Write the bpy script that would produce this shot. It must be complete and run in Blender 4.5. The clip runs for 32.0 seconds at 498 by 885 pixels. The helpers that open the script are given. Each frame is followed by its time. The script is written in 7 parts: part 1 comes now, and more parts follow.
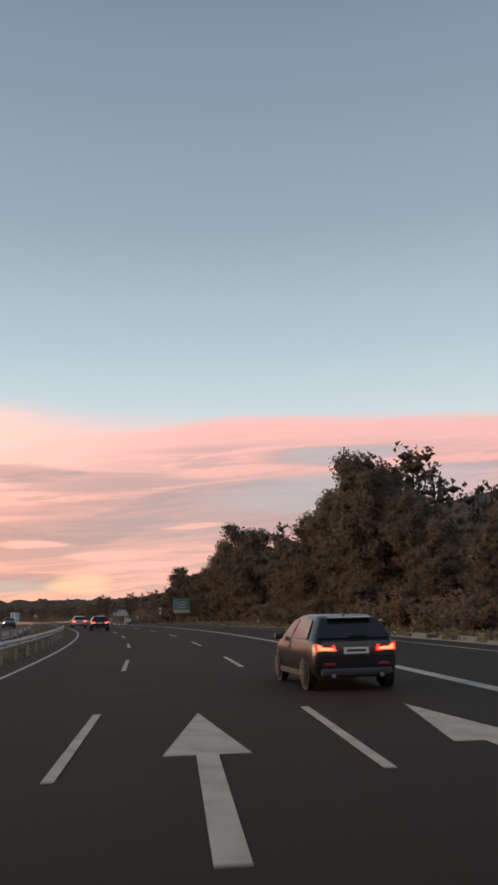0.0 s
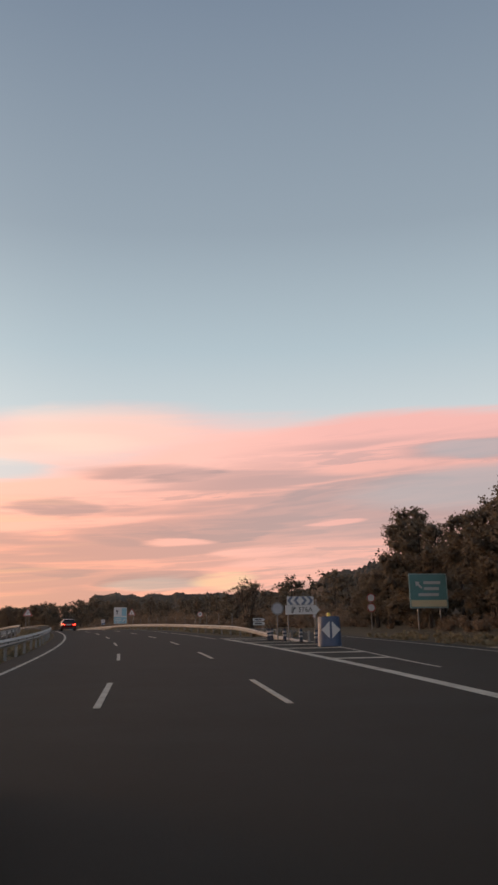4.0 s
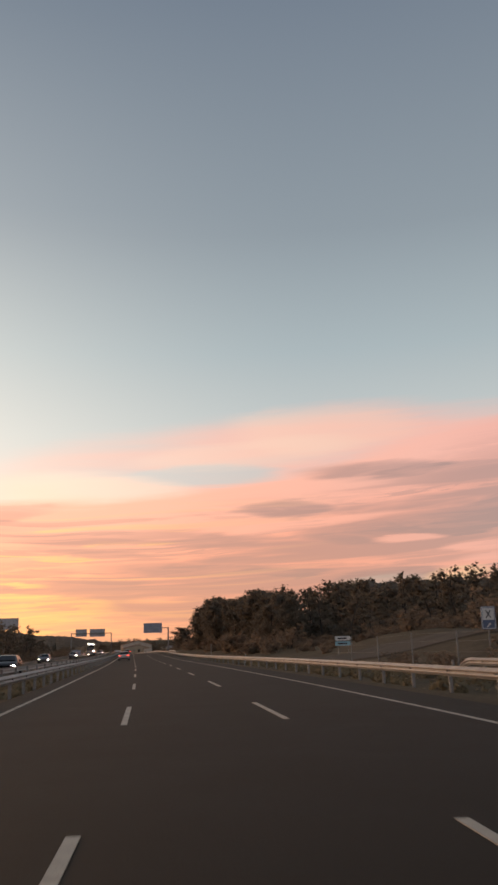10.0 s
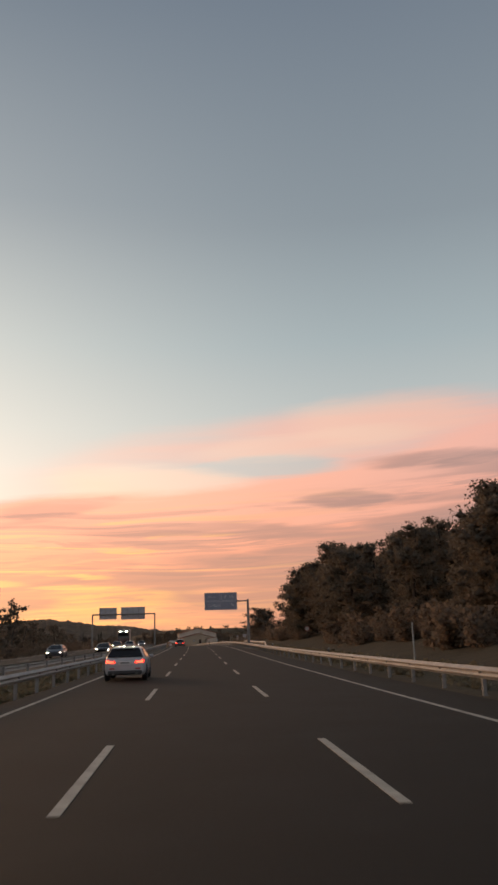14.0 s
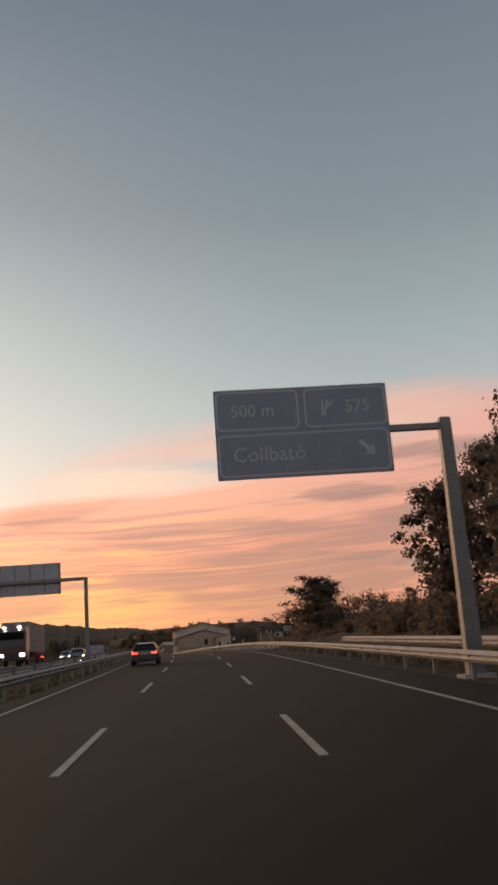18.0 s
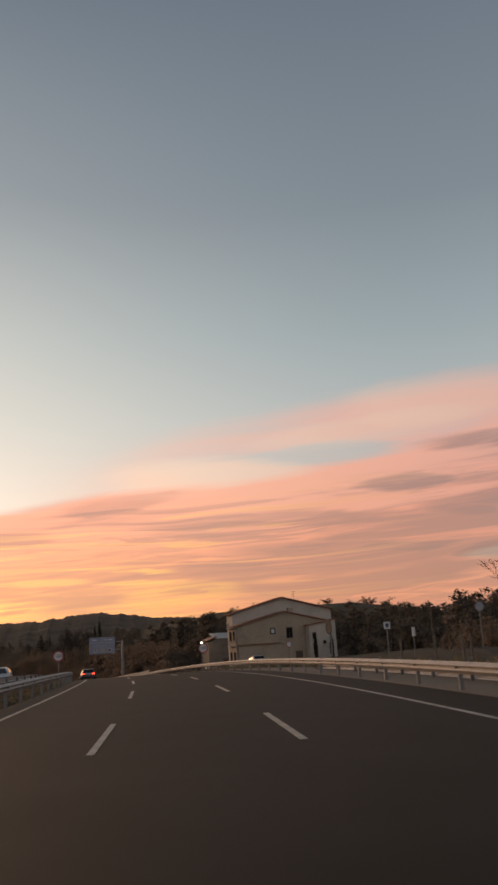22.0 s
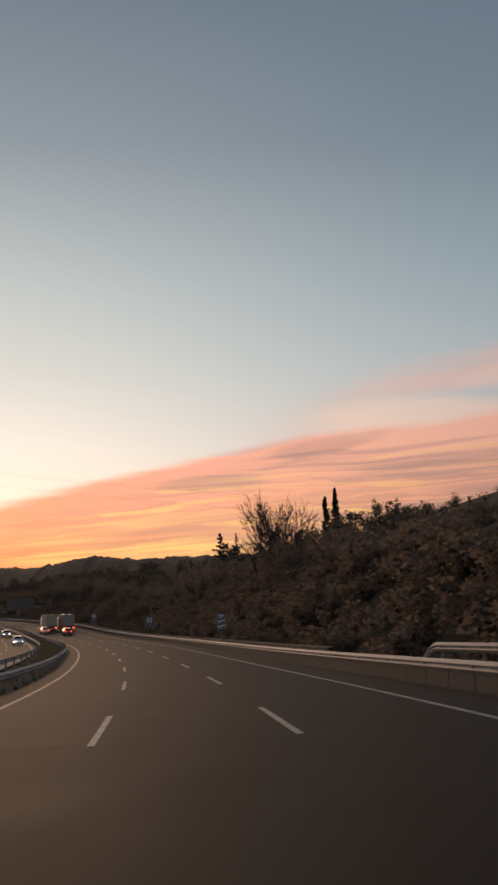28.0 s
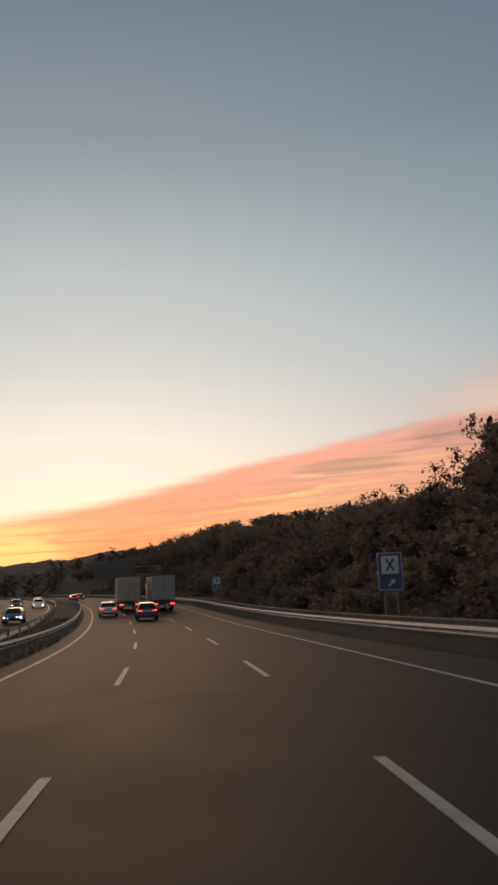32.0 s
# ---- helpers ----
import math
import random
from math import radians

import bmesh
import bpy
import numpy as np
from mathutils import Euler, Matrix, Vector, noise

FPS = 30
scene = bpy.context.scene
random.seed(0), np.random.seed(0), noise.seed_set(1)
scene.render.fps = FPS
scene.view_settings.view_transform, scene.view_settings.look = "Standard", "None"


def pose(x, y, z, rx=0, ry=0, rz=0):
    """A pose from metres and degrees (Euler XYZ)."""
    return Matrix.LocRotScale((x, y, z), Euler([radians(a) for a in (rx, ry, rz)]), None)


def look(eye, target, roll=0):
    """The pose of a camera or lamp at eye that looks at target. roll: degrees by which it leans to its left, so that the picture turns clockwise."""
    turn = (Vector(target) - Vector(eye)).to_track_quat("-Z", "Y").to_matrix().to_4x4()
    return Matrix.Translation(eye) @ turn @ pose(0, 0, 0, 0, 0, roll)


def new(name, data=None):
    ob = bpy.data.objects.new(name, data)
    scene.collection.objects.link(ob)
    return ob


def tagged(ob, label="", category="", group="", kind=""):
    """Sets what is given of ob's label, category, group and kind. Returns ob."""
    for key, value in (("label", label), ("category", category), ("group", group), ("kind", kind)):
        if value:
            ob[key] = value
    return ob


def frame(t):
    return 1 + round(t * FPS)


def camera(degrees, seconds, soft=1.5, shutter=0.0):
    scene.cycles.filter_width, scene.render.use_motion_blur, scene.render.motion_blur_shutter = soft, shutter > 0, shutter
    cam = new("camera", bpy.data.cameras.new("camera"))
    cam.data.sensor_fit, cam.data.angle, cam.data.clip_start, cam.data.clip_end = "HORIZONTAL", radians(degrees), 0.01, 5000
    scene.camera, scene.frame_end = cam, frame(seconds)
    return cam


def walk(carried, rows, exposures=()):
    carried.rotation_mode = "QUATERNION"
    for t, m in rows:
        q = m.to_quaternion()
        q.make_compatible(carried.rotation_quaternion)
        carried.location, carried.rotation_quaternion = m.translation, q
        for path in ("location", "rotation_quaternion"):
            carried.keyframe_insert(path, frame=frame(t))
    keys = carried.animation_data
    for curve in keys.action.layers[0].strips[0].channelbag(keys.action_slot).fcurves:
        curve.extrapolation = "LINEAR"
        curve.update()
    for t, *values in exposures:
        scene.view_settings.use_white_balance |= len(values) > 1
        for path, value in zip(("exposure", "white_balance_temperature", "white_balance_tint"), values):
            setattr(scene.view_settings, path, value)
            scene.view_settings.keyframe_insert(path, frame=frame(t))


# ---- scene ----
cam = camera(32.1, 32.0, soft=2.8, shutter=0.15)

# the car's way: seconds, place, yaw, pitch, roll
ROWS = [
    (0.0, -0.26, -1.52, 1.54, -0.13, 14.18, 1.88),
    (0.5, -1.41, 12.36, 2.31, 1.17, 14.19, 1.78),
    (1.0, -2.89, 26.23, 3.09, 2.48, 14.19, 1.76),
    (1.5, -4.69, 40.11, 3.89, 3.66, 14.23, 1.52),
    (2.0, -6.78, 53.97, 4.68, 4.84, 14.24, 1.34),
    (2.5, -9.11, 67.79, 5.48, 6.00, 14.25, 1.28),
    (3.0, -11.73, 81.55, 6.25, 7.09, 14.25, 1.23),
    (3.5, -14.62, 95.25, 7.03, 8.12, 14.22, 1.19),
    (4.0, -17.79, 108.90, 7.79, 9.21, 14.20, 1.18),
    (4.5, -21.27, 122.47, 8.54, 10.50, 14.20, 1.23),
    (5.0, -25.07, 135.96, 9.28, 12.01, 14.23, 1.35),
    (5.5, -29.17, 149.34, 10.00, 13.47, 14.25, 1.29),
    (6.0, -33.56, 162.51, 10.70, 14.85, 14.28, 1.32),
    (6.5, -38.17, 175.37, 11.40, 16.20, 14.31, 1.46),
    (7.0, -43.11, 188.07, 12.08, 17.67, 14.33, 1.74),
    (7.5, -48.46, 200.75, 12.77, 19.05, 14.38, 1.73),
    (8.0, -54.11, 213.45, 13.44, 20.38, 14.35, 1.84),
    (8.5, -60.03, 226.18, 14.08, 21.48, 14.28, 1.29),
    (9.0, -66.17, 238.84, 14.67, 22.48, 14.28, 1.26),
    (9.5, -72.50, 251.30, 15.17, 23.48, 14.35, 1.31),
    (10.0, -78.98, 263.50, 15.59, 24.45, 14.41, 1.71),
    (10.5, -85.55, 275.36, 15.93, 25.79, 13.97, 1.97),
    (11.0, -92.40, 287.10, 16.22, 26.97, 13.92, 2.40),
    (11.5, -99.65, 299.03, 16.49, 27.93, 13.89, 1.95),
    (12.0, -107.07, 311.05, 16.75, 28.33, 13.93, 1.57),
    (12.5, -114.47, 323.13, 17.01, 28.36, 13.94, 1.31),
    (13.0, -121.88, 335.25, 17.27, 28.35, 13.94, 1.10),
    (13.5, -129.31, 347.43, 17.53, 28.44, 13.93, 1.25),
    (14.0, -136.78, 359.63, 17.79, 28.50, 13.92, 1.58),
    (14.5, -144.26, 371.86, 18.05, 28.53, 13.90, 2.08),
    (15.0, -151.77, 384.12, 18.33, 28.57, 13.88, 2.55),
    (15.5, -159.32, 396.44, 18.63, 28.64, 13.88, 2.83),
    (16.0, -166.90, 408.82, 18.93, 28.75, 13.89, 2.88),
    (16.5, -174.61, 421.36, 19.25, 28.89, 13.87, 3.07),
    (17.0, -182.32, 433.94, 19.58, 28.96, 13.85, 3.28),
    (17.5, -189.98, 446.42, 19.92, 29.12, 13.79, 3.50),
    (18.0, -197.59, 458.76, 20.28, 28.98, 13.76, 4.02),
    (18.5, -205.19, 470.91, 20.62, 29.19, 13.65, 3.46),
    (19.0, -212.84, 483.01, 20.96, 29.15, 13.66, 3.25),
    (19.5, -220.61, 495.18, 21.30, 29.18, 13.63, 3.32),
    (20.0, -228.50, 507.43, 21.63, 29.42, 13.65, 3.65),
    (20.5, -236.56, 519.80, 21.96, 29.88, 13.64, 3.66),
    (21.0, -244.76, 532.03, 22.24, 30.69, 13.71, 3.92),
    (21.5, -253.05, 543.92, 22.46, 31.79, 13.50, 3.68),
    (22.0, -261.46, 555.54, 22.63, 32.81, 13.40, 3.65),
    (22.5, -270.02, 566.93, 22.75, 33.64, 13.18, 3.22),
    (23.0, -278.85, 578.18, 22.82, 34.82, 13.02, 2.83),
    (23.5, -288.09, 589.34, 22.83, 36.04, 12.82, 2.54),
    (24.0, -297.56, 600.28, 22.77, 37.36, 12.60, 2.42),
    (24.5, -307.13, 610.89, 22.64, 38.81, 12.12, 2.36),
    (25.0, -316.88, 621.25, 22.42, 40.05, 11.72, 2.21),
    (25.5, -326.80, 631.37, 22.12, 41.11, 11.40, 1.96),
    (26.0, -336.86, 641.24, 21.75, 42.12, 11.11, 1.74),
    (26.5, -347.06, 650.87, 21.32, 43.25, 10.81, 1.62),
    (27.0, -357.38, 660.24, 20.82, 44.51, 10.51, 1.64),
    (27.5, -367.70, 669.25, 20.27, 45.75, 10.31, 2.10),
    (28.0, -378.28, 678.14, 19.67, 46.45, 10.16, 2.52),
    (28.5, -389.33, 687.02, 19.05, 47.61, 10.15, 2.65),
    (29.0, -400.63, 695.72, 18.43, 48.64, 10.01, 2.88),
    (29.5, -412.00, 704.10, 17.87, 49.68, 9.86, 2.38),
    (30.0, -423.53, 712.21, 17.39, 50.93, 9.82, 1.97),
    (30.5, -435.28, 720.11, 16.98, 52.09, 9.94, 1.87),
    (31.0, -447.19, 727.84, 16.60, 53.27, 9.88, 1.85),
    (31.5, -459.20, 735.42, 16.24, 54.53, 9.63, 2.23),
    (32.0, -471.34, 742.80, 15.90, 55.70, 9.52, 2.71),
]
walk(cam, [(r[0], pose(r[1], r[2], r[3], 90 + r[5], r[6], r[4])) for r in ROWS],
     exposures=((0.0, 0.32, 6750, 11), (2.5, 0.26, 6850, 12), (6.0, 0.12, 7050, 15), (13.0, -0.08, 7350, 14), (20.0, -0.26, 7300, 14), (24.0, -0.46, 7000, 13), (26.0, -0.56, 6750, 12), (28.0, -0.58, 6600, 11), (29.5, -0.64, 6500, 10), (32.0, -0.65, 6450, 10)))


def srgb(r, g, b, k=1.0):
    """Linear colour from 8-bit values."""
    out = []
    for c in (r, g, b):
        c /= 255.0
        out.append(k * (c / 12.92 if c <= 0.04045 else ((c + 0.055) / 1.055) ** 2.4))
    return (*out, 1.0)


# ---- sky: dusk, the sun just under the hills ahead to the left ----
SUN_AZ = 66.0
world = bpy.data.worlds.new("dusk_sky")
scene.world = world
world.use_nodes = True
wt = world.node_tree
wt.nodes.clear()


def wn(kind, **kw):
    nd = wt.nodes.new(kind)
    for k, v in kw.items():
        if k == "op":
            nd.operation = v
        elif k == "blend":
            nd.data_type = "RGBA"
            nd.blend_type = v
    return nd


def put(sock, v):
    if isinstance(v, (int, float, tuple, list)):
        sock.default_value = v
    else:
        wt.links.new(v, sock)


def wm(op, a, b=0.0, c=0.0, clamp=False):
    nd = wn("ShaderNodeMath", op=op)
    nd.use_clamp = clamp
    put(nd.inputs[0], a), put(nd.inputs[1], b), put(nd.inputs[2], c)
    return nd.outputs[0]


def wmix(f, a, b):
    nd = wn("ShaderNodeMix", blend="MIX")
    put(nd.inputs["Factor"], f), put(nd.inputs[6], a), put(nd.inputs[7], b)
    return nd.outputs[2]


def wstep(v, lo, hi):
    nd = wn("ShaderNodeMapRange")
    nd.interpolation_type = "SMOOTHSTEP"
    put(nd.inputs[0], v), put(nd.inputs[1], lo), put(nd.inputs[2], hi)
    return nd.outputs[0]


def wramp(v, stops):
    nd = wn("ShaderNodeValToRGB")
    els = nd.color_ramp.elements
    while len(els) < len(stops):
        els.new(0.5)
    for e, (p, c) in zip(els, stops):
        e.position, e.color = p, c
    put(nd.inputs[0], v)
    return nd.outputs[0]


def wnoise(x, y, z, detail, rough=0.55, warp=0.0):
    v = wn("ShaderNodeCombineXYZ")
    put(v.inputs[0], x), put(v.inputs[1], y), put(v.inputs[2], z)
    nd = wn("ShaderNodeTexNoise")
    put(nd.inputs["Vector"], v.outputs[0])
    nd.inputs["Scale"].default_value = 1.0
    nd.inputs["Detail"].default_value = detail
    nd.inputs["Roughness"].default_value = rough
    nd.inputs["Distortion"].default_value = warp
    return nd.outputs["Fac"]


wco = wn("ShaderNodeTexCoord")
wsep = wn("ShaderNodeSeparateXYZ")
wt.links.new(wco.outputs["Generated"], wsep.inputs[0])
az = wm("MULTIPLY", wm("ARCTAN2", wm("MULTIPLY", wsep.outputs[0], -1.0), wsep.outputs[1]), 57.2958)
el = wm("MULTIPLY", wm("ARCSINE", wsep.outputs[2]), 57.2958)
away = wm("ABSOLUTE", wm("SUBTRACT", az, SUN_AZ))

up = wm("DIVIDE", el, 45.0, clamp=True)
clear_far = wramp(up, [(0.0, srgb(230, 180, 155)), (0.09, srgb(238, 196, 170)), (0.2, srgb(208, 195, 195)), (0.33, srgb(190, 204, 211)),
                       (0.45, srgb(164, 185, 197)), (0.62, srgb(137, 155, 170)), (0.9, srgb(113, 131, 151)), (1.0, srgb(101, 120, 143))])
clear_sun = wramp(up, [(0.0, srgb(255, 200, 140, 1.1)), (0.06, srgb(255, 220, 176, 1.2)), (0.12, srgb(255, 236, 212, 1.2)), (0.22, srgb(248, 240, 228, 1.06)),
                       (0.33, srgb(224, 224, 217)), (0.45, srgb(200, 206, 204)), (0.65, srgb(146, 157, 165)), (0.9, srgb(105, 119, 133)), (1.0, srgb(90, 105, 122))])
clear = wmix(wm("SUBTRACT", 1.0, wstep(away, 0.0, 50.0)), clear_far, clear_sun)

# two sheets of cloud that sink towards the sun: a thin veil over a lower bank with grey lenses and streaks
turn = wm("DIVIDE", wm("ADD", az, 180.0), 360.0)
tilt = wm("ADD", el, wm("MULTIPLY", az, 0.035))
broad = wnoise(wm("MULTIPLY", az, 0.030), wm("MULTIPLY", tilt, 0.20), 3.7, 2.0, 0.5, 0.3)
streak = wnoise(wm("MULTIPLY", az, 0.060), wm("MULTIPLY", tilt, 0.70), 12.1, 4.0, 0.5, 0.25)
fine = wnoise(wm("MULTIPLY", az, 0.12), wm("MULTIPLY", tilt, 1.5), 5.1, 5.0, 0.6, 0.5)
wisp = wnoise(wm("MULTIPLY", az, 0.21), wm("MULTIPLY", wm("ADD", tilt, wm("MULTIPLY", broad, 2.0)), 3.0), 8.3, 4.0, 0.55, 0.7)
line = wnoise(wm("MULTIPLY", az, 0.055), wm("MULTIPLY", wm("ADD", tilt, wm("MULTIPLY", broad, 3.0)), 2.3), 21.4, 3.0, 0.55, 0.35)
wob_a = wm("ADD", az, wm("MULTIPLY", wm("SUBTRACT", streak, 0.5), 7.0))
wob_e = wm("ADD", el, wm("ADD", wm("MULTIPLY", wm("SUBTRACT", broad, 0.5), 0.8), wm("MULTIPLY", wm("SUBTRACT", fine, 0.5), 0.95)))


def along(rows, full=20.0):
    """A number that changes with the bearing: (degrees, value)."""
    return wm("MULTIPLY", wramp(turn, [((a + 180.0) / 360.0, (v / full,) * 3 + (1.0,)) for a, v in rows]), full)


def bearing(rows):
    """A colour that changes with the bearing: (degrees, 8-bit colour); the sky is brighter towards the sun."""
    gain = lambda a: float(np.interp(a, (0, 15, 28, 37, 46, 56, 66), (0.84, 1.0, 1.16, 1.29, 1.32, 1.24, 1.2)))
    return wramp(turn, [((a + 180.0) / 360.0, srgb(*c, gain(a))) for a, c in rows])


def lens(a0, e0, half_a, half_e, slope, weight):
    """A soft drawn-out patch of cloud, in degrees."""
    da = wm("SUBTRACT", wob_a, a0)
    de = wm("SUBTRACT", wm("SUBTRACT", wob_e, e0), wm("MULTIPLY", da, slope))
    u, v = wm("DIVIDE", da, half_a), wm("DIVIDE", de, half_e * 1.25)
    d = wm("ADD", wm("MULTIPLY", u, u), wm("MULTIPLY", v, v))
    return wm("MULTIPLY", wm("SUBTRACT", 1.0, wstep(d, 0.3, 1.35)), weight)


def lenses(rows):
    total = 0.0
    for row in rows:
        total = wm("ADD", total, lens(*row))
    return wm("MINIMUM", total, 1.0)


veil_top = along(((-90, 11), (-12, 15.2), (-3, 15.8), (9, 16.2), (18, 16.8), (26, 16.0), (31, 15.2), (36, 14.7), (40, 13.6), (44, 12.2), (50, 11), (90, 8)))
bank_top = along(((-90, 11), (-12, 15.2), (-3, 15.8), (2, 15.9), (9, 15.0), (16, 13.4), (21, 12.2), (27, 11.5), (34, 10.6), (42, 10.4), (47, 9.7), (53, 8.5), (59, 7.2), (67, 5.6), (76, 4.4), (100, 5), (170, 8)))
veil_on = along(((-90, 0.6), (14, 0.95), (22, 0.82), (30, 0.62), (38, 0.48), (43, 0.2), (48, 0.0)), 1.0)
grey_at = lenses(((-6.4, 12.9, 5.5, 0.6, 0.0, 0.85), (-2.0, 9.6, 13.0, 1.7, -0.07, 0.9), (3.0, 10.5, 7.0, 0.7, -0.08, 0.8), (12.0, 8.3, 4.5, 0.5, 0.0, 0.75), (10.2, 11.9, 6.0, 0.45, -0.02, 0.75), (17.0, 5.5, 6.0, 0.55, 0.03, 0.7),
                  (21.2, 10.05, 3.2, 0.5, -0.02, 0.95), (13.6, 8.4, 8.5, 0.85, -0.10, 0.95), (26.8, 6.15, 7.5, 0.5, 0.03, 0.95), (14.7, 5.2, 5.0, 0.5, 0.0, 0.65), (15.7, 12.1, 5.0, 0.55, -0.05, 0.8), (33.2, 7.3, 3.8, 0.22, 0.03, 0.7),
                  (46.0, 9.9, 4.5, 0.35, -0.08, 0.6), (47.8, 7.6, 4.2, 0.5, -0.05, 0.85), (49.7, 4.0, 4.5, 0.3, 0.0, 0.7), (38.0, 6.0, 4.0, 0.2, -0.06, 0.6), (31.0, 4.7, 4.0, 0.35, 0.02, 0.6), (41.7, 4.0, 3.5, 0.35, 0.0, 0.6),
                  (44.0, 8.9, 5.0, 0.35, -0.1, 0.6), (57.0, 5.3, 4.5, 0.3, -0.06, 0.6), (62.0, 4.1, 3.5, 0.3, -0.05, 0.6), (41.0, 9.6, 4.5, 0.4, -0.12, 0.55), (27.0, 8.2, 4.5, 0.25, 0.0, 0.5), (34.0, 5.4, 4.5, 0.2, 0.02, 0.6)))
rose_at = lenses(((3.8, 8.75, 1.6, 0.2, 0.0, 1.0), (14.2, 7.75, 2.6, 0.2, -0.03, 1.0), (9.0, 7.05, 3.2, 0.3, 0.0, 0.9), (-10.6, 12.4, 2.6, 0.22, 0.0, 0.9), (7.0, 6.2, 4.0, 0.3, 0.0, 0.8), (37.6, 12.5, 1.2, 0.25, -0.1, 0.9), (48.0, 8.5, 4.0, 0.25, -0.12, 0.9), (20.0, 8.9, 6.0, 0.3, -0.08, 0.7), (22.0, 11.2, 7.0, 0.35, -0.05, 0.8)))
hole_at = lenses(((26.6, 12.25, 5.0, 0.6, -0.02, 0.95), (33.5, 11.8, 5.5, 0.8, 0.0, 0.6)))
cream_at = lenses(((34.5, 11.0, 7.0, 1.3, 0.03, 0.62), (24.0, 13.6, 8.0, 0.8, -0.05, 0.35), (19.0, 15.0, 7.0, 1.3, 0.0, 0.4)))
gold_at = lenses(((9.9, 5.1, 2.2, 0.5, 0.0, 0.8), (35.3, 7.05, 2.6, 0.12, 0.02, 0.75), (32.6, 8.0, 3.2, 0.1, 0.0, 0.6), (41.2, 5.5, 3.4, 0.16, 0.06, 0.8), (39.8, 4.6, 3.0, 0.14, 0.03, 0.7), (48.0, 7.1, 4.5, 0.10, -0.02, 0.85), (43.9, 7.3, 2.6, 0.13, 0.0, 0.5), (51.6, 6.0, 7.0, 0.14, -0.10, 0.85), (57.6, 4.4, 3.6, 0.14, -0.05, 0.85),
                  (46.4, 4.9, 3.6, 0.2, 0.0, 0.6), (55.0, 3.2, 6.0, 0.6, 0.0, 0.7), (37.6, 3.6, 4.0, 0.8, 0.0, 0.6), (71.5, 3.4, 4.0, 1.3, 0.0, 0.95), (50.5, 3.2, 4.5, 0.8, 0.0, 0.75)))

lit = bearing(((-30, (246, 186, 184)), (3, (249, 188, 182)), (12, (249, 192, 182)), (20, (247, 184, 168)), (32, (241, 176, 154)), (42, (241, 167, 142)), (50, (240, 160, 136)), (62, (238, 148, 118)), (90, (240, 150, 115))))
mid = bearing(((-30, (232, 174, 172)), (5, (242, 182, 172)), (20, (244, 166, 145)), (30, (240, 161, 136)), (42, (242, 163, 126)), (50, (240, 158, 122)), (62, (238, 148, 108)), (90, (240, 145, 105))))
grey = bearing(((-30, (160, 150, 160)), (3, (166, 152, 158)), (15, (162, 136, 138)), (28, (164, 128, 124)), (46, (166, 126, 118)), (62, (174, 116, 100)), (90, (176, 116, 98))))
gold = bearing(((-10, (240, 200, 175)), (10, (248, 212, 170)), (26, (246, 182, 130)), (37, (252, 194, 114)), (46, (255, 200, 122)), (60, (255, 198, 122)), (70, (255, 218, 136)), (90, (255, 212, 140))))
drop = wm("SUBTRACT", bank_top, wob_e)
deep = wstep(drop, 0.8, 5.0)
cloud = wmix(deep, lit, mid)
rough_sky = wm("MAXIMUM", wm("MULTIPLY", wstep(streak, 0.46, 0.60), 0.78), wm("MAXIMUM", wm("MULTIPLY", wstep(fine, 0.48, 0.64), 0.45), wm("MULTIPLY", wstep(wisp, 0.50, 0.61), 0.55)))
grain = wm("MINIMUM", wm("ADD", 0.66, wm("ADD", wm("MULTIPLY", wstep(fine, 0.32, 0.66), 0.22), wm("MULTIPLY", wstep(wisp, 0.36, 0.64), 0.22))), 1.0)
shade = wm("MAXIMUM", wm("MULTIPLY", grey_at, grain), wm("MULTIPLY", rough_sky, wstep(drop, 0.5, 3.5)))
shade = wm("MULTIPLY", shade, wm("SUBTRACT", 1.0, wm("MULTIPLY", rose_at, 0.85)))
low = wm("MULTIPLY", wm("SUBTRACT", 1.0, wstep(wob_e, 1.5, 6.0)), along(((0, 0.0), (12, 0.25), (30, 0.45), (40, 0.75), (46, 0.95), (53, 0.85), (58, 0.8), (64, 0.6), (70, 0.8), (110, 0.2)), 1.0))
low = wm("MULTIPLY", low, wm("ADD", wm("MULTIPLY", wstep(fine, 0.66, 0.40), 0.55), 0.45))
cloud = wmix(wm("MULTIPLY", low, 0.8), cloud, gold)
cloud = wmix(wm("MULTIPLY", rose_at, 0.55), cloud, lit)
cloud = wmix(wm("MULTIPLY", shade, 0.88), cloud, grey)
cloud = wmix(wm("MULTIPLY", gold_at, wm("ADD", 0.12, wm("MULTIPLY", wm("MAXIMUM", wstep(wisp, 0.42, 0.56), wstep(fine, 0.46, 0.60)), 0.68))), cloud, gold)
cloud = wmix(lenses(((-8.0, 10.6, 11.0, 1.1, -0.03, 0.6), (-6.8, 12.9, 4.5, 0.5, 0.0, 0.6), (15.0, 5.0, 4.0, 0.4, 0.0, 0.4))), cloud, bearing(((-20, (174, 180, 190)), (5, (178, 180, 186)), (20, (190, 186, 176)))))
lined = wm("MULTIPLY", along(((18, 0.0), (30, 0.7), (40, 1.0), (66, 1.0), (85, 0.3)), 1.0), wstep(drop, 0.3, 2.0))
lined = wm("MULTIPLY", lined, wm("ADD", 0.35, wm("MULTIPLY", wstep(broad, 0.42, 0.6), 0.65)))
cloud = wmix(wm("MULTIPLY", wm("MULTIPLY", wstep(line, 0.47, 0.38), lined), 0.62), cloud, grey)
cloud = wmix(wm("MULTIPLY", wm("MULTIPLY", wstep(line, 0.55, 0.63), lined), 0.5), cloud, gold)
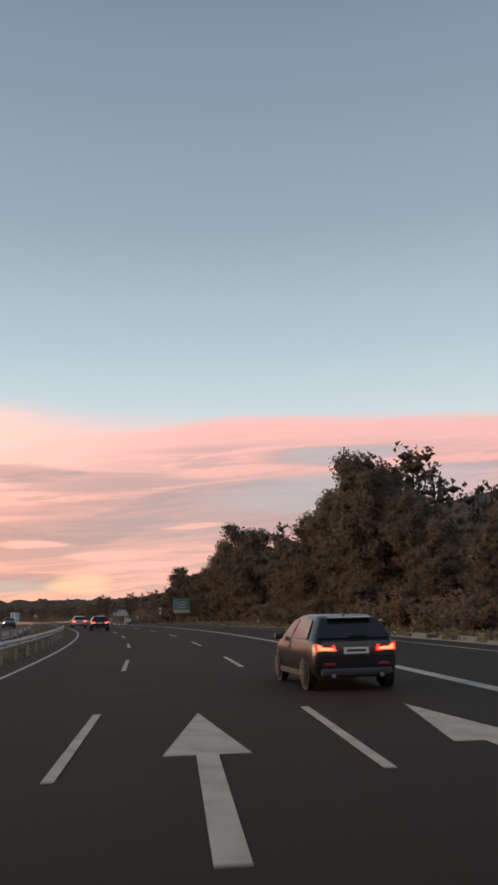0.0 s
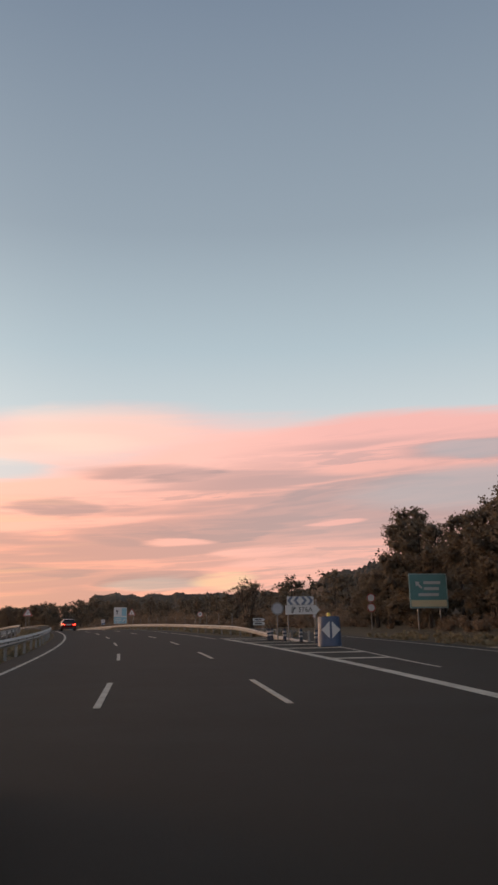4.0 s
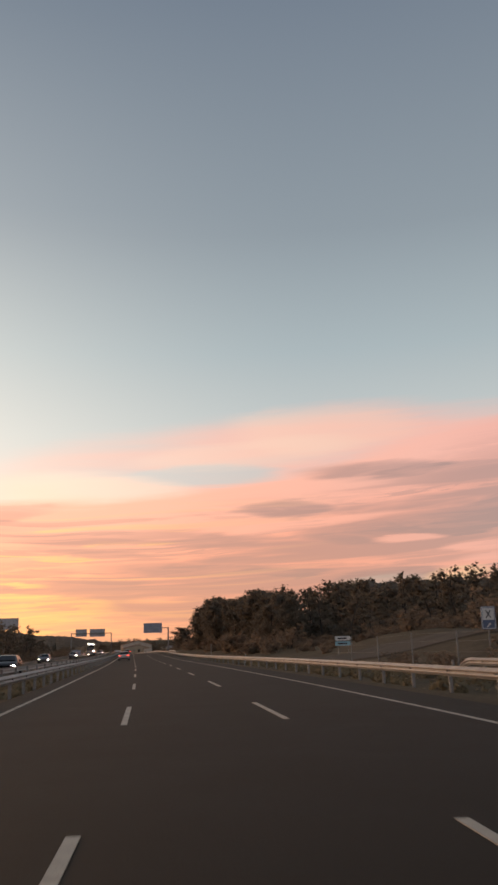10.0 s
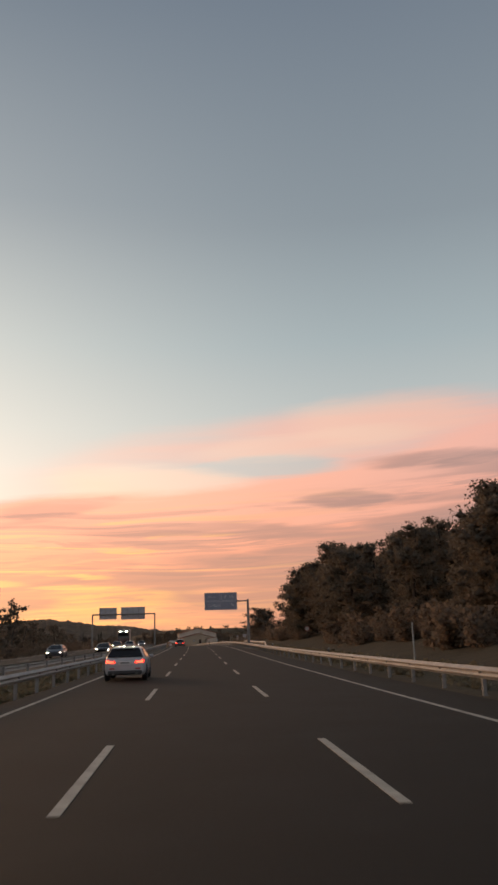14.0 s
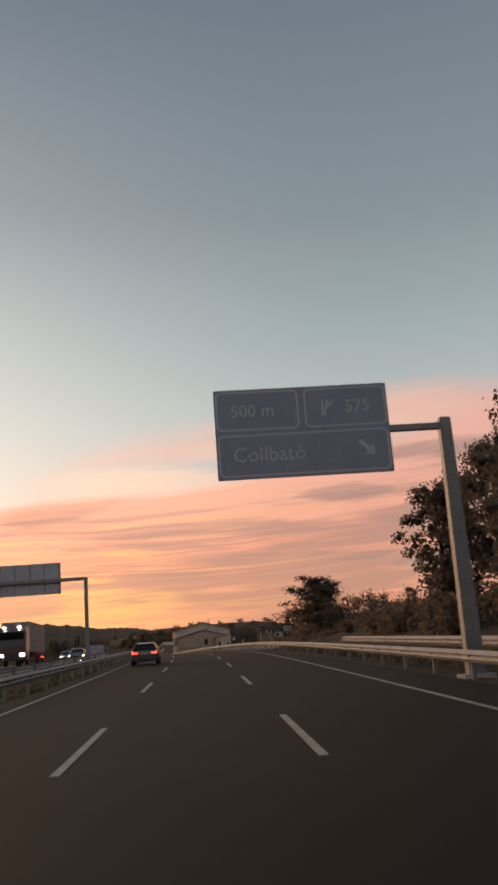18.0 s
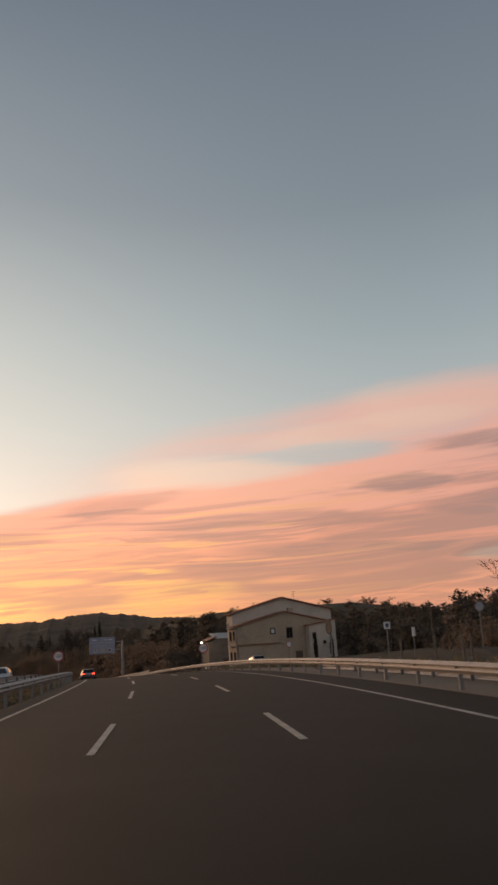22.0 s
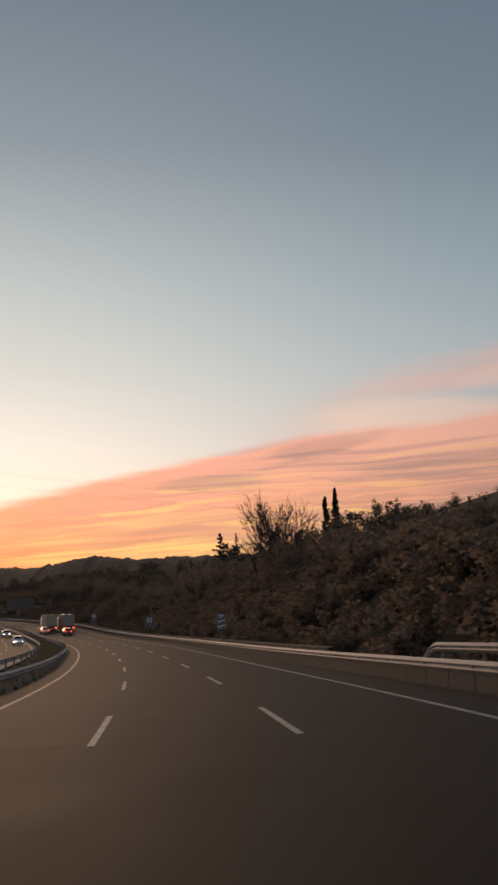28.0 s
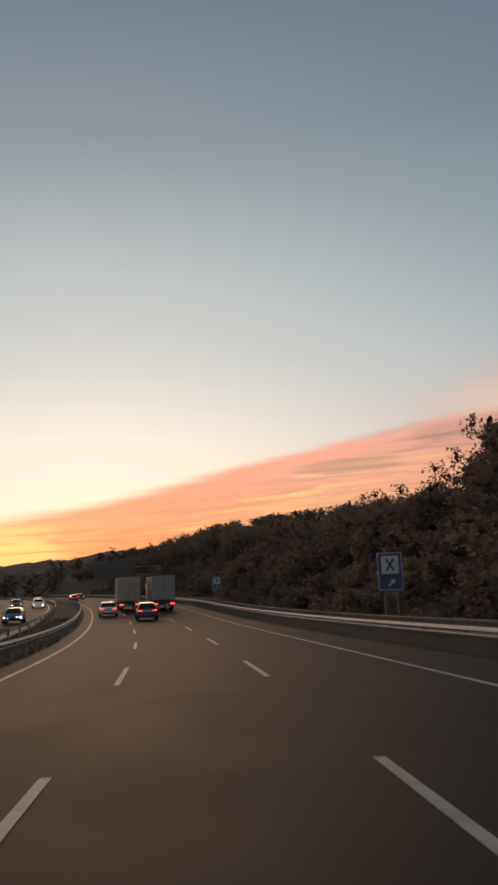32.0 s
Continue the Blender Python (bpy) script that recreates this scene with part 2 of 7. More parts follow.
thin = wm("MULTIPLY", wm("MULTIPLY", wm("SUBTRACT", 1.0, wstep(wm("SUBTRACT", wob_e, veil_top), -1.5, 0.5)), veil_on), wm("SUBTRACT", 1.0, hole_at))
thin = wm("MULTIPLY", thin, wm("ADD", wm("MULTIPLY", wstep(streak, 0.35, 0.62), 0.35), 0.65))
haze_pink = bearing(((-30, (246, 184, 182)), (20, (246, 186, 174)), (32, (234, 182, 168)), (42, (236, 180, 160)), (60, (238, 174, 146))))
veil_c = wmix(wm("MULTIPLY", lenses(((15.7, 12.2, 5.5, 0.6, -0.05, 0.8), (10.2, 11.9, 6.0, 0.45, -0.02, 0.7))), 0.85), haze_pink, grey)
sky = wmix(thin, clear, veil_c)
sky = wmix(cream_at, sky, bearing(((10, (238, 206, 196)), (34, (238, 208, 188)), (50, (244, 212, 184)))))
sky = wmix(wm("MULTIPLY", wstep(drop, -0.35, 0.55), 0.96), sky, cloud)
# brighter towards the sun; the unseen sky opposite is raised to light the woods
side = wm("ADD", wm("MULTIPLY", wm("SUBTRACT", 1.0, wstep(away, 0.0, 48.0)), 0.42), 0.93)
side = wm("ADD", side, wm("MULTIPLY", wstep(away, 95.0, 150.0), 0.55))
tint = wn("ShaderNodeVectorMath")
tint.operation = "SCALE"
wt.links.new(sky, tint.inputs[0])
put(tint.inputs["Scale"], side)
sky = tint.outputs[0]
under = wm("SUBTRACT", 1.0, wstep(el, -6.0, -0.5))
sky = wmix(under, sky, srgb(80, 66, 60))

air = wn("ShaderNodeTexSky")
air.sky_type = "NISHITA"
air.sun_disc = False
air.sun_elevation = radians(0.5)
air.sun_rotation = radians(-SUN_AZ)
bg = wn("ShaderNodeBackground")
bg.inputs["Strength"].default_value = 1.0
wt.links.new(sky, bg.inputs["Color"])
bg2 = wn("ShaderNodeBackground")
bg2.inputs["Strength"].default_value = 0.05
wt.links.new(air.outputs[0], bg2.inputs["Color"])
both = wn("ShaderNodeAddShader")
wt.links.new(bg.outputs[0], both.inputs[0])
wt.links.new(bg2.outputs[0], both.inputs[1])
wout = wn("ShaderNodeOutputWorld")
wt.links.new(both.outputs[0], wout.inputs["Surface"])

glow = bpy.data.lights.new("sun", "SUN")
glow.energy, glow.angle, glow.color = 1.35, radians(22), (1.0, 0.58, 0.32)
sun = new("sun", glow)
sun.matrix_world = look((0, 0, 50), (50 * math.sin(radians(SUN_AZ)), -50 * math.cos(radians(SUN_AZ)), 41.2))

# ---- materials ----


class Mat:
    """A node material under construction."""

    def __init__(self, name, rough=0.7, metal=0.0):
        self.m = bpy.data.materials.new(name)
        self.m.use_nodes = True
        self.t = self.m.node_tree
        self.b = self.t.nodes["Principled BSDF"]
        self.b.inputs["Roughness"].default_value = rough
        self.b.inputs["Metallic"].default_value = metal
        self.co = None

    def node(self, kind):
        return self.t.nodes.new(kind)

    def link(self, a, b):
        self.t.links.new(a, b)

    def noise(self, scale, detail=4.0, stretch=(1, 1, 1), rough=0.55):
        if self.co is None:
            self.co = self.node("ShaderNodeTexCoord").outputs["Object"]
        mp = self.node("ShaderNodeMapping")
        mp.inputs["Scale"].default_value = stretch
        self.link(self.co, mp.inputs[0])
        nd = self.node("ShaderNodeTexNoise")
        nd.inputs["Scale"].default_value = scale
        nd.inputs["Detail"].default_value = detail
        nd.inputs["Roughness"].default_value = rough
        self.link(mp.outputs[0], nd.inputs["Vector"])
        return nd.outputs["Fac"]

    def ramp(self, fac, stops):
        nd = self.node("ShaderNodeValToRGB")
        els = nd.color_ramp.elements
        while len(els) < len(stops):
            els.new(0.5)
        for e, (p, c) in zip(els, stops):
            e.position, e.color = p, c
        self.link(fac, nd.inputs[0])
        return nd.outputs[0]

    def mix(self, fac, a, b, blend="MIX"):
        nd = self.node("ShaderNodeMix")
        nd.data_type, nd.blend_type = "RGBA", blend
        for s, v in ((nd.inputs["Factor"], fac), (nd.inputs[6], a), (nd.inputs[7], b)):
            if isinstance(v, (int, float, tuple)):
                s.default_value = v
            else:
                self.link(v, s)
        return nd.outputs[2]

    def random(self):
        return self.node("ShaderNodeObjectInfo").outputs["Random"]

    def island(self):
        return self.node("ShaderNodeNewGeometry").outputs["Random Per Island"]

    def bump(self, height, strength=0.3, distance=0.02):
        nd = self.node("ShaderNodeBump")
        nd.inputs["Strength"].default_value = strength
        nd.inputs["Distance"].default_value = distance
        self.link(height, nd.inputs["Height"])
        self.link(nd.outputs[0], self.b.inputs["Normal"])

    def colour(self, c):
        if isinstance(c, tuple):
            self.b.inputs["Base Color"].default_value = c
        else:
            self.link(c, self.b.inputs["Base Color"])
        return self

    def rough(self, v):
        self.link(v, self.b.inputs["Roughness"])


def plain(name, c, rough=0.6, metal=0.0, scale=3.0, vary=0.25, bump=0.0):
    """A paint, metal or plaster with stains at two scales."""
    q = Mat(name, rough, metal)
    a, b = q.noise(scale, 5.0), q.noise(scale * 9, 4.0)
    dark = tuple(x * (1 - vary) for x in c[:3]) + (1.0,)
    lite = tuple(min(1.0, x * (1 + vary * 0.6)) for x in c[:3]) + (1.0,)
    base = q.ramp(a, [(0.3, dark), (0.5, c), (0.72, lite)])
    q.colour(q.mix(0.35, base, q.ramp(b, [(0.35, dark), (0.65, lite)])))
    if bump:
        q.bump(b, bump)
    return q.m


def lamp_mat(name, c, strength):
    q = Mat(name, 0.3)
    q.colour(c)
    q.b.inputs["Emission Color"].default_value = c
    q.b.inputs["Emission Strength"].default_value = strength
    return q.m


def make_asphalt(name, k):
    q = Mat(name, 0.85)
    patch, grain, track = q.noise(0.05, 3.0), q.noise(55.0, 3.0), q.noise(0.6, 4.0)
    base = q.ramp(patch, [(0.3, (0.0320 * k, 0.0232 * k, 0.0165 * k, 1)), (0.55, (0.0460 * k, 0.0334 * k, 0.0236 * k, 1)), (0.75, (0.0600 * k, 0.0436 * k, 0.0308 * k, 1))])
    base = q.mix(0.5, base, q.ramp(grain, [(0.3, (0.0190 * k, 0.0138 * k, 0.0098 * k, 1)), (0.7, (0.0900 * k, 0.0654 * k, 0.0462 * k, 1))]))
    base = q.mix(0.18, base, q.ramp(track, [(0.4, (0.0300 * k, 0.0218 * k, 0.0154 * k, 1)), (0.7, (0.0600 * k, 0.0436 * k, 0.0308 * k, 1))]))
    q.colour(base)
    q.rough(q.ramp(track, [(0.3, (0.74, 0.74, 0.74, 1)), (0.7, (0.80, 0.80, 0.80, 1))]))
    q.bump(grain, 0.35, 0.01)
    q.b.inputs["Specular IOR Level"].default_value = 0.1
    return q.m


def make_marking():
    q = Mat("road_paint", 0.7)
    wear, grain = q.noise(1.4, 5.0), q.noise(40.0, 4.0)
    c = q.ramp(wear, [(0.28, (0.22, 0.185, 0.145, 1)), (0.5, (0.38, 0.32, 0.25, 1)), (0.7, (0.46, 0.39, 0.305, 1))])
    c = q.mix(q.ramp(grain, [(0.60, (0, 0, 0, 1)), (0.74, (1, 1, 1, 1))]), c, (0.16, 0.15, 0.14, 1))
    q.colour(c)
    q.bump(grain, 0.3, 0.004)
    return q.m


def make_ground():
    q = Mat("dry_grass_soil", 0.95)
    big, mid, small = q.noise(0.035, 4.0), q.noise(0.5, 5.0), q.noise(7.0, 5.0)
    c = q.ramp(big, [(0.3, (0.058, 0.044, 0.027, 1)), (0.5, (0.094, 0.069, 0.044, 1)), (0.72, (0.133, 0.098, 0.062, 1))])
    c = q.mix(0.5, c, q.ramp(mid, [(0.32, (0.039, 0.029, 0.019, 1)), (0.6, (0.117, 0.087, 0.055, 1))]))
    c = q.mix(0.4, c, q.ramp(small, [(0.3, (0.035, 0.026, 0.016, 1)), (0.7, (0.156, 0.115, 0.073, 1))]))
    q.colour(c)
    q.bump(small, 0.7, 0.08)
    q.b.inputs["Specular IOR Level"].default_value = 0.1
    return q.m


def make_foliage(name, dark, lite, thin=0.25):
    q = Mat(name, 0.75)
    a = q.ramp(q.island(), [(0.0, dark), (1.0, lite)])
    b = q.mix(q.random(), tuple(x * 0.75 for x in dark[:3]) + (1,), tuple(x * 0.9 for x in lite[:3]) + (1,))
    q.colour(q.mix(0.45, a, b))
    q.b.inputs["Specular IOR Level"].default_value = 0.2
    # all blade normals lean up and sunwards, which evens and lifts the leaves' shading
    geo = q.node("ShaderNodeNewGeometry")
    lean = q.node("ShaderNodeVectorMath")
    lean.operation = "ADD"
    q.link(geo.outputs["Normal"], lean.inputs[0])
    lean.inputs[1].default_value = (-0.6, 0.28, 0.85)
    unit = q.node("ShaderNodeVectorMath")
    unit.operation = "NORMALIZE"
    q.link(lean.outputs[0], unit.inputs[0]), q.link(unit.outputs[0], q.b.inputs["Normal"])
    tr = q.node("ShaderNodeBsdfTranslucent")
    tr.inputs["Color"].default_value = lite
    mx = q.node("ShaderNodeMixShader")
    mx.inputs[0].default_value = thin
    out = q.t.nodes["Material Output"]
    q.link(q.b.outputs[0], mx.inputs[1]), q.link(tr.outputs[0], mx.inputs[2]), q.link(mx.outputs[0], out.inputs["Surface"])
    return q.m


def make_bark():
    q = Mat("bark", 0.9)
    n1 = q.noise(3.0, 6.0, (1, 1, 0.25))
    q.colour(q.ramp(n1, [(0.3, (0.022, 0.017, 0.013, 1)), (0.7, (0.075, 0.055, 0.042, 1))]))
    q.bump(n1, 0.8, 0.05)
    return q.m


def make_hill():
    q = Mat("far_forest", 0.95)
    a, b = q.noise(0.02, 6.0), q.noise(0.12, 4.0)
    c = q.ramp(a, [(0.35, (0.068, 0.050, 0.037, 1)), (0.6, (0.118, 0.086, 0.064, 1)), (0.75, (0.18, 0.134, 0.102, 1))])
    q.colour(q.mix(0.4, c, q.ramp(b, [(0.35, (0.052, 0.039, 0.028, 1)), (0.7, (0.155, 0.114, 0.084, 1))])))
    q.bump(b, 1.0, 3.0)
    q.b.inputs["Specular IOR Level"].default_value = 0.05
    return q.m


def make_glass():
    q = Mat("dark_glass", 0.06)
    q.colour((0.012, 0.011, 0.011, 1))
    q.b.inputs["Specular IOR Level"].default_value = 0.3
    return q.m


ASPHALT, ASPHALT_OLD, PAINT, SOIL = make_asphalt("asphalt", 0.60), make_asphalt("worn_asphalt", 0.95), make_marking(), make_ground()
# pine and scrub leaf colours are lightened, to carry the haze over the woods
PINE = make_foliage("pine_needles", (0.150, 0.121, 0.088, 1), (0.192, 0.152, 0.110, 1), 0.42)
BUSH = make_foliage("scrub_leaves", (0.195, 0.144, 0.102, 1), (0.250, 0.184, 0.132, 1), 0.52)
CYPRESS = make_foliage("cypress_leaves", (0.045, 0.042, 0.027, 1), (0.09, 0.078, 0.048, 1))
STRAW = make_foliage("dry_grass", (0.10, 0.08, 0.045, 1), (0.26, 0.21, 0.13, 1), 0.35)
BARK, HILL, GLASS = make_bark(), make_hill(), make_glass()
STEEL = plain("galvanised_steel", (0.385, 0.355, 0.33, 1), 0.68, 0.3, 1.3, 0.3)
STEEL_DULL = plain("weathered_steel", (0.22, 0.21, 0.20, 1), 0.6, 0.5, 1.6, 0.35)
GREY_BACK = plain("grey_sign_back", (0.33, 0.34, 0.36, 1), 0.55, 0.4, 0.8, 0.2)
WHITE = plain("white_sheeting", (0.52, 0.51, 0.49, 1), 0.45, 0.0, 1.2, 0.12)
BLUE = plain("blue_sheeting", (0.055, 0.085, 0.15, 1), 0.4, 0.0, 0.9, 0.2)
DARK_BLUE = plain("dark_blue_plastic", (0.022, 0.032, 0.055, 1), 0.45, 0.0, 0.9, 0.2)
NAVY = plain("faded_blue_sheeting", (0.12, 0.145, 0.20, 1), 0.4, 0.0, 0.9, 0.2)
SAND = plain("sandy_gravel", (0.30, 0.225, 0.15, 1), 0.95, 0.0, 0.8, 0.35, 0.5)
BOARD = plain("dark_board", (0.085, 0.072, 0.064, 1), 0.6, 0.0, 0.7, 0.2)
# sign blue greyed and lightened: the haze before it is mixed into the colour
HAZED = plain("sun_faded_blue_sheeting", (0.20, 0.222, 0.28, 1), 0.4, 0.0, 0.9, 0.2)
PALE_PRINT = plain("pale_print", (0.42, 0.44, 0.48, 1), 0.5, 0.0, 1.2, 0.15)
DULL_WHITE = plain("dull_white_print", (0.33, 0.31, 0.30, 1), 0.5, 0.0, 1.2, 0.15)
TEAL = plain("green_blue_sheeting", (0.12, 0.27, 0.26, 1), 0.4, 0.0, 0.9, 0.2)
SKYBLUE = plain("light_blue_sheeting", (0.19, 0.37, 0.44, 1), 0.4, 0.0, 0.9, 0.15)
CREAM = plain("cream_sheeting", (0.62, 0.53, 0.33, 1), 0.45, 0.0, 1.0, 0.15)
YELLOW = plain("yellow_sheeting", (0.75, 0.55, 0.10, 1), 0.45, 0.0, 1.0, 0.15)
RED = plain("red_sheeting", (0.33, 0.045, 0.035, 1), 0.4, 0.0, 1.0, 0.15)
BLACK = plain("black_print", (0.015, 0.015, 0.016, 1), 0.5, 0.0, 2.0, 0.3)
CONCRETE = plain("concrete", (0.38, 0.36, 0.33, 1), 0.85, 0.0, 0.7, 0.25, 0.3)
RUBBER = plain("tyre_rubber", (0.018, 0.018, 0.018, 1), 0.8, 0.0, 6.0, 0.3)
ALLOY = plain("alloy_wheel", (0.10, 0.10, 0.105, 1), 0.45, 0.6, 5.0, 0.2)
PLASTIC = plain("black_plastic", (0.02, 0.02, 0.021, 1), 0.55, 0.0, 5.0, 0.25)
STUCCO = plain("ochre_render", (0.34, 0.275, 0.20, 1), 0.9, 0.0, 0.35, 0.3, 0.35)
STUCCO_PALE = plain("pale_render", (0.46, 0.40, 0.33, 1), 0.9, 0.0, 0.4, 0.25, 0.35)
STONE = plain("dark_stone", (0.17, 0.13, 0.10, 1), 0.9, 0.0, 1.4, 0.4, 0.4)
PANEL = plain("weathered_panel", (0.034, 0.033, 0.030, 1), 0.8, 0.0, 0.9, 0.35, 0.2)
TILE = plain("clay_tiles", (0.26, 0.12, 0.075, 1), 0.85, 0.0, 1.5, 0.35, 0.3)
SHUTTER = plain("brown_wood", (0.10, 0.065, 0.045, 1), 0.7, 0.0, 4.0, 0.3)
TARP = plain("trailer_sheet", (0.24, 0.21, 0.185, 1), 0.6, 0.0, 0.6, 0.2)
TAIL = lamp_mat("tail_lamp", (1.0, 0.05, 0.022, 1), 9.0)
TAIL_RED = lamp_mat("tail_lens", (1.0, 0.018, 0.012, 1), 1.6)
TAIL_DIM = lamp_mat("tail_lamp_off", (0.28, 0.012, 0.012, 1), 0.0)
HEADLAMP = lamp_mat("headlamp", (1.0, 0.94, 0.80, 1), 160.0)

# ---- the road's line: heading (degrees left of the first camera) and grade (per cent) every 25 m ----
HEAD = [1.2, 3.7, 6.2, 8.5, 10.9, 13.1, 15.3, 17.7, 20.1, 22.4, 24.1, 26.0, 28.6, 31.0, 31.6, 31.6, 31.9, 32.0, 31.9, 31.8, 31.6, 31.8, 32.0, 32.2, 33.1, 34.7, 36.6, 38.7, 40.8, 43.1, 45.2, 47.2, 49.2, 51.5, 53.7, 55.7, 57.1, 58.8, 61.0, 63.0, 64.6, 66.0, 67.4, 68.8, 70.1, 71.5, 72.9, 74.3, 75.7, 77.1, 78.5, 79.8]
GRADE = [5.30, 5.48, 5.66, 5.70, 5.55, 5.47, 5.30, 5.11, 5.07, 5.00, 4.67, 3.94, 2.78, 2.04, 1.86, 1.82, 1.78, 1.84, 2.06, 2.14, 2.27, 2.45, 2.39, 2.32, 2.18, 1.56, 0.90, 0.33, -0.46, -1.53, -2.44, -3.35, -4.16, -4.49, -4.09, -3.04, -2.56, -2.42, -1.88, -0.85, 0.43, 1.92, 0.80, 0.80, 0.80, 0.80, 0.80, 0.80, 0.80, 0.80, 0.80, 0.80]
KNOT_S = np.arange(-25.0, 1251.0, 25.0)
LINE_S = np.arange(-200.0, 1300.1, 2.5)
LINE_T = np.radians(np.interp(LINE_S, KNOT_S, HEAD))
LINE_G = np.interp(LINE_S, KNOT_S, GRADE) / 100


def summed(d):
    return np.concatenate([[0], np.cumsum((d[1:] + d[:-1]) / 2 * 2.5)])


ZERO = int(round(200 / 2.5))
LINE_X, LINE_Y, LINE_Z = summed(-np.sin(LINE_T)), summed(np.cos(LINE_T)), summed(LINE_G)
LINE_X, LINE_Y, LINE_Z = LINE_X - LINE_X[ZERO], LINE_Y - LINE_Y[ZERO], LINE_Z - LINE_Z[ZERO]


def at(s, lat=0.0, h=0.0):
    """World place at s metres along the road, lat metres right of the middle lane, h above the road."""
    x, y, z, t = (np.interp(s, LINE_S, q) for q in (LINE_X, LINE_Y, LINE_Z, LINE_T))
    return Vector((x + math.cos(t) * lat, y + math.sin(t) * lat, z + h))


def stand(s, lat=0.0, h=0.0, turn=0.0, slope=False):
    """A pose there: y along the road, x to the right; turn in degrees to the left."""
    t = math.degrees(np.interp(s, LINE_S, LINE_T))
    g = math.degrees(math.atan(np.interp(s, LINE_S, LINE_G))) if slope else 0.0
    p = at(s, lat, h)
    return pose(p.x, p.y, p.z, 0, 0, t + turn) @ pose(0, 0, 0, g, 0, 0)


def smooth(a, b, v):
    u = min(1.0, max(0.0, (v - a) / (b - a)))
    return u * u * (3 - 2 * u)


RAMP_S = (-60, 0, 60, 100, 140, 172, 200, 230, 260, 300, 350, 420)
RAMP_L = (7.6, 7.6, 7.9, 8.5, 10.3, 13.0, 16.6, 21.5, 27.5, 37.0, 50.0, 66.0)


def ramp_mid(s):
    return float(np.interp(s, RAMP_S, RAMP_L))


def ramp_extra(s):
    """How much wider the slip road's hard shoulder is before it leaves the motorway."""
    return 2.4 * (1 - smooth(105, 185, s))


def land(s, lat):
    """Height of the ground against the road."""
    if lat > 0:
        edge = 8.4
        if s < 300:
            edge = max(edge, min(ramp_mid(s) + 3.4 + ramp_extra(s), 34))
        over = max(0.0, lat - edge)
        rise = -0.12 * smooth(0, 0.6, over) + 0.035 * over
        wood = smooth(340, 400, s) * (1 - smooth(600, 650, s))
        rise += wood * 1.6 * smooth(2, 16, over)
        rise += 1.7 * smooth(322, 340, s) * (1 - smooth(362, 388, s)) * smooth(16, 27, lat) * (1 - smooth(60, 95, lat))
        bank = smooth(778, 850, s)
        rise += bank * (6.2 * smooth(1.2, 13, over) + 9.5 * smooth(14, 40, over) * (1 - 0.7 * smooth(915, 985, s)))
        rise = min(rise, 18) * (1 - 0.75 * smooth(75, 170, lat) * smooth(500, 640, s))
        rough = 0.25 * smooth(1.0, 6, over)
    else:
        over = max(0.0, -lat - 22.0)
        rise = -0.15 * smooth(0, 0.6, over) - 0.03 * over
        rough = 0.3 * smooth(1, 6, over)
        if -9.9 < lat < -6.0:
            rise, rough = -0.22, 0.05
    n1 = noise.noise((s * 0.06, lat * 0.09, 4.0)) + 0.5 * noise.noise((s * 0.3, lat * 0.3, 9.0))
    return rise + rough * n1 - 0.05


# ---- mesh helpers ----
def mesh_of(name, verts, faces, mat, smooth_faces=False):
    me = bpy.data.meshes.new(name)
    me.from_pydata([tuple(v) for v in verts], [], faces)
    if mat is not None:
        me.materials.append(mat)
    if smooth_faces:
        me.shade_smooth()
    me.update()
    return me


def bm_mesh(name, bm, mat, smooth_faces=False):
    me = bpy.data.meshes.new(name)
    bm.normal_update()
    bm.to_mesh(me)
    bm.free()
    if mat is not None:
        me.materials.append(mat)
    if smooth_faces:
        me.shade_smooth()
    return me


def part(name, me, parent, m=None, label=""):
    """Links a mesh as one part under a thing."""
    ob = new(name, me)
    ob.parent = parent
    if m is not None:
        ob.matrix_basis = m
    if label:
        tagged(ob, label)
    return ob


def thing(name, m, label, category, group="", kind="", me=None):
    ob = new(name, me)
    ob.matrix_basis = m
    return tagged(ob, label, category, group, kind)


def box_mesh(name, sx, sy, sz, mat, bevel=0.0, base=False):
    """A bevelled block, centred (or standing on its base)."""
    bm = bmesh.new()
    bmesh.ops.create_cube(bm, size=1.0)
    bmesh.ops.scale(bm, vec=(sx, sy, sz), verts=bm.verts)
    if base:
        bmesh.ops.translate(bm, vec=(0, 0, sz / 2), verts=bm.verts)
    if bevel:
        bmesh.ops.bevel(bm, geom=list(bm.edges), offset=bevel, segments=2, affect="EDGES", profile=0.5)
    return bm_mesh(name, bm, mat)


def rod_mesh(name, r, length, mat, sides=12, r2=None, bevel=0.0):
    """An upright round post on its base."""
    bm = bmesh.new()
    bmesh.ops.create_cone(bm, cap_ends=True, segments=sides, radius1=r, radius2=r if r2 is None else r2, depth=length)
    bmesh.ops.translate(bm, vec=(0, 0, length / 2), verts=bm.verts)
    if bevel:
        bmesh.ops.bevel(bm, geom=[e for e in bm.edges if abs(e.verts[0].co.z - e.verts[1].co.z) < 1e-4], offset=bevel, segments=2, affect="EDGES")
    return bm_mesh(name, bm, mat, False)


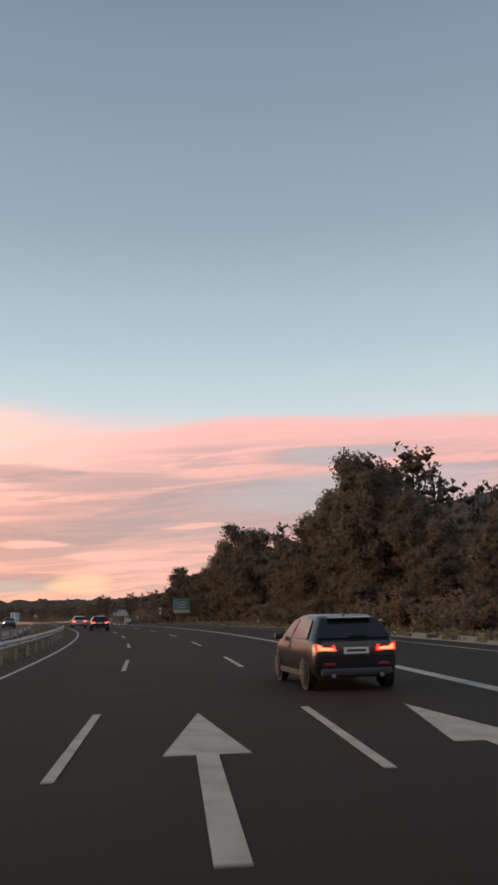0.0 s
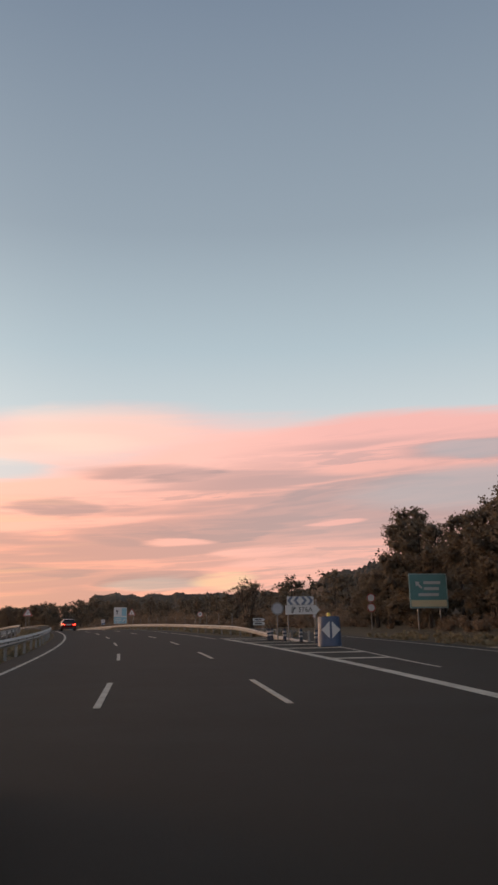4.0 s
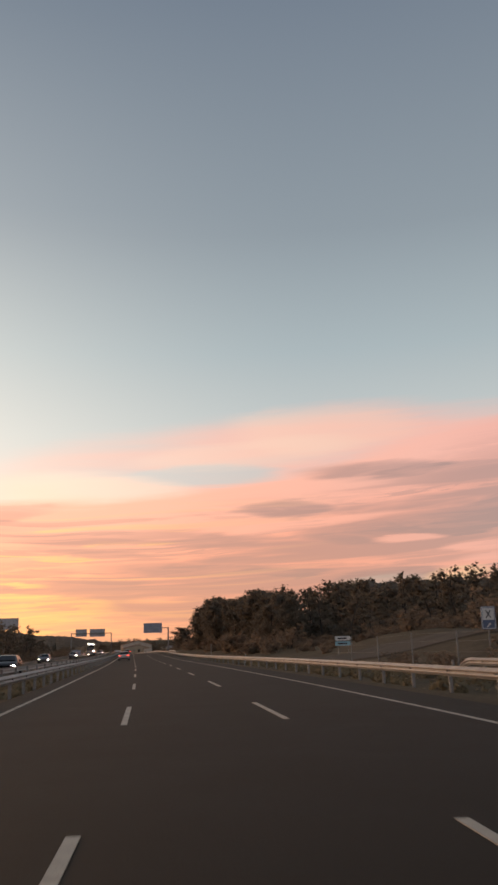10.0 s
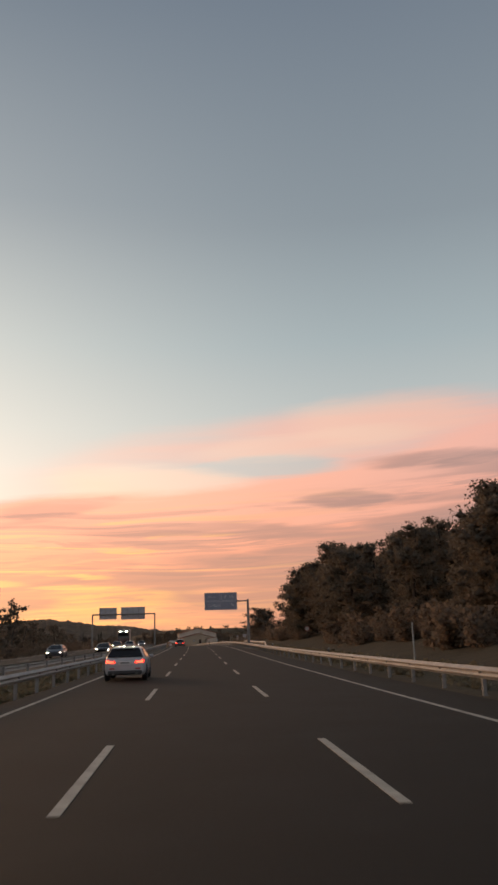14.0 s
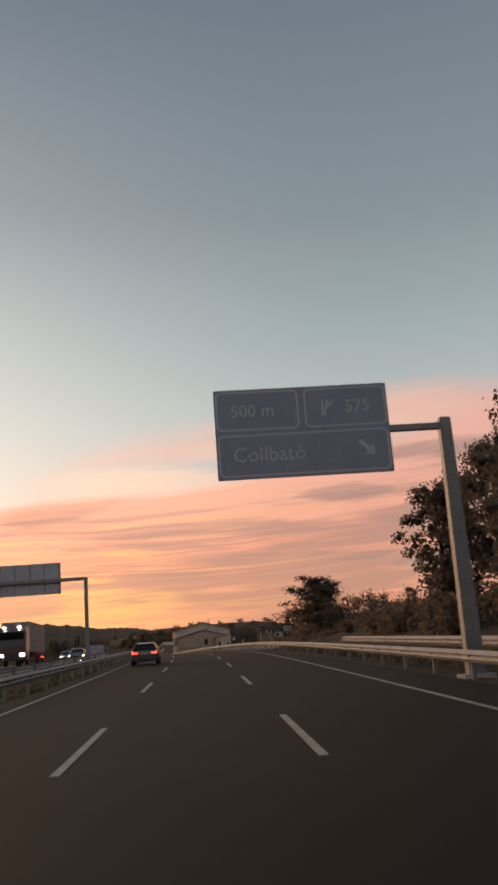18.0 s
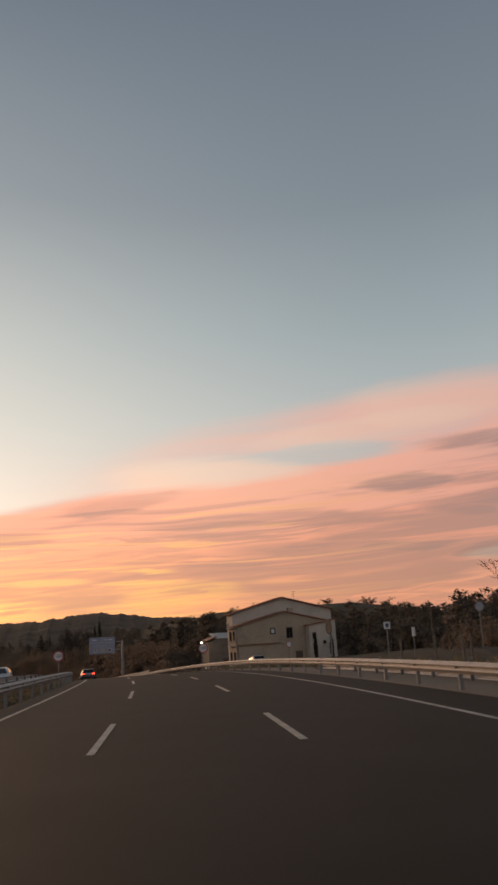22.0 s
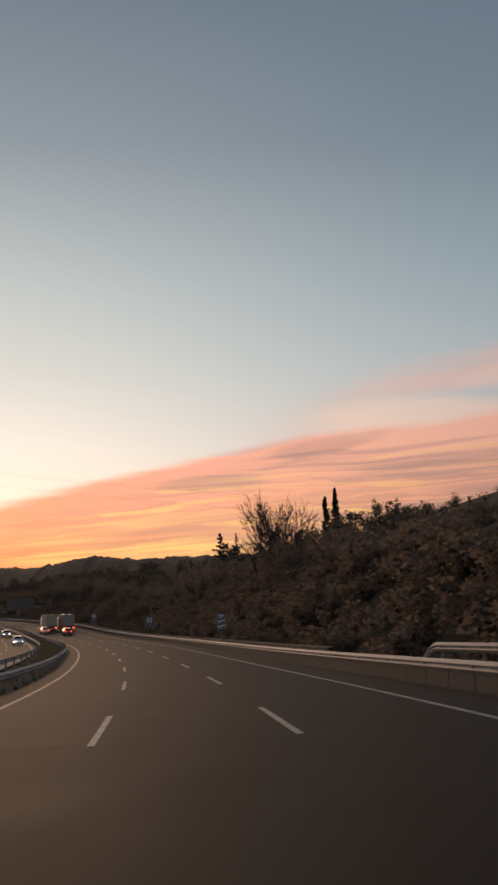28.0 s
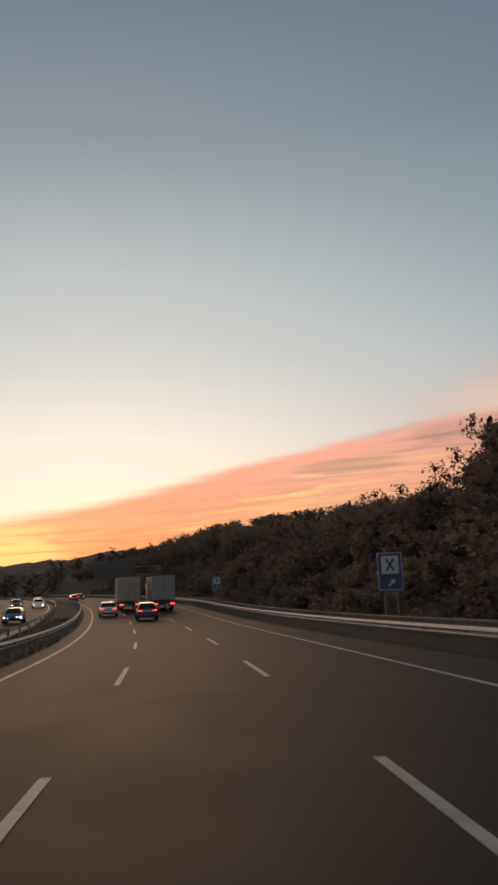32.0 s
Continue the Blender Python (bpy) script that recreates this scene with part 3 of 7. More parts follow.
def plate_mesh(name, outline, thick, mat, bevel=0.0):
    """A plate in the xz plane, its face towards -y."""
    bm = bmesh.new()
    vs = [bm.verts.new((x, 0, z)) for x, z in outline]
    f = bm.faces.new(vs)
    r = bmesh.ops.extrude_face_region(bm, geom=[f])
    bmesh.ops.translate(bm, vec=(0, thick, 0), verts=[v for v in r["geom"] if isinstance(v, bmesh.types.BMVert)])
    bmesh.ops.recalc_face_normals(bm, faces=bm.faces)
    if bevel:
        bmesh.ops.bevel(bm, geom=list(bm.edges), offset=bevel, segments=1, affect="EDGES")
    return bm_mesh(name, bm, mat)


def rounded(w, h, r, n=5, cx=0.0, cz=0.0):
    out = []
    for qx, qz, a0 in ((w / 2 - r, h / 2 - r, 0), (-w / 2 + r, h / 2 - r, 90), (-w / 2 + r, -h / 2 + r, 180), (w / 2 - r, -h / 2 + r, 270)):
        for i in range(n + 1):
            a = radians(a0 + 90 * i / n)
            out.append((cx + qx + r * math.cos(a), cz + qz + r * math.sin(a)))
    return out[::-1]


def ring_mesh(name, outer, inner, thick, mat):
    """A flat frame between two outlines of equal count, facing -y."""
    n = len(outer)
    v = [(x, 0, z) for x, z in outer] + [(x, 0, z) for x, z in inner] + [(x, thick, z) for x, z in outer] + [(x, thick, z) for x, z in inner]
    f = []
    for i in range(n):
        j = (i + 1) % n
        f += [(i, j, n + j, n + i), (2 * n + i, 3 * n + i, 3 * n + j, 2 * n + j), (i, 2 * n + i, 2 * n + j, j), (n + i, n + j, 3 * n + j, 3 * n + i)]
    return mesh_of(name, v, f, mat)


def disc(r, n=28):
    return [(r * math.cos(-2 * math.pi * i / n), r * math.sin(-2 * math.pi * i / n)) for i in range(n)]


def strip(name, s0, s1, step, lats, heights, mat):
    """A band along the road; lats and heights are numbers or functions of s."""
    val = lambda q, s: q(s) if callable(q) else q
    ss = np.arange(s0, s1 + 0.01, step)
    v, f, k = [], [], len(lats)
    for s in ss:
        v += [at(s, val(l, s), val(h, s)) for l, h in zip(lats, heights)]
    for i in range(len(ss) - 1):
        f += [(i * k + j, i * k + j + 1, (i + 1) * k + j + 1, (i + 1) * k + j) for j in range(k - 1)]
    return mesh_of(name, v, f, mat)


# ---- ground ----
LATS = [-420, -300, -220, -160, -120, -90, -70, -55, -45, -38, -32, -28, -25, -23.5, -22.6, -21.9, -16, -10.1, -9.6, -8.8, -7.8, -6.9, -6.2, -5.7, 0, 6.9, 7.4, 8.0, 8.8, 9.6, 10.5, 11.5, 12.6, 14, 15.5,
        17, 19, 21, 23, 25.5, 28, 31, 35, 40, 47, 56, 68, 85, 110, 150, 210, 300, 420, 700, 1200, 2200, 4000]
gs = np.concatenate([np.arange(-200, -40, 20.0), np.arange(-40, 1060, 3.0), np.arange(1060, 1300, 12.0)])
gv, gf, nl = [], [], len(LATS)
for s in gs:
    for l in LATS:
        gv.append(at(s, l, land(s, l)))
for i in range(len(gs) - 1):
    for j in range(nl - 1):
        gf.append((i * nl + j, i * nl + j + 1, (i + 1) * nl + j + 1, (i + 1) * nl + j))
# the plain goes on to the horizon
last = (len(gs) - 1) * nl
rim = [j for j in range(nl - 1, -1, -1)] + [i * nl for i in range(1, len(gs))] + [last + j for j in range(1, nl)]
n0 = len(gv)
for i in range(len(rim)):
    a = radians(-95 - 253 * i / (len(rim) - 1))
    gv.append(Vector((-230 - math.sin(a) * 4800, 430 + math.cos(a) * 4800, -6)))
for i in range(len(rim) - 1):
    gf.append((rim[i], n0 + i, n0 + i + 1, rim[i + 1]))
right = [i * nl + nl - 1 for i in range(len(gs) - 1, -1, -1)]
n1 = len(gv)
for i in range(len(right)):
    a = radians(-348 - 107 * i / (len(right) - 1))
    gv.append(Vector((-230 - math.sin(a) * 4800, 430 + math.cos(a) * 4800, -6)))
for i in range(len(right) - 1):
    gf.append((right[i], n1 + i, n1 + i + 1, right[i + 1]))
ground = tagged(new("ground", mesh_of("ground", gv, gf, SOIL, True)), "dry grass and bare soil beside the motorway", "ground", kind="structure")

# ---- distant hills ----
HILL_AZ = (-180, -70, -40, -22, -17, -13, -9, -4, -2.5, -1, 1.7, 3, 4.7, 6, 8, 15, 25, 33, 37, 41, 46, 52, 57, 62, 72, 110, 150, 180)
HILL_EL = (3.0, 6.5, 10.0, 11.2, 10.4, 8.9, 7.6, 7.1, 6.8, 6.4, 6.0, 5.1, 4.9, 4.0, 3.0, 2.0, 1.7, 1.9, 2.4, 2.9, 2.6, 2.7, 2.4, 2.0, 1.6, 2.2, 2.4, 3.0)
hv, hf = [], []
cen = Vector((-120, 330, 8))
azs = np.arange(-180, 180.01, 0.1)
rings = ((1500, 0.0), (1750, 0.45), (2050, 0.85), (2250, 1.0), (2600, 0.4))
for a in azs:
    top_el = float(np.interp(a, HILL_AZ, HILL_EL)) + 0.28 * noise.noise((a * 0.35, 1.0, 0.0)) + 0.10 * noise.noise((a * 1.7, 5.0, 0.0))
    top_el += max(0.0, 1 - abs(a + 3) / 9) * (0.9 * abs(noise.noise((a * 1.1, 7.0, 0.0))) + 0.5 * abs(noise.noise((a * 2.7, 3.0, 0.0))) - 0.15)
    top_el += 0.12 * abs(noise.noise((a * 2.9, 11.0, 0.0))) + 0.07 * noise.noise((a * 5.5, 13.0, 0.0)) - 0.04
    for r, k in rings:
        hh = math.tan(radians(max(0.3, top_el))) * 2250
        hv.append(cen + Vector((-math.sin(radians(a)) * r, math.cos(radians(a)) * r, hh * k + (6 * noise.noise((a * 0.8, r * 0.01, 2.0)) if 0 < k < 1 else 0) - (25 if k == 0 else 0))))
nr = len(rings)
for i in range(len(azs) - 1):
    hf += [(i * nr + j, i * nr + j + 1, (i + 1) * nr + j + 1, (i + 1) * nr + j) for j in range(nr - 1)]
tagged(new("backdrop_hills", mesh_of("backdrop_hills", hv, hf, HILL, True)), "dark wooded hills on the horizon", "hills", kind="structure")

# mound added for the woods' skyline behind the junction, crest ragged with tree tops
rv, rf = [], []
for a in np.arange(3.5, 20.9, 0.06):
    crest = 53.0 * smooth(3.5, 6.0, a) * (1 - smooth(18.4, 20.8, a))
    crest += 2.6 * noise.noise((a * 1.3, 2.0, 0.0)) + 2.4 * abs(noise.noise((a * 4.2, 6.0, 0.0))) + 0.9 * noise.noise((a * 13.0, 1.0, 0.0))
    for d, k in ((600, 0.0), (640, 0.45), (680, 0.86), (705, 1.0), (740, 0.8), (800, 0.0)):
        rv.append(Vector((-7 - math.sin(radians(a)) * d, 54 + math.cos(radians(a)) * d, 4 + max(0.0, crest) * k + (2.5 * noise.noise((a * 3.0, d * 0.05, 0.0)) if 0 < k < 1 else 0))))
for i in range(len(rv) // 6 - 1):
    rf += [(i * 6 + j, i * 6 + j + 1, i * 6 + j + 7, i * 6 + j + 6) for j in range(5)]
tagged(new("backdrop_ridge", mesh_of("backdrop_ridge", rv, rf, HILL, True)), "dark mound standing in for the woods' skyline behind the junction", "hills", kind="structure")

# ---- carriageways ----
LANE, LEFT_EDGE, RIGHT_EDGE = 1.738, -4.98, 5.385
road = tagged(new("road", strip("road", -190, 1290, 2.5, (-5.95, -5.9, 7.15, 7.2), (-0.3, 0.0, 0.0, -0.3), ASPHALT)), "dark asphalt three-lane motorway carriageway", "road", kind="structure")
opposite = tagged(new("road_opposite", strip("road_opposite", -190, 1290, 2.5, (-21.85, -21.8, -9.85, -9.8), (-0.3, 0.0, 0.0, -0.3), ASPHALT_OLD)), "oncoming asphalt carriageway beyond the median", "road", kind="structure")
exit_ramp = tagged(new("road_exit", strip("road_exit", -190, 418, 2.5, (lambda s: ramp_mid(s) - 2.9 if s > 120 else 6.9, lambda s: ramp_mid(s) + 2.9 + ramp_extra(s), lambda s: ramp_mid(s) + 3.0 + ramp_extra(s)),
                                          (lambda s: -0.012 + 0.0, lambda s: -0.012, lambda s: -0.3), ASPHALT)), "asphalt exit slip road curving away", "road", kind="structure")
gore = tagged(new("road_gore", strip("road_gore", 118, 176, 2.0, (7.0, lambda s: ramp_mid(s) - 2.7), (-0.02, -0.02), ASPHALT)), "asphalt wedge between motorway and slip road", "road", kind="structure")
SIDE = ((366, 10.6), (362, 13.6), (357, 17.0), (352, 20.5), (348.5, 24.5), (346, 29.0), (344.5, 36.0), (344, 48.0))
sv, sf = [], []
for k in range(0, 15):
    i, u = min(k // 2, len(SIDE) - 2), (k - 2 * min(k // 2, len(SIDE) - 2)) / 2
    (s0, l0), (s1, l1) = SIDE[i], SIDE[i + 1]
    n_s, n_l = (l1 - l0) / math.hypot(s1 - s0, l1 - l0), -(s1 - s0) / math.hypot(s1 - s0, l1 - l0)
    for o, h in ((-3.9, -0.6), (-3.3, 0.14), (-1.1, 0.17), (1.1, 0.17), (3.3, 0.14), (3.9, -0.6)):
        ps, pl = s0 + (s1 - s0) * u + n_s * o, l0 + (l1 - l0) * u + n_l * o
        sv.append(at(ps, pl, land(ps, pl) + h))
for i in range(14):
    sf += [(i * 6 + j, i * 6 + j + 1, i * 6 + j + 7, i * 6 + j + 6) for j in range(5)]
tagged(new("road_service", mesh_of("road_service", sv, sf, make_asphalt("pale_asphalt", 2.0))), "narrow grey side road climbing into the woods", "road", kind="structure")

sandy = tagged(new("verge", strip("verge", -60, 150, 2.0, [lambda s, o=o: ramp_mid(s) + ramp_extra(s) + o for o in (3.0, 3.6, 4.8, 6.2, 7.6)], [lambda s: -0.03] + [lambda s, o=o: land(s, ramp_mid(s) + ramp_extra(s) + o) + 0.05 for o in (3.6, 4.8, 6.2)] + [lambda s: land(s, ramp_mid(s) + ramp_extra(s) + 7.6) - 0.05], SAND)), "pale sandy gravel strip beside the slip road", "verge", kind="structure")

tagged(new("pavement_gutter", strip("pavement_gutter", 596, 812, 3.0, (7.22, 7.26, 9.0, 10.3, 10.4), (-0.2, -0.012, -0.02, -0.012, -0.35), make_asphalt("pale_concrete", 4.4))), "pale weathered concrete strip behind the guard rail", "pavement", kind="structure")
track = tagged(new("road_track", strip("road_track", 649, 706, 3.0, [lambda s, o=o: 10.2 + (s - 648) * 0.36 + o for o in (-0.1, 0.4, 4.4, 4.9)], [lambda s, o=o: land(s, 10.2 + (s - 648) * 0.36 + o) + (0.10 if 0 < o < 4.8 else -0.1) for o in (-0.1, 0.4, 4.4, 4.9)], ASPHALT_OLD)), "pale narrow track climbing away from the motorway", "road", kind="structure")

# lane dashes, 17 m apart
dash_me = box_mesh("lane_dash", 0.13, 5.9, 0.012, PAINT)
for k in range(-2, 73):
    for lat in (-LANE, LANE):
        part("lane_dash", dash_me, road, stand(8.7 + 2.05 + 17 * k, lat, 0.004, 0, True))
    if -1 < k < 72:
        for lat in (-13.9, -17.4):
            part("lane_dash", dash_me, opposite, stand(3.0 + 17 * k, lat, 0.004, 0, True))


def line_piece(name, s0, s1, lat, w, parent, h=0.008, step=2.5):
    f = lat if callable(lat) else (lambda s: lat)
    part(name, strip(name, s0, s1, step, (lambda s: f(s) - w / 2, lambda s: f(s) + w / 2), (h, h), PAINT), parent)


line_piece("edge_line", -60, 1250, LEFT_EDGE, 0.15, road)
line_piece("edge_line", 172, 1250, RIGHT_EDGE, 0.15, road)
line_piece("exit_line", -60, 172, 5.8, 0.36, road)
line_piece("edge_line", -60, 400, lambda s: ramp_mid(s) + 2.1 + 0.55 * ramp_extra(s), 0.16, exit_ramp, 0.0)
line_piece("edge_line", 136, 400, lambda s: ramp_mid(s) - 2.35, 0.13, exit_ramp, 0.0)
line_piece("edge_line", -60, 1250, -10.4, 0.15, opposite)
line_piece("edge_line", -60, 1250, -20.9, 0.15, opposite)
# hatching in the gore
for s in (142.0, 147.0, 152.2, 157.3, 162.4, 167.9, 172.0):
    w = ramp_mid(s) - 2.45 - 5.75
    if w > 0.6:
        part("hatch_bar", box_mesh("hatch_bar", w, 0.55, 0.012, PAINT), road, stand(s, 5.75 + w / 2, 0.006, 4, True))
# arrows painted in two lanes
arrow_me = mesh_of("lane_arrow", [(-0.13, -4.6, 0), (0.13, -4.6, 0), (0.13, -0.1, 0), (0.52, -0.1, 0), (0, 4.2, 0), (-0.52, -0.1, 0), (-0.13, -0.1, 0)],
                   [(0, 1, 2, 6), (5, 6, 2, 3, 4)], PAINT)
for s, lat in ((9.2, -0.09), (9.4, 3.42), (1034.0, -0.1), (1034.0, 3.4), (1034.0, -3.4)):
    part("lane_arrow", arrow_me, road, stand(s, lat, 0.008, 0, True))

# ---- guard rails ----
WAVE = ((0.0, 0.0), (0.03, 0.015), (0.075, 0.09), (0.11, 0.105), (0.15, 0.02), (0.165, 0.0), (0.18, 0.02), (0.22, 0.105), (0.255, 0.09), (0.30, 0.015), (0.33, 0.0))
POST = box_mesh("post", 0.12, 0.07, 0.8, STEEL_DULL, 0.0, True)
BLOCK = box_mesh("spacer", 0.12, 0.10, 0.20, STEEL_DULL)


def seam_strip(s0, s1, f):
    """The thin uprights between the lower panels."""
    v, fc = [], []
    for s in np.arange(s0, s1, 2.0):
        o = len(v)
        v += [at(s - 0.035, f(s), -0.1), at(s + 0.035, f(s), -0.1), at(s + 0.035, f(s), 0.46), at(s - 0.035, f(s), 0.46)]
        fc.append((o, o + 1, o + 2, o + 3))
    return mesh_of("upright", v, fc, PANEL)


def guard_rail(s0, s1, lat, face, label, base=0.42, step=4.0, skirt=None, drop=0, joined=False, end=None):
    """A corrugated beam on posts; face is the side of the traffic, +1 right of it."""
    f = lat if callable(lat) else (lambda s: lat)
    top_of = lambda s: (base if not drop else base * smooth(s0 - 1, s0 + drop, s) - 0.28 * (1 - smooth(s0 - 1, s0 + drop, s)))
    if end:
        rise_of = top_of
        top_of = lambda s: rise_of(s) - (base + 0.3) * smooth(end - 2.5, end + 0.5, s)
    rail = thing("guard_rail", Matrix(), label, "guard rail", "guard rails")
    lats = [(lambda s, o=o: f(s) + face * (0.11 - o)) for z, o in WAVE]
    hs = [(lambda s, z=z: top_of(s) + z) for z, o in WAVE]
    me = strip("beam", s0, s1, 0.5 if end else 2.0, lats, hs, STEEL)
    me.shade_smooth()
    part("beam", me, rail)
    if skirt:
        a0, a1 = max(s0, skirt[0]), min(s1, skirt[1])
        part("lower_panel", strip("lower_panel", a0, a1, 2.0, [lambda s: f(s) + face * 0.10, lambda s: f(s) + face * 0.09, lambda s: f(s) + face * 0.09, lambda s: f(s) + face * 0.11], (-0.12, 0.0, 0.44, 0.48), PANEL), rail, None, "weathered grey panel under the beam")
        tagged(part("upright", seam_strip(a0, a1, lambda s: f(s) + face * 0.075), rail), kind="stuff")
    n = int((s1 - s0) / step)
    if joined:
        vv, ff = [], []
        for i in range(n + 1):
            m = stand(s0 + i * step, f(s0 + i * step) + face * 0.16, -0.12)
            o = len(vv)
            vv += [m @ Vector(p) for p in ((-.06, -.03, 0), (.06, -.03, 0), (.06, .03, 0), (-.06, .03, 0), (-.06, -.03, .78), (.06, -.03, .78), (.06, .03, .78), (-.06, .03, .78))]
            ff += [tuple(o + q for q in t) for t in ((0, 1, 5, 4), (1, 2, 6, 5), (2, 3, 7, 6), (3, 0, 4, 7), (4, 5, 6, 7))]
        tagged(part("post", mesh_of("post", vv, ff, STEEL_DULL), rail), kind="stuff")
    else:
        for i in range(n + 1):
            s = s0 + i * step
            part("post", POST, rail, stand(s, f(s) + face * 0.17, -0.15))
            part("spacer", BLOCK, rail, stand(s, f(s) + face * 0.10, top_of(s) + 0.17))
    return rail


RAIL_S = (160, 168, 182, 200, 240, 290, 340, 380, 850, 900, 930, 1280)
RAIL_L = (9.5, 9.2, 8.9, 8.7, 8.4, 8.6, 8.3, 7.45, 7.35, 7.5, 7.9, 7.9)
rail_lat = lambda s: float(np.interp(s, RAIL_S, RAIL_L))
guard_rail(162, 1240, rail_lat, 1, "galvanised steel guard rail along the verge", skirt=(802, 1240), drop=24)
guard_rail(-60, 1240, -6.15, -1, "galvanised steel guard rail on the median")
guard_rail(-60, 1240, -9.45, 1, "dull steel guard rail of the oncoming carriageway", step=6.0, joined=True)
guard_rail(507.5, 562, lambda s: 8.9, 1, "second guard rail before the sign mast", base=0.70, drop=4, end=562)
guard_rail(598, 676, lambda s: 9.5, -1, "lower guard rail behind the first along the track", base=0.04, joined=True, end=676)
guard_rail(295, 319, lambda s: 13.3, 1, "short guard rail beside the side road", base=0.46, end=319)
guard_rail(766, 802, lambda s: 7.95, 1, "raised guard rail before the sign mast", base=0.82, end=802)
guard_rail(800, 827, lambda s: 10.0, 1, "short guard rail behind the sign mast", base=0.72, end=827)
# a low wall at the foot of the bank
wall_lat = lambda s, o: rail_lat(s) + 1.15 + o
foot = thing("low_wall", Matrix(), "low weathered concrete wall at the foot of the bank", "low wall")
part("wall_body", strip("wall_body", 836, 1240, 4.0, [lambda s: wall_lat(s, 0), lambda s: wall_lat(s, 0.02), lambda s: wall_lat(s, 0.25), lambda s: wall_lat(s, 0.27)], (-0.15, 0.76, 0.76, -0.15), STONE), foot)
part("coping", strip("coping", 836, 1240, 4.0, [lambda s: wall_lat(s, -0.04), lambda s: wall_lat(s, -0.04), lambda s: wall_lat(s, 0.31), lambda s: wall_lat(s, 0.31)], (0.763, 0.83, 0.83, 0.763), STONE), foot)

# ---- trees ----
def tube(path, radii, sides=6):
    """A tapered tube along a path: vertices and faces."""
    v, f = [], []
    for i, (p, r) in enumerate(zip(path, radii)):
        d = (path[min(i + 1, len(path) - 1)] - path[max(i - 1, 0)]).normalized()
        q = d.to_track_quat("Z", "Y")
        for k in range(sides):
            a = 2 * math.pi * k / sides
            v.append(p + q @ Vector((r * math.cos(a), r * math.sin(a), 0)))
    for i in range(len(path) - 1):
        for k in range(sides):
            j = (k + 1) % sides
            f.append((i * sides + k, i * sides + j, (i + 1) * sides + j, (i + 1) * sides + k))
    return v, f


def grow(rng, start, way, length, radius, bend=0.25, n=5):
    pts, d = [start.copy()], way.normalized()
    for i in range(n):
        d = (d + Vector((rng.gauss(0, bend), rng.gauss(0, bend), rng.gauss(0, bend * 0.5) + 0.04))).normalized()
        pts.append(pts[-1] + d * length / n)
    return pts, [radius * (1 - 0.8 * i / n) for i in range(n + 1)]


def add_tube(acc, pts, rad, sides=6):
    v, f = tube(pts, rad, sides)
    o = len(acc[0])
    acc[0].extend(v)
    acc[1].extend(tuple(o + q for q in t) for t in f)


OCT_V = np.array([(1, 0, 0), (-1, 0, 0), (0, 1, 0), (0, -1, 0), (0, 0, 1), (0, 0, -1)], dtype=float)
OCT_F = np.array([(0, 2, 4), (2, 1, 4), (1, 3, 4), (3, 0, 4), (2, 0, 5), (1, 2, 5), (3, 1, 5), (0, 3, 5)])


def leaf_mesh(name, clumps, per, size, mat, seed, flat=0.6, core=0.0):
    """Many small leaf blades gathered round the clump centres (x, y, z, radius), over dense twiggy cores."""
    g = np.random.default_rng(seed)
    cl = np.array(clumps)
    c = np.repeat(cl, per, axis=0)
    n = len(c)
    d = g.normal(size=(n, 3))
    d /= np.linalg.norm(d, axis=1)[:, None]
    r = c[:, 3:4] * ((g.random((n, 1)) ** 0.45) if not core else (0.9 * core + (1.06 - 0.9 * core) * g.random((n, 1)) ** 0.8))
    p = c[:, :3] + d * r * np.array([1, 1, flat])
    u = g.normal(size=(n, 3))
    u /= np.linalg.norm(u, axis=1)[:, None]
    w = np.cross(u, g.normal(size=(n, 3)))
    w /= np.linalg.norm(w, axis=1)[:, None]
    k = size * (0.6 + 0.8 * g.random((n, 1)))
    v = np.empty((n, 3, 3))
    v[:, 0], v[:, 1], v[:, 2] = p - u * k * 0.8, p + w * k, p + u * k * 0.8
    v, idx = v.reshape(-1, 3), np.arange(n * 3, dtype=np.int32)
    if core:
        m = len(cl)
        blob = OCT_V[None] * (cl[:, 3][:, None, None] * core * (0.4 + 0.85 * g.random((m, 6, 1)))) * np.array([1, 1, flat]) + cl[:, None, :3]
        idx = np.concatenate([idx, (n * 3 + (np.arange(m) * 6)[:, None] + OCT_F.reshape(-1)[None]).reshape(-1).astype(np.int32)])
        v = np.concatenate([v, blob.reshape(-1, 3)])
    me = bpy.data.meshes.new(name)
    me.vertices.add(len(v)), me.loops.add(len(idx)), me.polygons.add(len(idx) // 3)
    me.vertices.foreach_set("co", v.reshape(-1))
    me.loops.foreach_set("vertex_index", idx)
    me.polygons.foreach_set("loop_start", np.arange(0, len(idx), 3, dtype=np.int32))
    me.materials.append(mat)
    me.update(calc_edges=True)
    return me


TREES = {}


def proto(name, h, make):
    """A tree kept at unit scale; (trunk mesh, crown mesh, own height)."""
    TREES[name] = (*make, h)


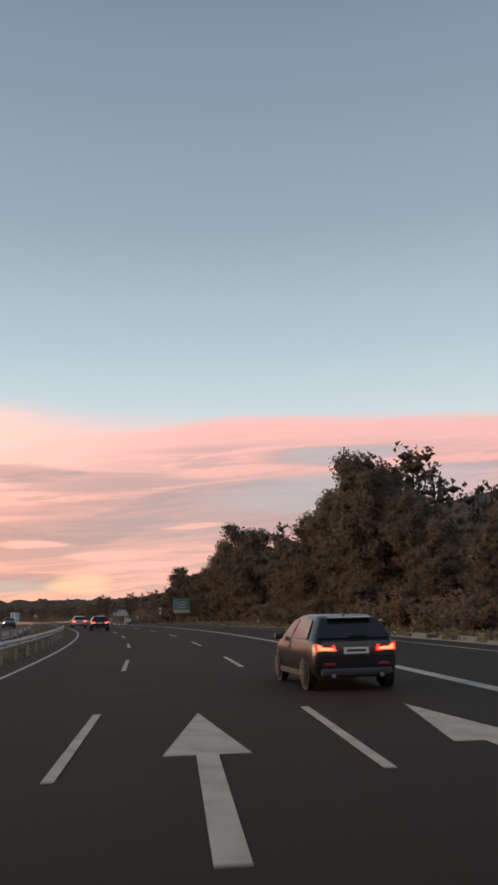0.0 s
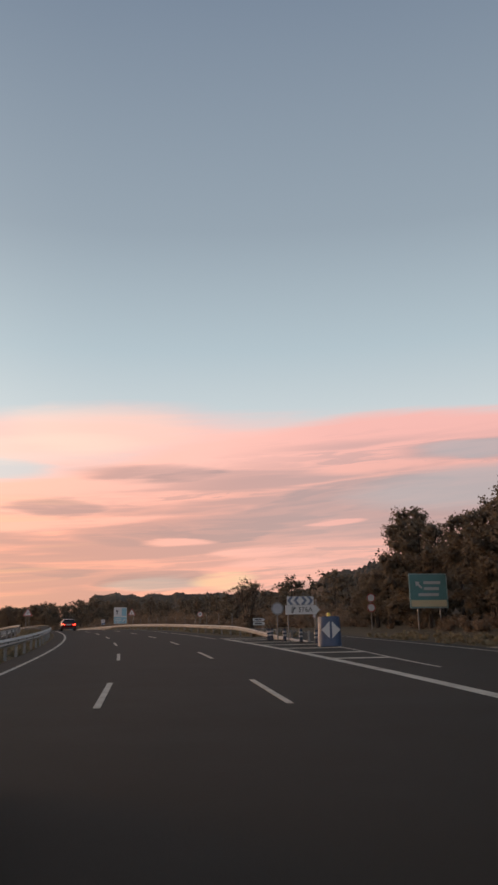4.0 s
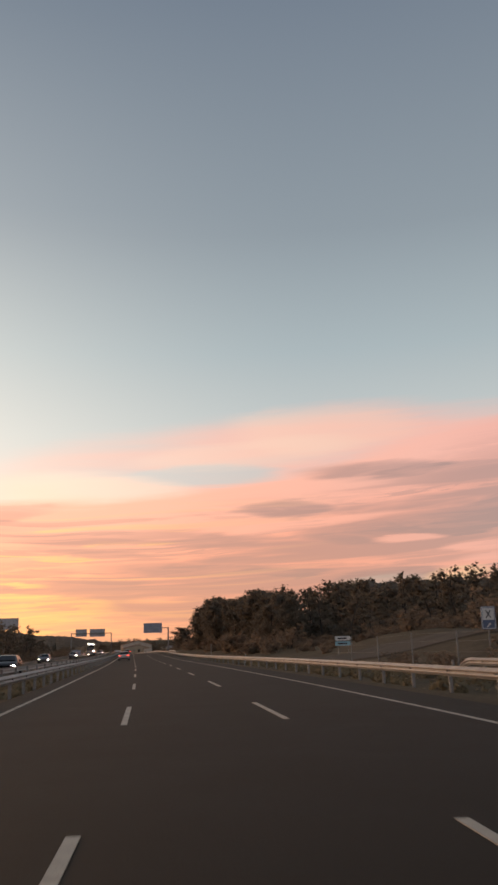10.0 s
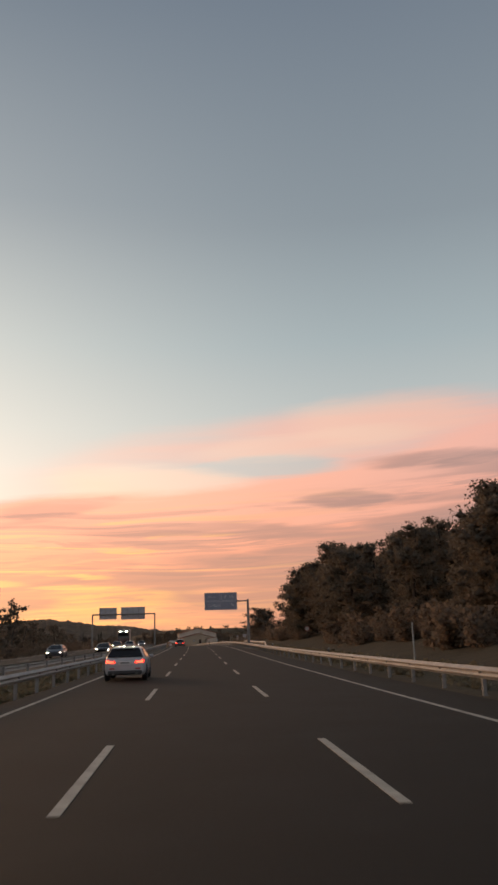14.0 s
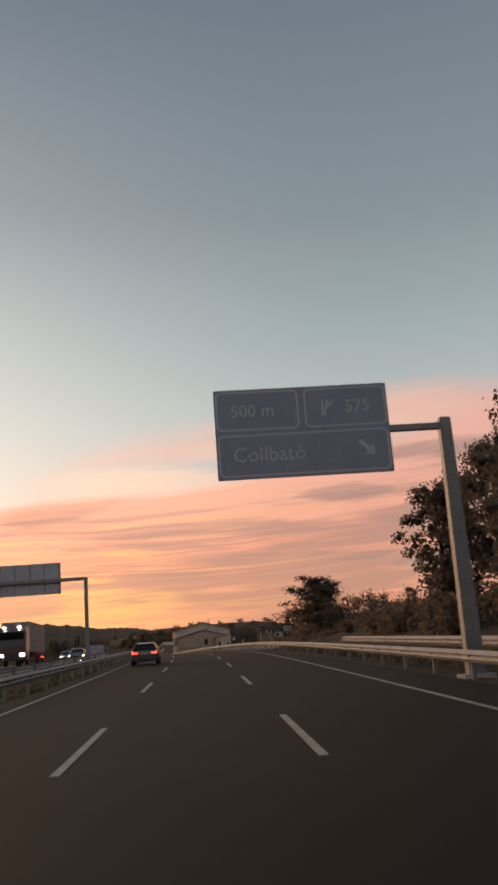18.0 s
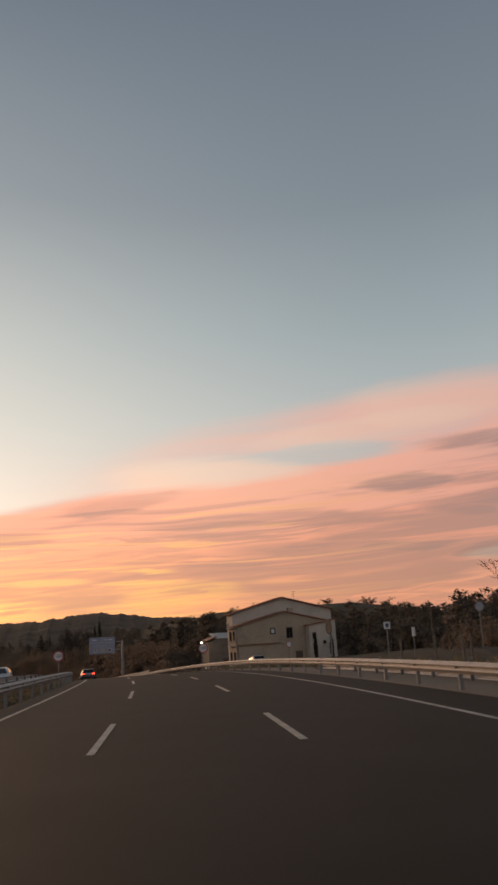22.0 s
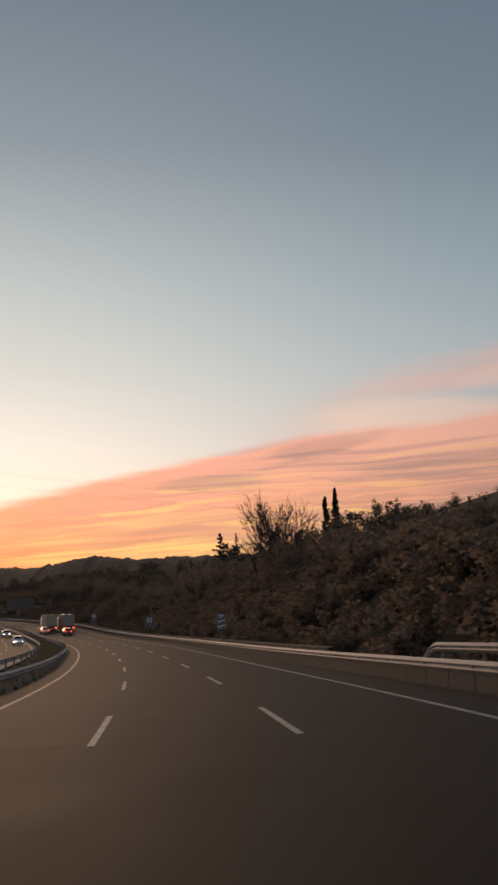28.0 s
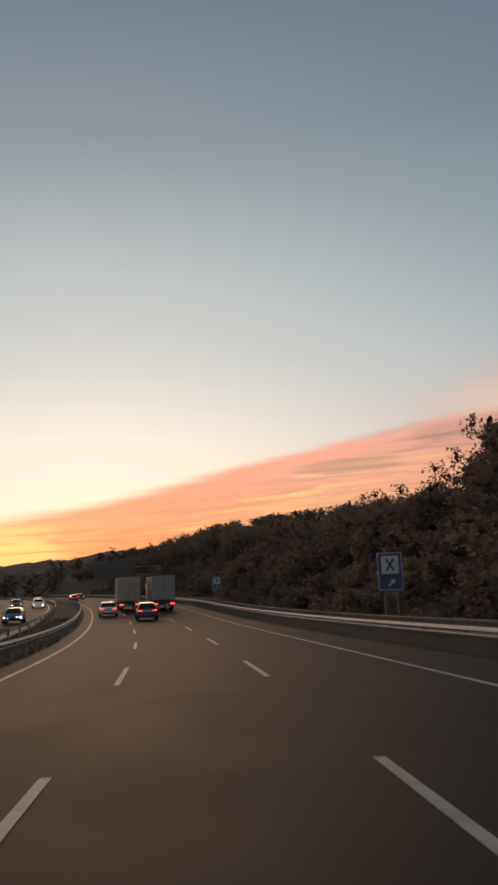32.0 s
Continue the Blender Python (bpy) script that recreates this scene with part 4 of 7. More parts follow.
def pine(seed, h=12.0, wide=3.2, low=0.25, per=68, size=0.165, clump=52, mat=None, core=0.56):
    rng = random.Random(seed)
    acc = ([], [])
    trunk, rad = grow(rng, Vector((0, 0, -0.4)), Vector((0.03, 0.02, 1)), h * 0.92, h * 0.017 + 0.05, 0.05, 8)
    add_tube(acc, trunk, rad, 8)
    clumps = []
    for i in range(clump):
        u = low + (1 - low) * (i + rng.random()) / clump
        p0 = trunk[min(7, int(u * 8))].lerp(trunk[min(8, int(u * 8) + 1)], u * 8 % 1)
        reach = wide * (1.0 - ((u - 0.52) / 0.60) ** 2) * rng.uniform(0.35, 1.05)
        reach = max(0.25, reach)
        a = rng.uniform(0, 2 * math.pi)
        tip = p0 + Vector((math.cos(a) * reach, math.sin(a) * reach, rng.uniform(0.1, 0.35) * reach))
        if i % 2 == 0 and reach > 0.8:
            add_tube(acc, [p0, p0.lerp(tip, 0.5) + Vector((0, 0, -0.1)), tip], [0.02 + 0.012 * reach, 0.03, 0.012], 5)
        clumps.append((tip.x, tip.y, tip.z, rng.uniform(0.55, 1.05) * wide / 3.2))
        if reach > 1.2:
            q = p0.lerp(tip, 0.55)
            clumps.append((q.x, q.y, q.z + 0.2, rng.uniform(0.5, 0.95) * wide / 3.2))
    return mesh_of("trunk", acc[0], acc[1], BARK, True), leaf_mesh("crown", clumps, per, size, mat or PINE, seed, 0.8, core)


def bush(seed, h=3.0, per=34, size=0.17, stems=7, low=7, mat=None):
    rng = random.Random(seed)
    acc, clumps = ([], []), []
    for i in range(stems):
        a = rng.uniform(0, 6.28)
        pts, rad = grow(rng, Vector((rng.gauss(0, 0.15), rng.gauss(0, 0.15), -0.2)), Vector((math.cos(a) * 0.7, math.sin(a) * 0.7, 1.0)), h * rng.uniform(0.55, 1.0), 0.05, 0.2, 4)
        add_tube(acc, pts, rad, 4)
        for p in pts[1:] if stems > 4 else pts[2:]:
            clumps.append((p.x, p.y, p.z, rng.uniform(0.14, 0.23) * h))
    for i in range(low):
        a, r = rng.uniform(0, 6.28), rng.uniform(0.1, 0.45) * h
        clumps.append((r * math.cos(a), r * math.sin(a), rng.uniform(0.05, 0.3) * h, rng.uniform(0.14, 0.23) * h))
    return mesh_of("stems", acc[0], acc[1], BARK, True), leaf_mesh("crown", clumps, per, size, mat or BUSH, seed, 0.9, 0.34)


def bare_tree(seed, h=8.0, leaves=0):
    rng = random.Random(seed)
    acc, tips = ([], []), []

    def limb(p, d, length, r, depth):
        pts, rad = grow(rng, p, d, length, r, 0.13, 4)
        rad = [max(0.012, q) for q in rad]
        add_tube(acc, pts, rad, 5 if depth > 1 else 4)
        if depth == 0:
            tips.append(pts[-1])
            for q in (pts[2], pts[3]):
                tw = q + (pts[-1] - pts[0]).normalized() * length * 0.5 + Vector((rng.gauss(0, 0.18), rng.gauss(0, 0.18), rng.gauss(0.05, 0.12))) * length
                add_tube(acc, [q, tw], [0.010, 0.006], 3)
            return
        for i in range(rng.choice((3, 3, 4))):
            q = pts[rng.choice((2, 3, 4, 4))]
            dd = (pts[-1] - pts[0]).normalized() + Vector((rng.gauss(0, 0.42), rng.gauss(0, 0.42), rng.gauss(0.12, 0.2)))
            limb(q, dd, length * rng.uniform(0.55, 0.8), r * 0.52, depth - 1)

    for i in range(4):
        a = i * 1.57 + rng.uniform(-0.4, 0.4)
        limb(Vector((0.1 * math.cos(a), 0.1 * math.sin(a), -0.3)), Vector((math.cos(a) * 0.4, math.sin(a) * 0.4, 1)), h * 0.42, h * 0.019, 4)
    clumps = [(p.x, p.y, p.z, 0.4) for p in tips[:: max(1, len(tips) // 120)]]
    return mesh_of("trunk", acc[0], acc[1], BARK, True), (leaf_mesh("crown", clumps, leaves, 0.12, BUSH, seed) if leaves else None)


def cypress(seed, h=8.0):
    rng = random.Random(seed)
    acc = ([], [])
    add_tube(acc, [Vector((0, 0, -0.3)), Vector((0, 0, h * 0.5)), Vector((0.02, 0, h))], [0.14, 0.08, 0.01], 6)
    clumps = []
    for i in range(70):
        u = (i + rng.random()) / 70
        r = 0.62 * math.sin(math.pi * min(1, u * 0.86 + 0.12)) ** 0.8
        a = rng.uniform(0, 6.28)
        clumps.append((0.6 * r * math.cos(a), 0.6 * r * math.sin(a), 0.2 + u * (h - 0.3), 0.34 * (1.15 - 0.75 * u)))
    return mesh_of("trunk", acc[0], acc[1], BARK, True), leaf_mesh("crown", clumps, 60, 0.16, CYPRESS, seed, 1.4)


def cedar(seed, h=9.0):
    rng = random.Random(seed)
    acc, clumps = ([], []), []
    add_tube(acc, [Vector((0, 0, -0.3)), Vector((0.1, 0, h * 0.5)), Vector((0, 0.1, h))], [0.22, 0.12, 0.02], 7)
    for k in range(30):
        u = k / 29
        z = h * (0.3 + 0.68 * u)
        a = k * 2.4 + rng.uniform(-0.5, 0.5)
        reach = (1.05 - u) * h * 0.36 * rng.uniform(0.55, 1.15) + 0.1
        tip = Vector((math.cos(a) * reach, math.sin(a) * reach, z + reach * rng.uniform(-0.10, 0.22)))
        root = Vector((0.05, 0, z - 0.1))
        add_tube(acc, [root, root.lerp(tip, 0.5) + Vector((0, 0, -0.05 * reach)), tip], [0.05, 0.03, 0.012], 4)
        for q in (0.3, 0.5, 0.68, 0.84, 1.0):
            p = root.lerp(tip, q)
            clumps.append((p.x, p.y, p.z, 0.16 + 0.22 * (1 - q) * reach / 2 + 0.1))
    return mesh_of("trunk", acc[0], acc[1], BARK, True), leaf_mesh("crown", clumps, 36, 0.11, CYPRESS, seed, 0.5)


for i in range(5):
    proto("pine%d" % i, 12.2, pine(20 + i, 12.0, (3.0, 3.5, 2.7, 3.8, 3.2)[i], (0.15, 0.1, 0.22, 0.1, 0.05)[i]))
for i in range(3):
    proto("far%d" % i, 12.3, pine(40 + i, 12.0, (3.6, 4.2, 3.4)[i], 0.02, 15, 0.31, 21, None, 0.60))
for i in range(3):
    proto("bush%d" % i, 3.0, bush(60 + i))
    proto("scrub%d" % i, 3.0, bush(70 + i, 3.0, 24, 0.175, 3, 5))
    proto("tall%d" % i, 5.0, bush(75 + i, 5.0, 72, 0.145, 6, 7))
for i in range(3):
    proto("thick%d" % i, 4.0, bush(110 + i, 4.0, 34, 0.20, 3, 8))
for i in range(3):
    proto("bare%d" % i, 8.0, bare_tree(80 + i, 8.0, 4 if i == 1 else 0))
proto("cypress0", 8.0, cypress(90))
proto("cedar0", 9.0, cedar(95))
KINDS = {"pine": ("pine_tree", "dark green pine tree with a ragged crown", "tree"), "far": ("pine_tree", "dark pine tree in the roadside woods", "tree"), "bush": ("shrub", "brownish green roadside shrub", "shrub"), "tall": ("shrub", "tall dark shrub on the roadside bank", "shrub"), "scrub": ("shrub", "low brown scrub", "shrub"),
         "bare": ("bare_tree", "leafless broadleaf tree against the dusk sky", "tree"), "cypress": ("cypress_tree", "slender dark cypress tree on the hill", "tree"), "cedar": ("cedar_tree", "dark cedar tree with flat layered branches", "tree")}
trng = random.Random(5)
JOINED = {}


def plant(kind, s, lat, height, wide=1.0, wood=None):
    """A tree of that height standing on the ground; of a wood, it joins the wood's mesh."""
    if wood == "bank_scrub":
        kind = kind.replace("bush", "scrub")
    trunk, crown, own = TREES[kind]
    k = height / own
    p = at(s, lat, land(s, lat) - 0.05)
    m = pose(p.x, p.y, p.z, 0, 0, trng.uniform(0, 360))
    if wood:
        JOINED.setdefault(wood, []).append((kind, m @ Matrix.Diagonal((k * wide, k * wide, k, 1))))
        return None
    name, label, cat = KINDS[kind.rstrip("0123456789")]
    e = thing(name, m, label, cat, cat + "s by the road")
    e.scale = (k * wide, k * wide, k)
    part(trunk.name.split(".")[0], trunk, e)
    if crown:
        part("crown", crown, e)
    return e


def join_woods():
    """Each wood becomes one object of kind stuff, with its trunks and its leaves."""
    for wood, rows in JOINED.items():
        label, cat, leaf = WOODS[wood]
        e = thing(wood, Matrix(), label, cat, kind="stuff")
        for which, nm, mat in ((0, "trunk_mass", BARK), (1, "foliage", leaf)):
            vs, fs, n = [], [], 0
            cache = {}
            for kind, m in rows:
                me = TREES[kind][which]
                if me is None:
                    continue
                if kind not in cache:
                    v = np.empty(len(me.vertices) * 3)
                    me.vertices.foreach_get("co", v)
                    li = np.empty(len(me.loops), dtype=np.int32)
                    me.loops.foreach_get("vertex_index", li)
                    ls = np.empty(len(me.polygons), dtype=np.int32)
                    me.polygons.foreach_get("loop_start", ls)
                    cache[kind] = (v.reshape(-1, 3), li, ls)
                v, li, ls = cache[kind]
                a = np.array(m)
                vs.append((v @ a[:3, :3].T + a[:3, 3], li, ls))
            nv, nlp = sum(len(q[0]) for q in vs), sum(len(q[1]) for q in vs)
            if not nv:
                continue
            me = bpy.data.meshes.new(nm)
            me.vertices.add(nv), me.loops.add(nlp), me.polygons.add(sum(len(q[2]) for q in vs))
            me.vertices.foreach_set("co", np.concatenate([q[0] for q in vs]).reshape(-1))
            ov, ol, li_all, ls_all = 0, 0, [], []
            for v, li, ls in vs:
                li_all.append(li + ov), ls_all.append(ls + ol)
                ov, ol = ov + len(v), ol + len(li)
            me.loops.foreach_set("vertex_index", np.concatenate(li_all).astype(np.int32))
            me.polygons.foreach_set("loop_start", np.concatenate(ls_all).astype(np.int32))
            me.materials.append(mat)
            me.update(calc_edges=True)
            tagged(part(nm, me, e), kind="stuff")


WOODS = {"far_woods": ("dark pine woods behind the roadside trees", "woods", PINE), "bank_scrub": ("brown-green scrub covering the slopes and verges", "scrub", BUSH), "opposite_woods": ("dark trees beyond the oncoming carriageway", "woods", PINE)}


def skyline(points, lat0, lat1, step, kind, count, vary=0.12, wide=1.0, wood=None):
    """A belt of trees whose tops follow (s, height above the road)."""
    ss, hh = zip(*points)
    s = ss[0]
    while s < ss[-1]:
        lat = trng.uniform(lat0, lat1)
        q = s + trng.uniform(-0.5, 0.5) * step
        top_h = 1.1 * float(np.interp(q, ss, hh)) * trng.uniform(1 - vary, 1 + vary * 0.3) * (0.75 + 0.25 * (lat / lat1))
        h = max(2.0, top_h - land(q, lat))
        if kind == "far" and h < 6.0:
            plant("tall%d" % trng.randrange(3), q, lat, h, wide * 1.15, wood)
            s += step
            continue
        plant("%s%d" % (kind, trng.randrange(count)), q, lat, h, wide * trng.uniform(0.85, 1.2) * (1.0 if h > 8 else 1.25) * (0.62 if kind == "tall" and h > 6 else 1.0), wood)
        s += step


# woods beside the slip road
WOOD_A = ((44, 7.8), (66, 9), (73, 12), (80, 17), (88, 19.4), (96, 18), (104, 16.8), (109, 13), (113, 9.8), (119, 9.6))
skyline(WOOD_A, 23.5, 28, 3.3, "pine", 5, 0.16, 0.85)
skyline(WOOD_A, 29, 36, 5.0, "far", 3, 0.3, 0.9, "far_woods")
for s, lat, h in ((79.5, 25, 17.6), (84, 27, 18.2), (88.5, 25.5, 20.2), (104, 26, 17.6)):
    plant("pine%d" % (int(s) % 5), s, lat, h, 0.6)
WOOD_C = ((118, 8.4), (130, 10.2), (137, 13.8), (148, 18.6), (158, 17.6), (167, 16.6), (177, 15.4), (183, 11.2), (189, 11.2), (196, 13.6), (201, 12), (205, 7.5), (219, 6))
skyline(WOOD_C, 30, 33.5, 3.3, "pine", 5, 0.16, 0.85)
skyline(WOOD_C, 35, 40, 5.0, "far", 3, 0.3, 0.9, "far_woods")
WOOD_B = ((140, 9), (185, 7), (215, 7.5), (240, 7.5))
skyline(WOOD_B, 42, 48, 4.2, "far", 3, 0.25, 1.0, "far_woods")
for s in np.arange(30, 200, 2.2):
    plant("bush%d" % trng.randrange(3), s, ramp_mid(s) + ramp_extra(s) + trng.uniform(8.5, 13) + (4 if s > 128 else 0), trng.uniform(1.4, 3.6) * (0.55 if s > 128 else 1.0), 1.2, None if int(s) % 2 else "bank_scrub")
# beyond the junction
skyline(((215, 9.5), (280, 10.8), (330, 9.2), (350, 10.4), (391, 12.4), (451, 14.4), (553, 19)), 40, 50, 4.2, "far", 3, 0.15, 1.0, "far_woods")
skyline(((215, 9.5), (280, 12), (330, 11), (400, 14), (560, 21)), 52, 75, 6.0, "far", 3, 0.2, 1.0, "far_woods")
plant("bare1", 268, 33.6, 9.4, 0.8), plant("bush0", 267, 33.0, 3.9, 1.3)
for s in np.arange(205, 400, 3.0):
    plant("bush%d" % trng.randrange(3), s, trng.uniform(26, 40) if s > 250 else trng.uniform(30, 42), trng.uniform(1.6, 4.0), 1.3, "bank_scrub")
for s in np.arange(236, 560, 2.6):
    plant("bush%d" % trng.randrange(3), s, trng.uniform(36, 44), trng.uniform(3.4, 5.2) * (1.0 if s < 400 else 1.3), 1.25, "bank_scrub")
for s in np.arange(296, 420, 0.32):
    lat = trng.uniform(13.6, 36)
    if not (336 < s < 368 and lat < 30) and not (s > 366 and lat < 18):
        plant("scrub%d" % trng.randrange(3), s, lat, trng.uniform(0.5, 1.5), 1.6, "bank_scrub")
# woods before the first sign mast
skyline(((408, 7), (421, 9.5), (436, 11), (446, 12.5), (456, 13), (481, 12.6), (500, 13.6), (512, 15.3), (523, 16.2), (536, 14.8), (552, 15), (567, 15.4), (578, 12.6)), 19, 25, 4.0, "pine", 5, 0.1)
skyline(((400, 9), (456, 15), (526, 16), (580, 15)), 27, 40, 5.0, "far", 3, 0.15, 1.0, "far_woods")
for s in np.arange(392, 596, 2.4):
    plant("bush%d" % trng.randrange(3), s, trng.uniform(16.0, 19.5) + (5.0 if 500 < s < 540 else 0.0), trng.uniform(1.5, 4.0), 1.2, None if int(s * 2) % 3 == 0 else "bank_scrub")
skyline(((640, 9), (700, 9.5), (760, 12), (823, 15.7), (850, 16)), 74, 92, 5.0, "far", 3, 0.15, 1.3, "far_woods")
for s in np.arange(604, 650, 0.35):
    plant("scrub%d" % trng.randrange(3), s, trng.uniform(11.2, 26), trng.uniform(0.6, 1.5), 1.6, "bank_scrub")
# mixed trees before the house
plant("pine1", 637, 22.5, 10.6, 1.6), plant("tall1", 633.5, 22, 6.2, 0.95), plant("tall2", 643.5, 23, 6.8, 0.95), plant("tall1", 638, 21.2, 5.6, 0.95)
plant("pine3", 640.5, 24, 10.0, 1.5), plant("tall0", 639.5, 23.5, 7.6, 0.75)
for s, lat, h in ((600, 24, 3.6), (608, 23, 4.2), (617, 21, 4.4), (622, 25, 5.2), (629, 27, 5.8), (652, 25, 7.0), (660, 28, 7.5), (676, 28, 7.4), (687, 30.7, 8.2)):
    plant("bare%d" % trng.randrange(2), s, lat, h, 1.1)
for s in np.arange(592, 735, 2.2):
    plant("bush%d" % trng.randrange(3), s, (trng.uniform(14, 30) if not 618 < s < 735 else trng.uniform(26, 36)) if s < 705 else trng.uniform(30, 44), trng.uniform(1.2, 3.4), 1.2, None if int(s) % 4 == 0 else "bank_scrub")
skyline(((590, 7), (660, 7.5), (715, 8.8), (735, 8.4), (745, 7.4), (757, 8.8), (771, 10.8), (789, 12), (830, 12.5)), 44, 56, 3.6, "far", 3, 0.15, 1.1, "far_woods")
skyline(((640, 7.6), (715, 9), (735, 8.8), (757, 9.2), (789, 12), (830, 12.5)), 57, 66, 2.6, "far", 3, 0.12, 1.15, "far_woods")
skyline(((778, 9.6), (793, 12.2), (807, 13.8), (830, 13.6), (850, 12.2), (872, 12.2), (890, 12.8)), 25, 36, 3.0, "pine", 5, 0.15)
# scrub and trees on the bank
skyline(((800, 8.3), (848, 9.2), (859, 10), (868, 10.4), (874, 12.2), (880, 12.4), (890, 12.2), (902, 11.8), (913, 11.4), (923, 11.8), (934, 12.2), (946, 12.8), (953, 12.4), (958, 11.0), (966, 9.4), (984, 9.8), (1014, 11), (1069, 13.4), (1119, 13.6), (1140, 11.2), (1240, 12)), 19, 24, 2.4, "tall", 3, 0.10, 0.9)
BANK = ((790, 10.5), (838, 11.4), (879, 13.6), (894, 14.8), (899, 17), (905, 18.3), (911, 17.3), (916, 15.4), (924, 16.5), (943, 17), (963, 19), (979, 19.4), (987, 18.6), (994, 16.4), (1005, 13.4), (1027, 13.8), (1063, 15.2), (1111, 17.5), (1162, 17.5), (1240, 16))
skyline(BANK, 34, 46, 3.2, "far", 3, 0.12, 1.0, "far_woods")
skyline(((790, 11), (838, 12.3), (880, 14.6), (905, 16), (960, 17.5), (1025, 17.6), (1057, 18), (1098, 19), (1143, 20.4), (1171, 20), (1240, 20)), 52, 70, 5.0, "far", 3, 0.12, 1.2, "far_woods")
skyline(((790, 9), (838, 10.4), (858, 11.2), (871, 12), (877, 12), (886, 15), (894, 14.9), (905, 14.4), (915, 14.2), (927, 13.6), (945, 14.2), (955, 14.8), (964, 14.2), (969, 12.4), (980, 11.2), (1008, 12), (1025, 12.5), (1080, 15.3), (1130, 15.3), (1240, 14)), 25, 33, 2.4, "far", 3, 0.10, 1.05, "far_woods")
for s, lat, top in ((905, 35.7, 18.9), (900, 36, 18.0), (909, 38, 18.5), (838, 30, 12), (834, 29, 11.6)):
    plant("far%d" % (int(s) % 3), s, lat, top - land(s, lat), 0.85)
for s in np.arange(792, 1130, 0.6):
    plant("thick%d" % trng.randrange(3), s, trng.uniform(13.0 if s > 812 else 17, 28 if s < 900 else 23.5), trng.uniform(2.4, 4.2) * (1.0 if s < 900 else 0.8), 1.35, "bank_scrub")
for s in np.arange(838, 905, 0.6):
    plant("thick%d" % trng.randrange(3), s, trng.uniform(14, 32), trng.uniform(1.8, 3.0), 1.6, "bank_scrub")
for s in np.arange(786, 1180, 0.55):
    plant("scrub%d" % trng.randrange(3), s, trng.uniform(10.4 if s > 828 else 11.4, 24), trng.uniform(1.1, 3.0) * (1.0 if s > 828 else 0.8), 1.5, "bank_scrub")
for kind, s, lat, top, wide in (("bare0", 902, 20.7, 18.8, 0.8), ("bare2", 905.5, 23.2, 18.0, 0.75), ("bare0", 899.0, 18.6, 15.2, 0.8)):
    plant(kind, s, lat, top - land(s, lat), wide)
for s, lat, top in ((907.1, 30.9, 19.9), (906.3, 29.1, 18.7), (912, 33, 17.4)):
    plant("cypress0", s, lat, top - land(s, lat), 0.8)
plant("cedar0", 961, 27.6, 19.2 - land(961, 27.6), 0.7), plant("cedar0", 960, 30.6, 19.2 - land(960, 30.6), 0.3), plant("cedar0", 962, 23.3, 13.6 - land(962, 23.3), 0.6)
# the far side of the motorway
skyline(((60, 6), (200, 7), (330, 8), (420, 9.5), (560, 9), (620, 6), (700, 7), (900, 7.5), (1240, 8)), -46, -30, 6.0, "far", 3, 0.3, 1.2, "opposite_woods")
skyline(((60, 8), (300, 8), (500, 8), (800, 8), (1240, 10)), -90, -55, 14.0, "far", 3, 0.25, 1.3, "opposite_woods")
for s in np.arange(120, 1200, 6.0):
    plant("bush%d" % trng.randrange(3), s, trng.uniform(-27.5, -24.5), trng.uniform(1.2, 2.8), 1.3, "bank_scrub")
# woods that close the road's far end
for i in range(46):
    plant("far%d" % trng.randrange(3), 1262 + trng.uniform(0, 34), -60 + 3.2 * i, trng.uniform(8, 12), 1.3, "far_woods")
join_woods()

# dry grass along the verges and the median
blade_rows = []
for s in np.arange(-20, 1000, 0.32):
    for lat0, lat1, n in ((8.6, 12.5, 1), (-9.2, -6.5, 1)):
        l = trng.uniform(lat0, lat1)
        if lat0 > 0 and s < 175:
            l = ramp_mid(s) + ramp_extra(s) + trng.uniform(3.4, 8.5)
        elif lat0 > 0 and 594 < s < 814:
            l += 2.2
        elif lat0 > 0 and l - rail_lat(s) < 0.35:
            l = rail_lat(s) + 0.5
        p = at(s, l, land(s, l) + 0.12)
        blade_rows.append((p.x, p.y, p.z, trng.uniform(0.18, 0.42)))
grass = thing("verge_grass", Matrix(), "tufts of dry straw-coloured grass along the verges", "grass", kind="stuff", me=leaf_mesh("verge_grass", blade_rows, 16, 0.17, STRAW, 7, 0.7))

# ---- signs ----
def letters(text, size, mat, parent, x, z, y=-0.012, align="LEFT"):
    """Raised writing on a panel that faces -y."""
    cu = bpy.data.curves.new("lettering", "FONT")
    cu.body, cu.size, cu.align_x, cu.align_y, cu.extrude = text, size, align, "CENTER", 0.004
    cu.resolution_u = 3
    tmp = new("lettering", cu)
    bpy.context.view_layer.update()
    me = bpy.data.meshes.new_from_object(tmp.evaluated_get(bpy.context.evaluated_depsgraph_get()))
    bpy.data.objects.remove(tmp)
    me.materials.clear()
    me.materials.append(mat)
    return part("lettering", me, parent, pose(x, y, z, 90, 0, 0))


def bar(w, h, mat, parent, x, z, y=-0.01, turn=0.0, name="printed_bar"):
    return part(name, box_mesh(name, w, 0.008, h, mat), parent, pose(x, y, z, 0, turn, 0))


def arrow_plate(length, mat, parent, x, z, turn, y=-0.012):
    k = length
    pts = [(-0.10 * k, -0.5 * k), (-0.10 * k, 0.08 * k), (-0.32 * k, 0.08 * k), (0, 0.5 * k), (0.32 * k, 0.08 * k), (0.10 * k, 0.08 * k), (0.10 * k, -0.5 * k)]
    return part("arrow", plate_mesh("arrow", pts, 0.006, mat), parent, pose(x, y, z, 0, turn, 0))


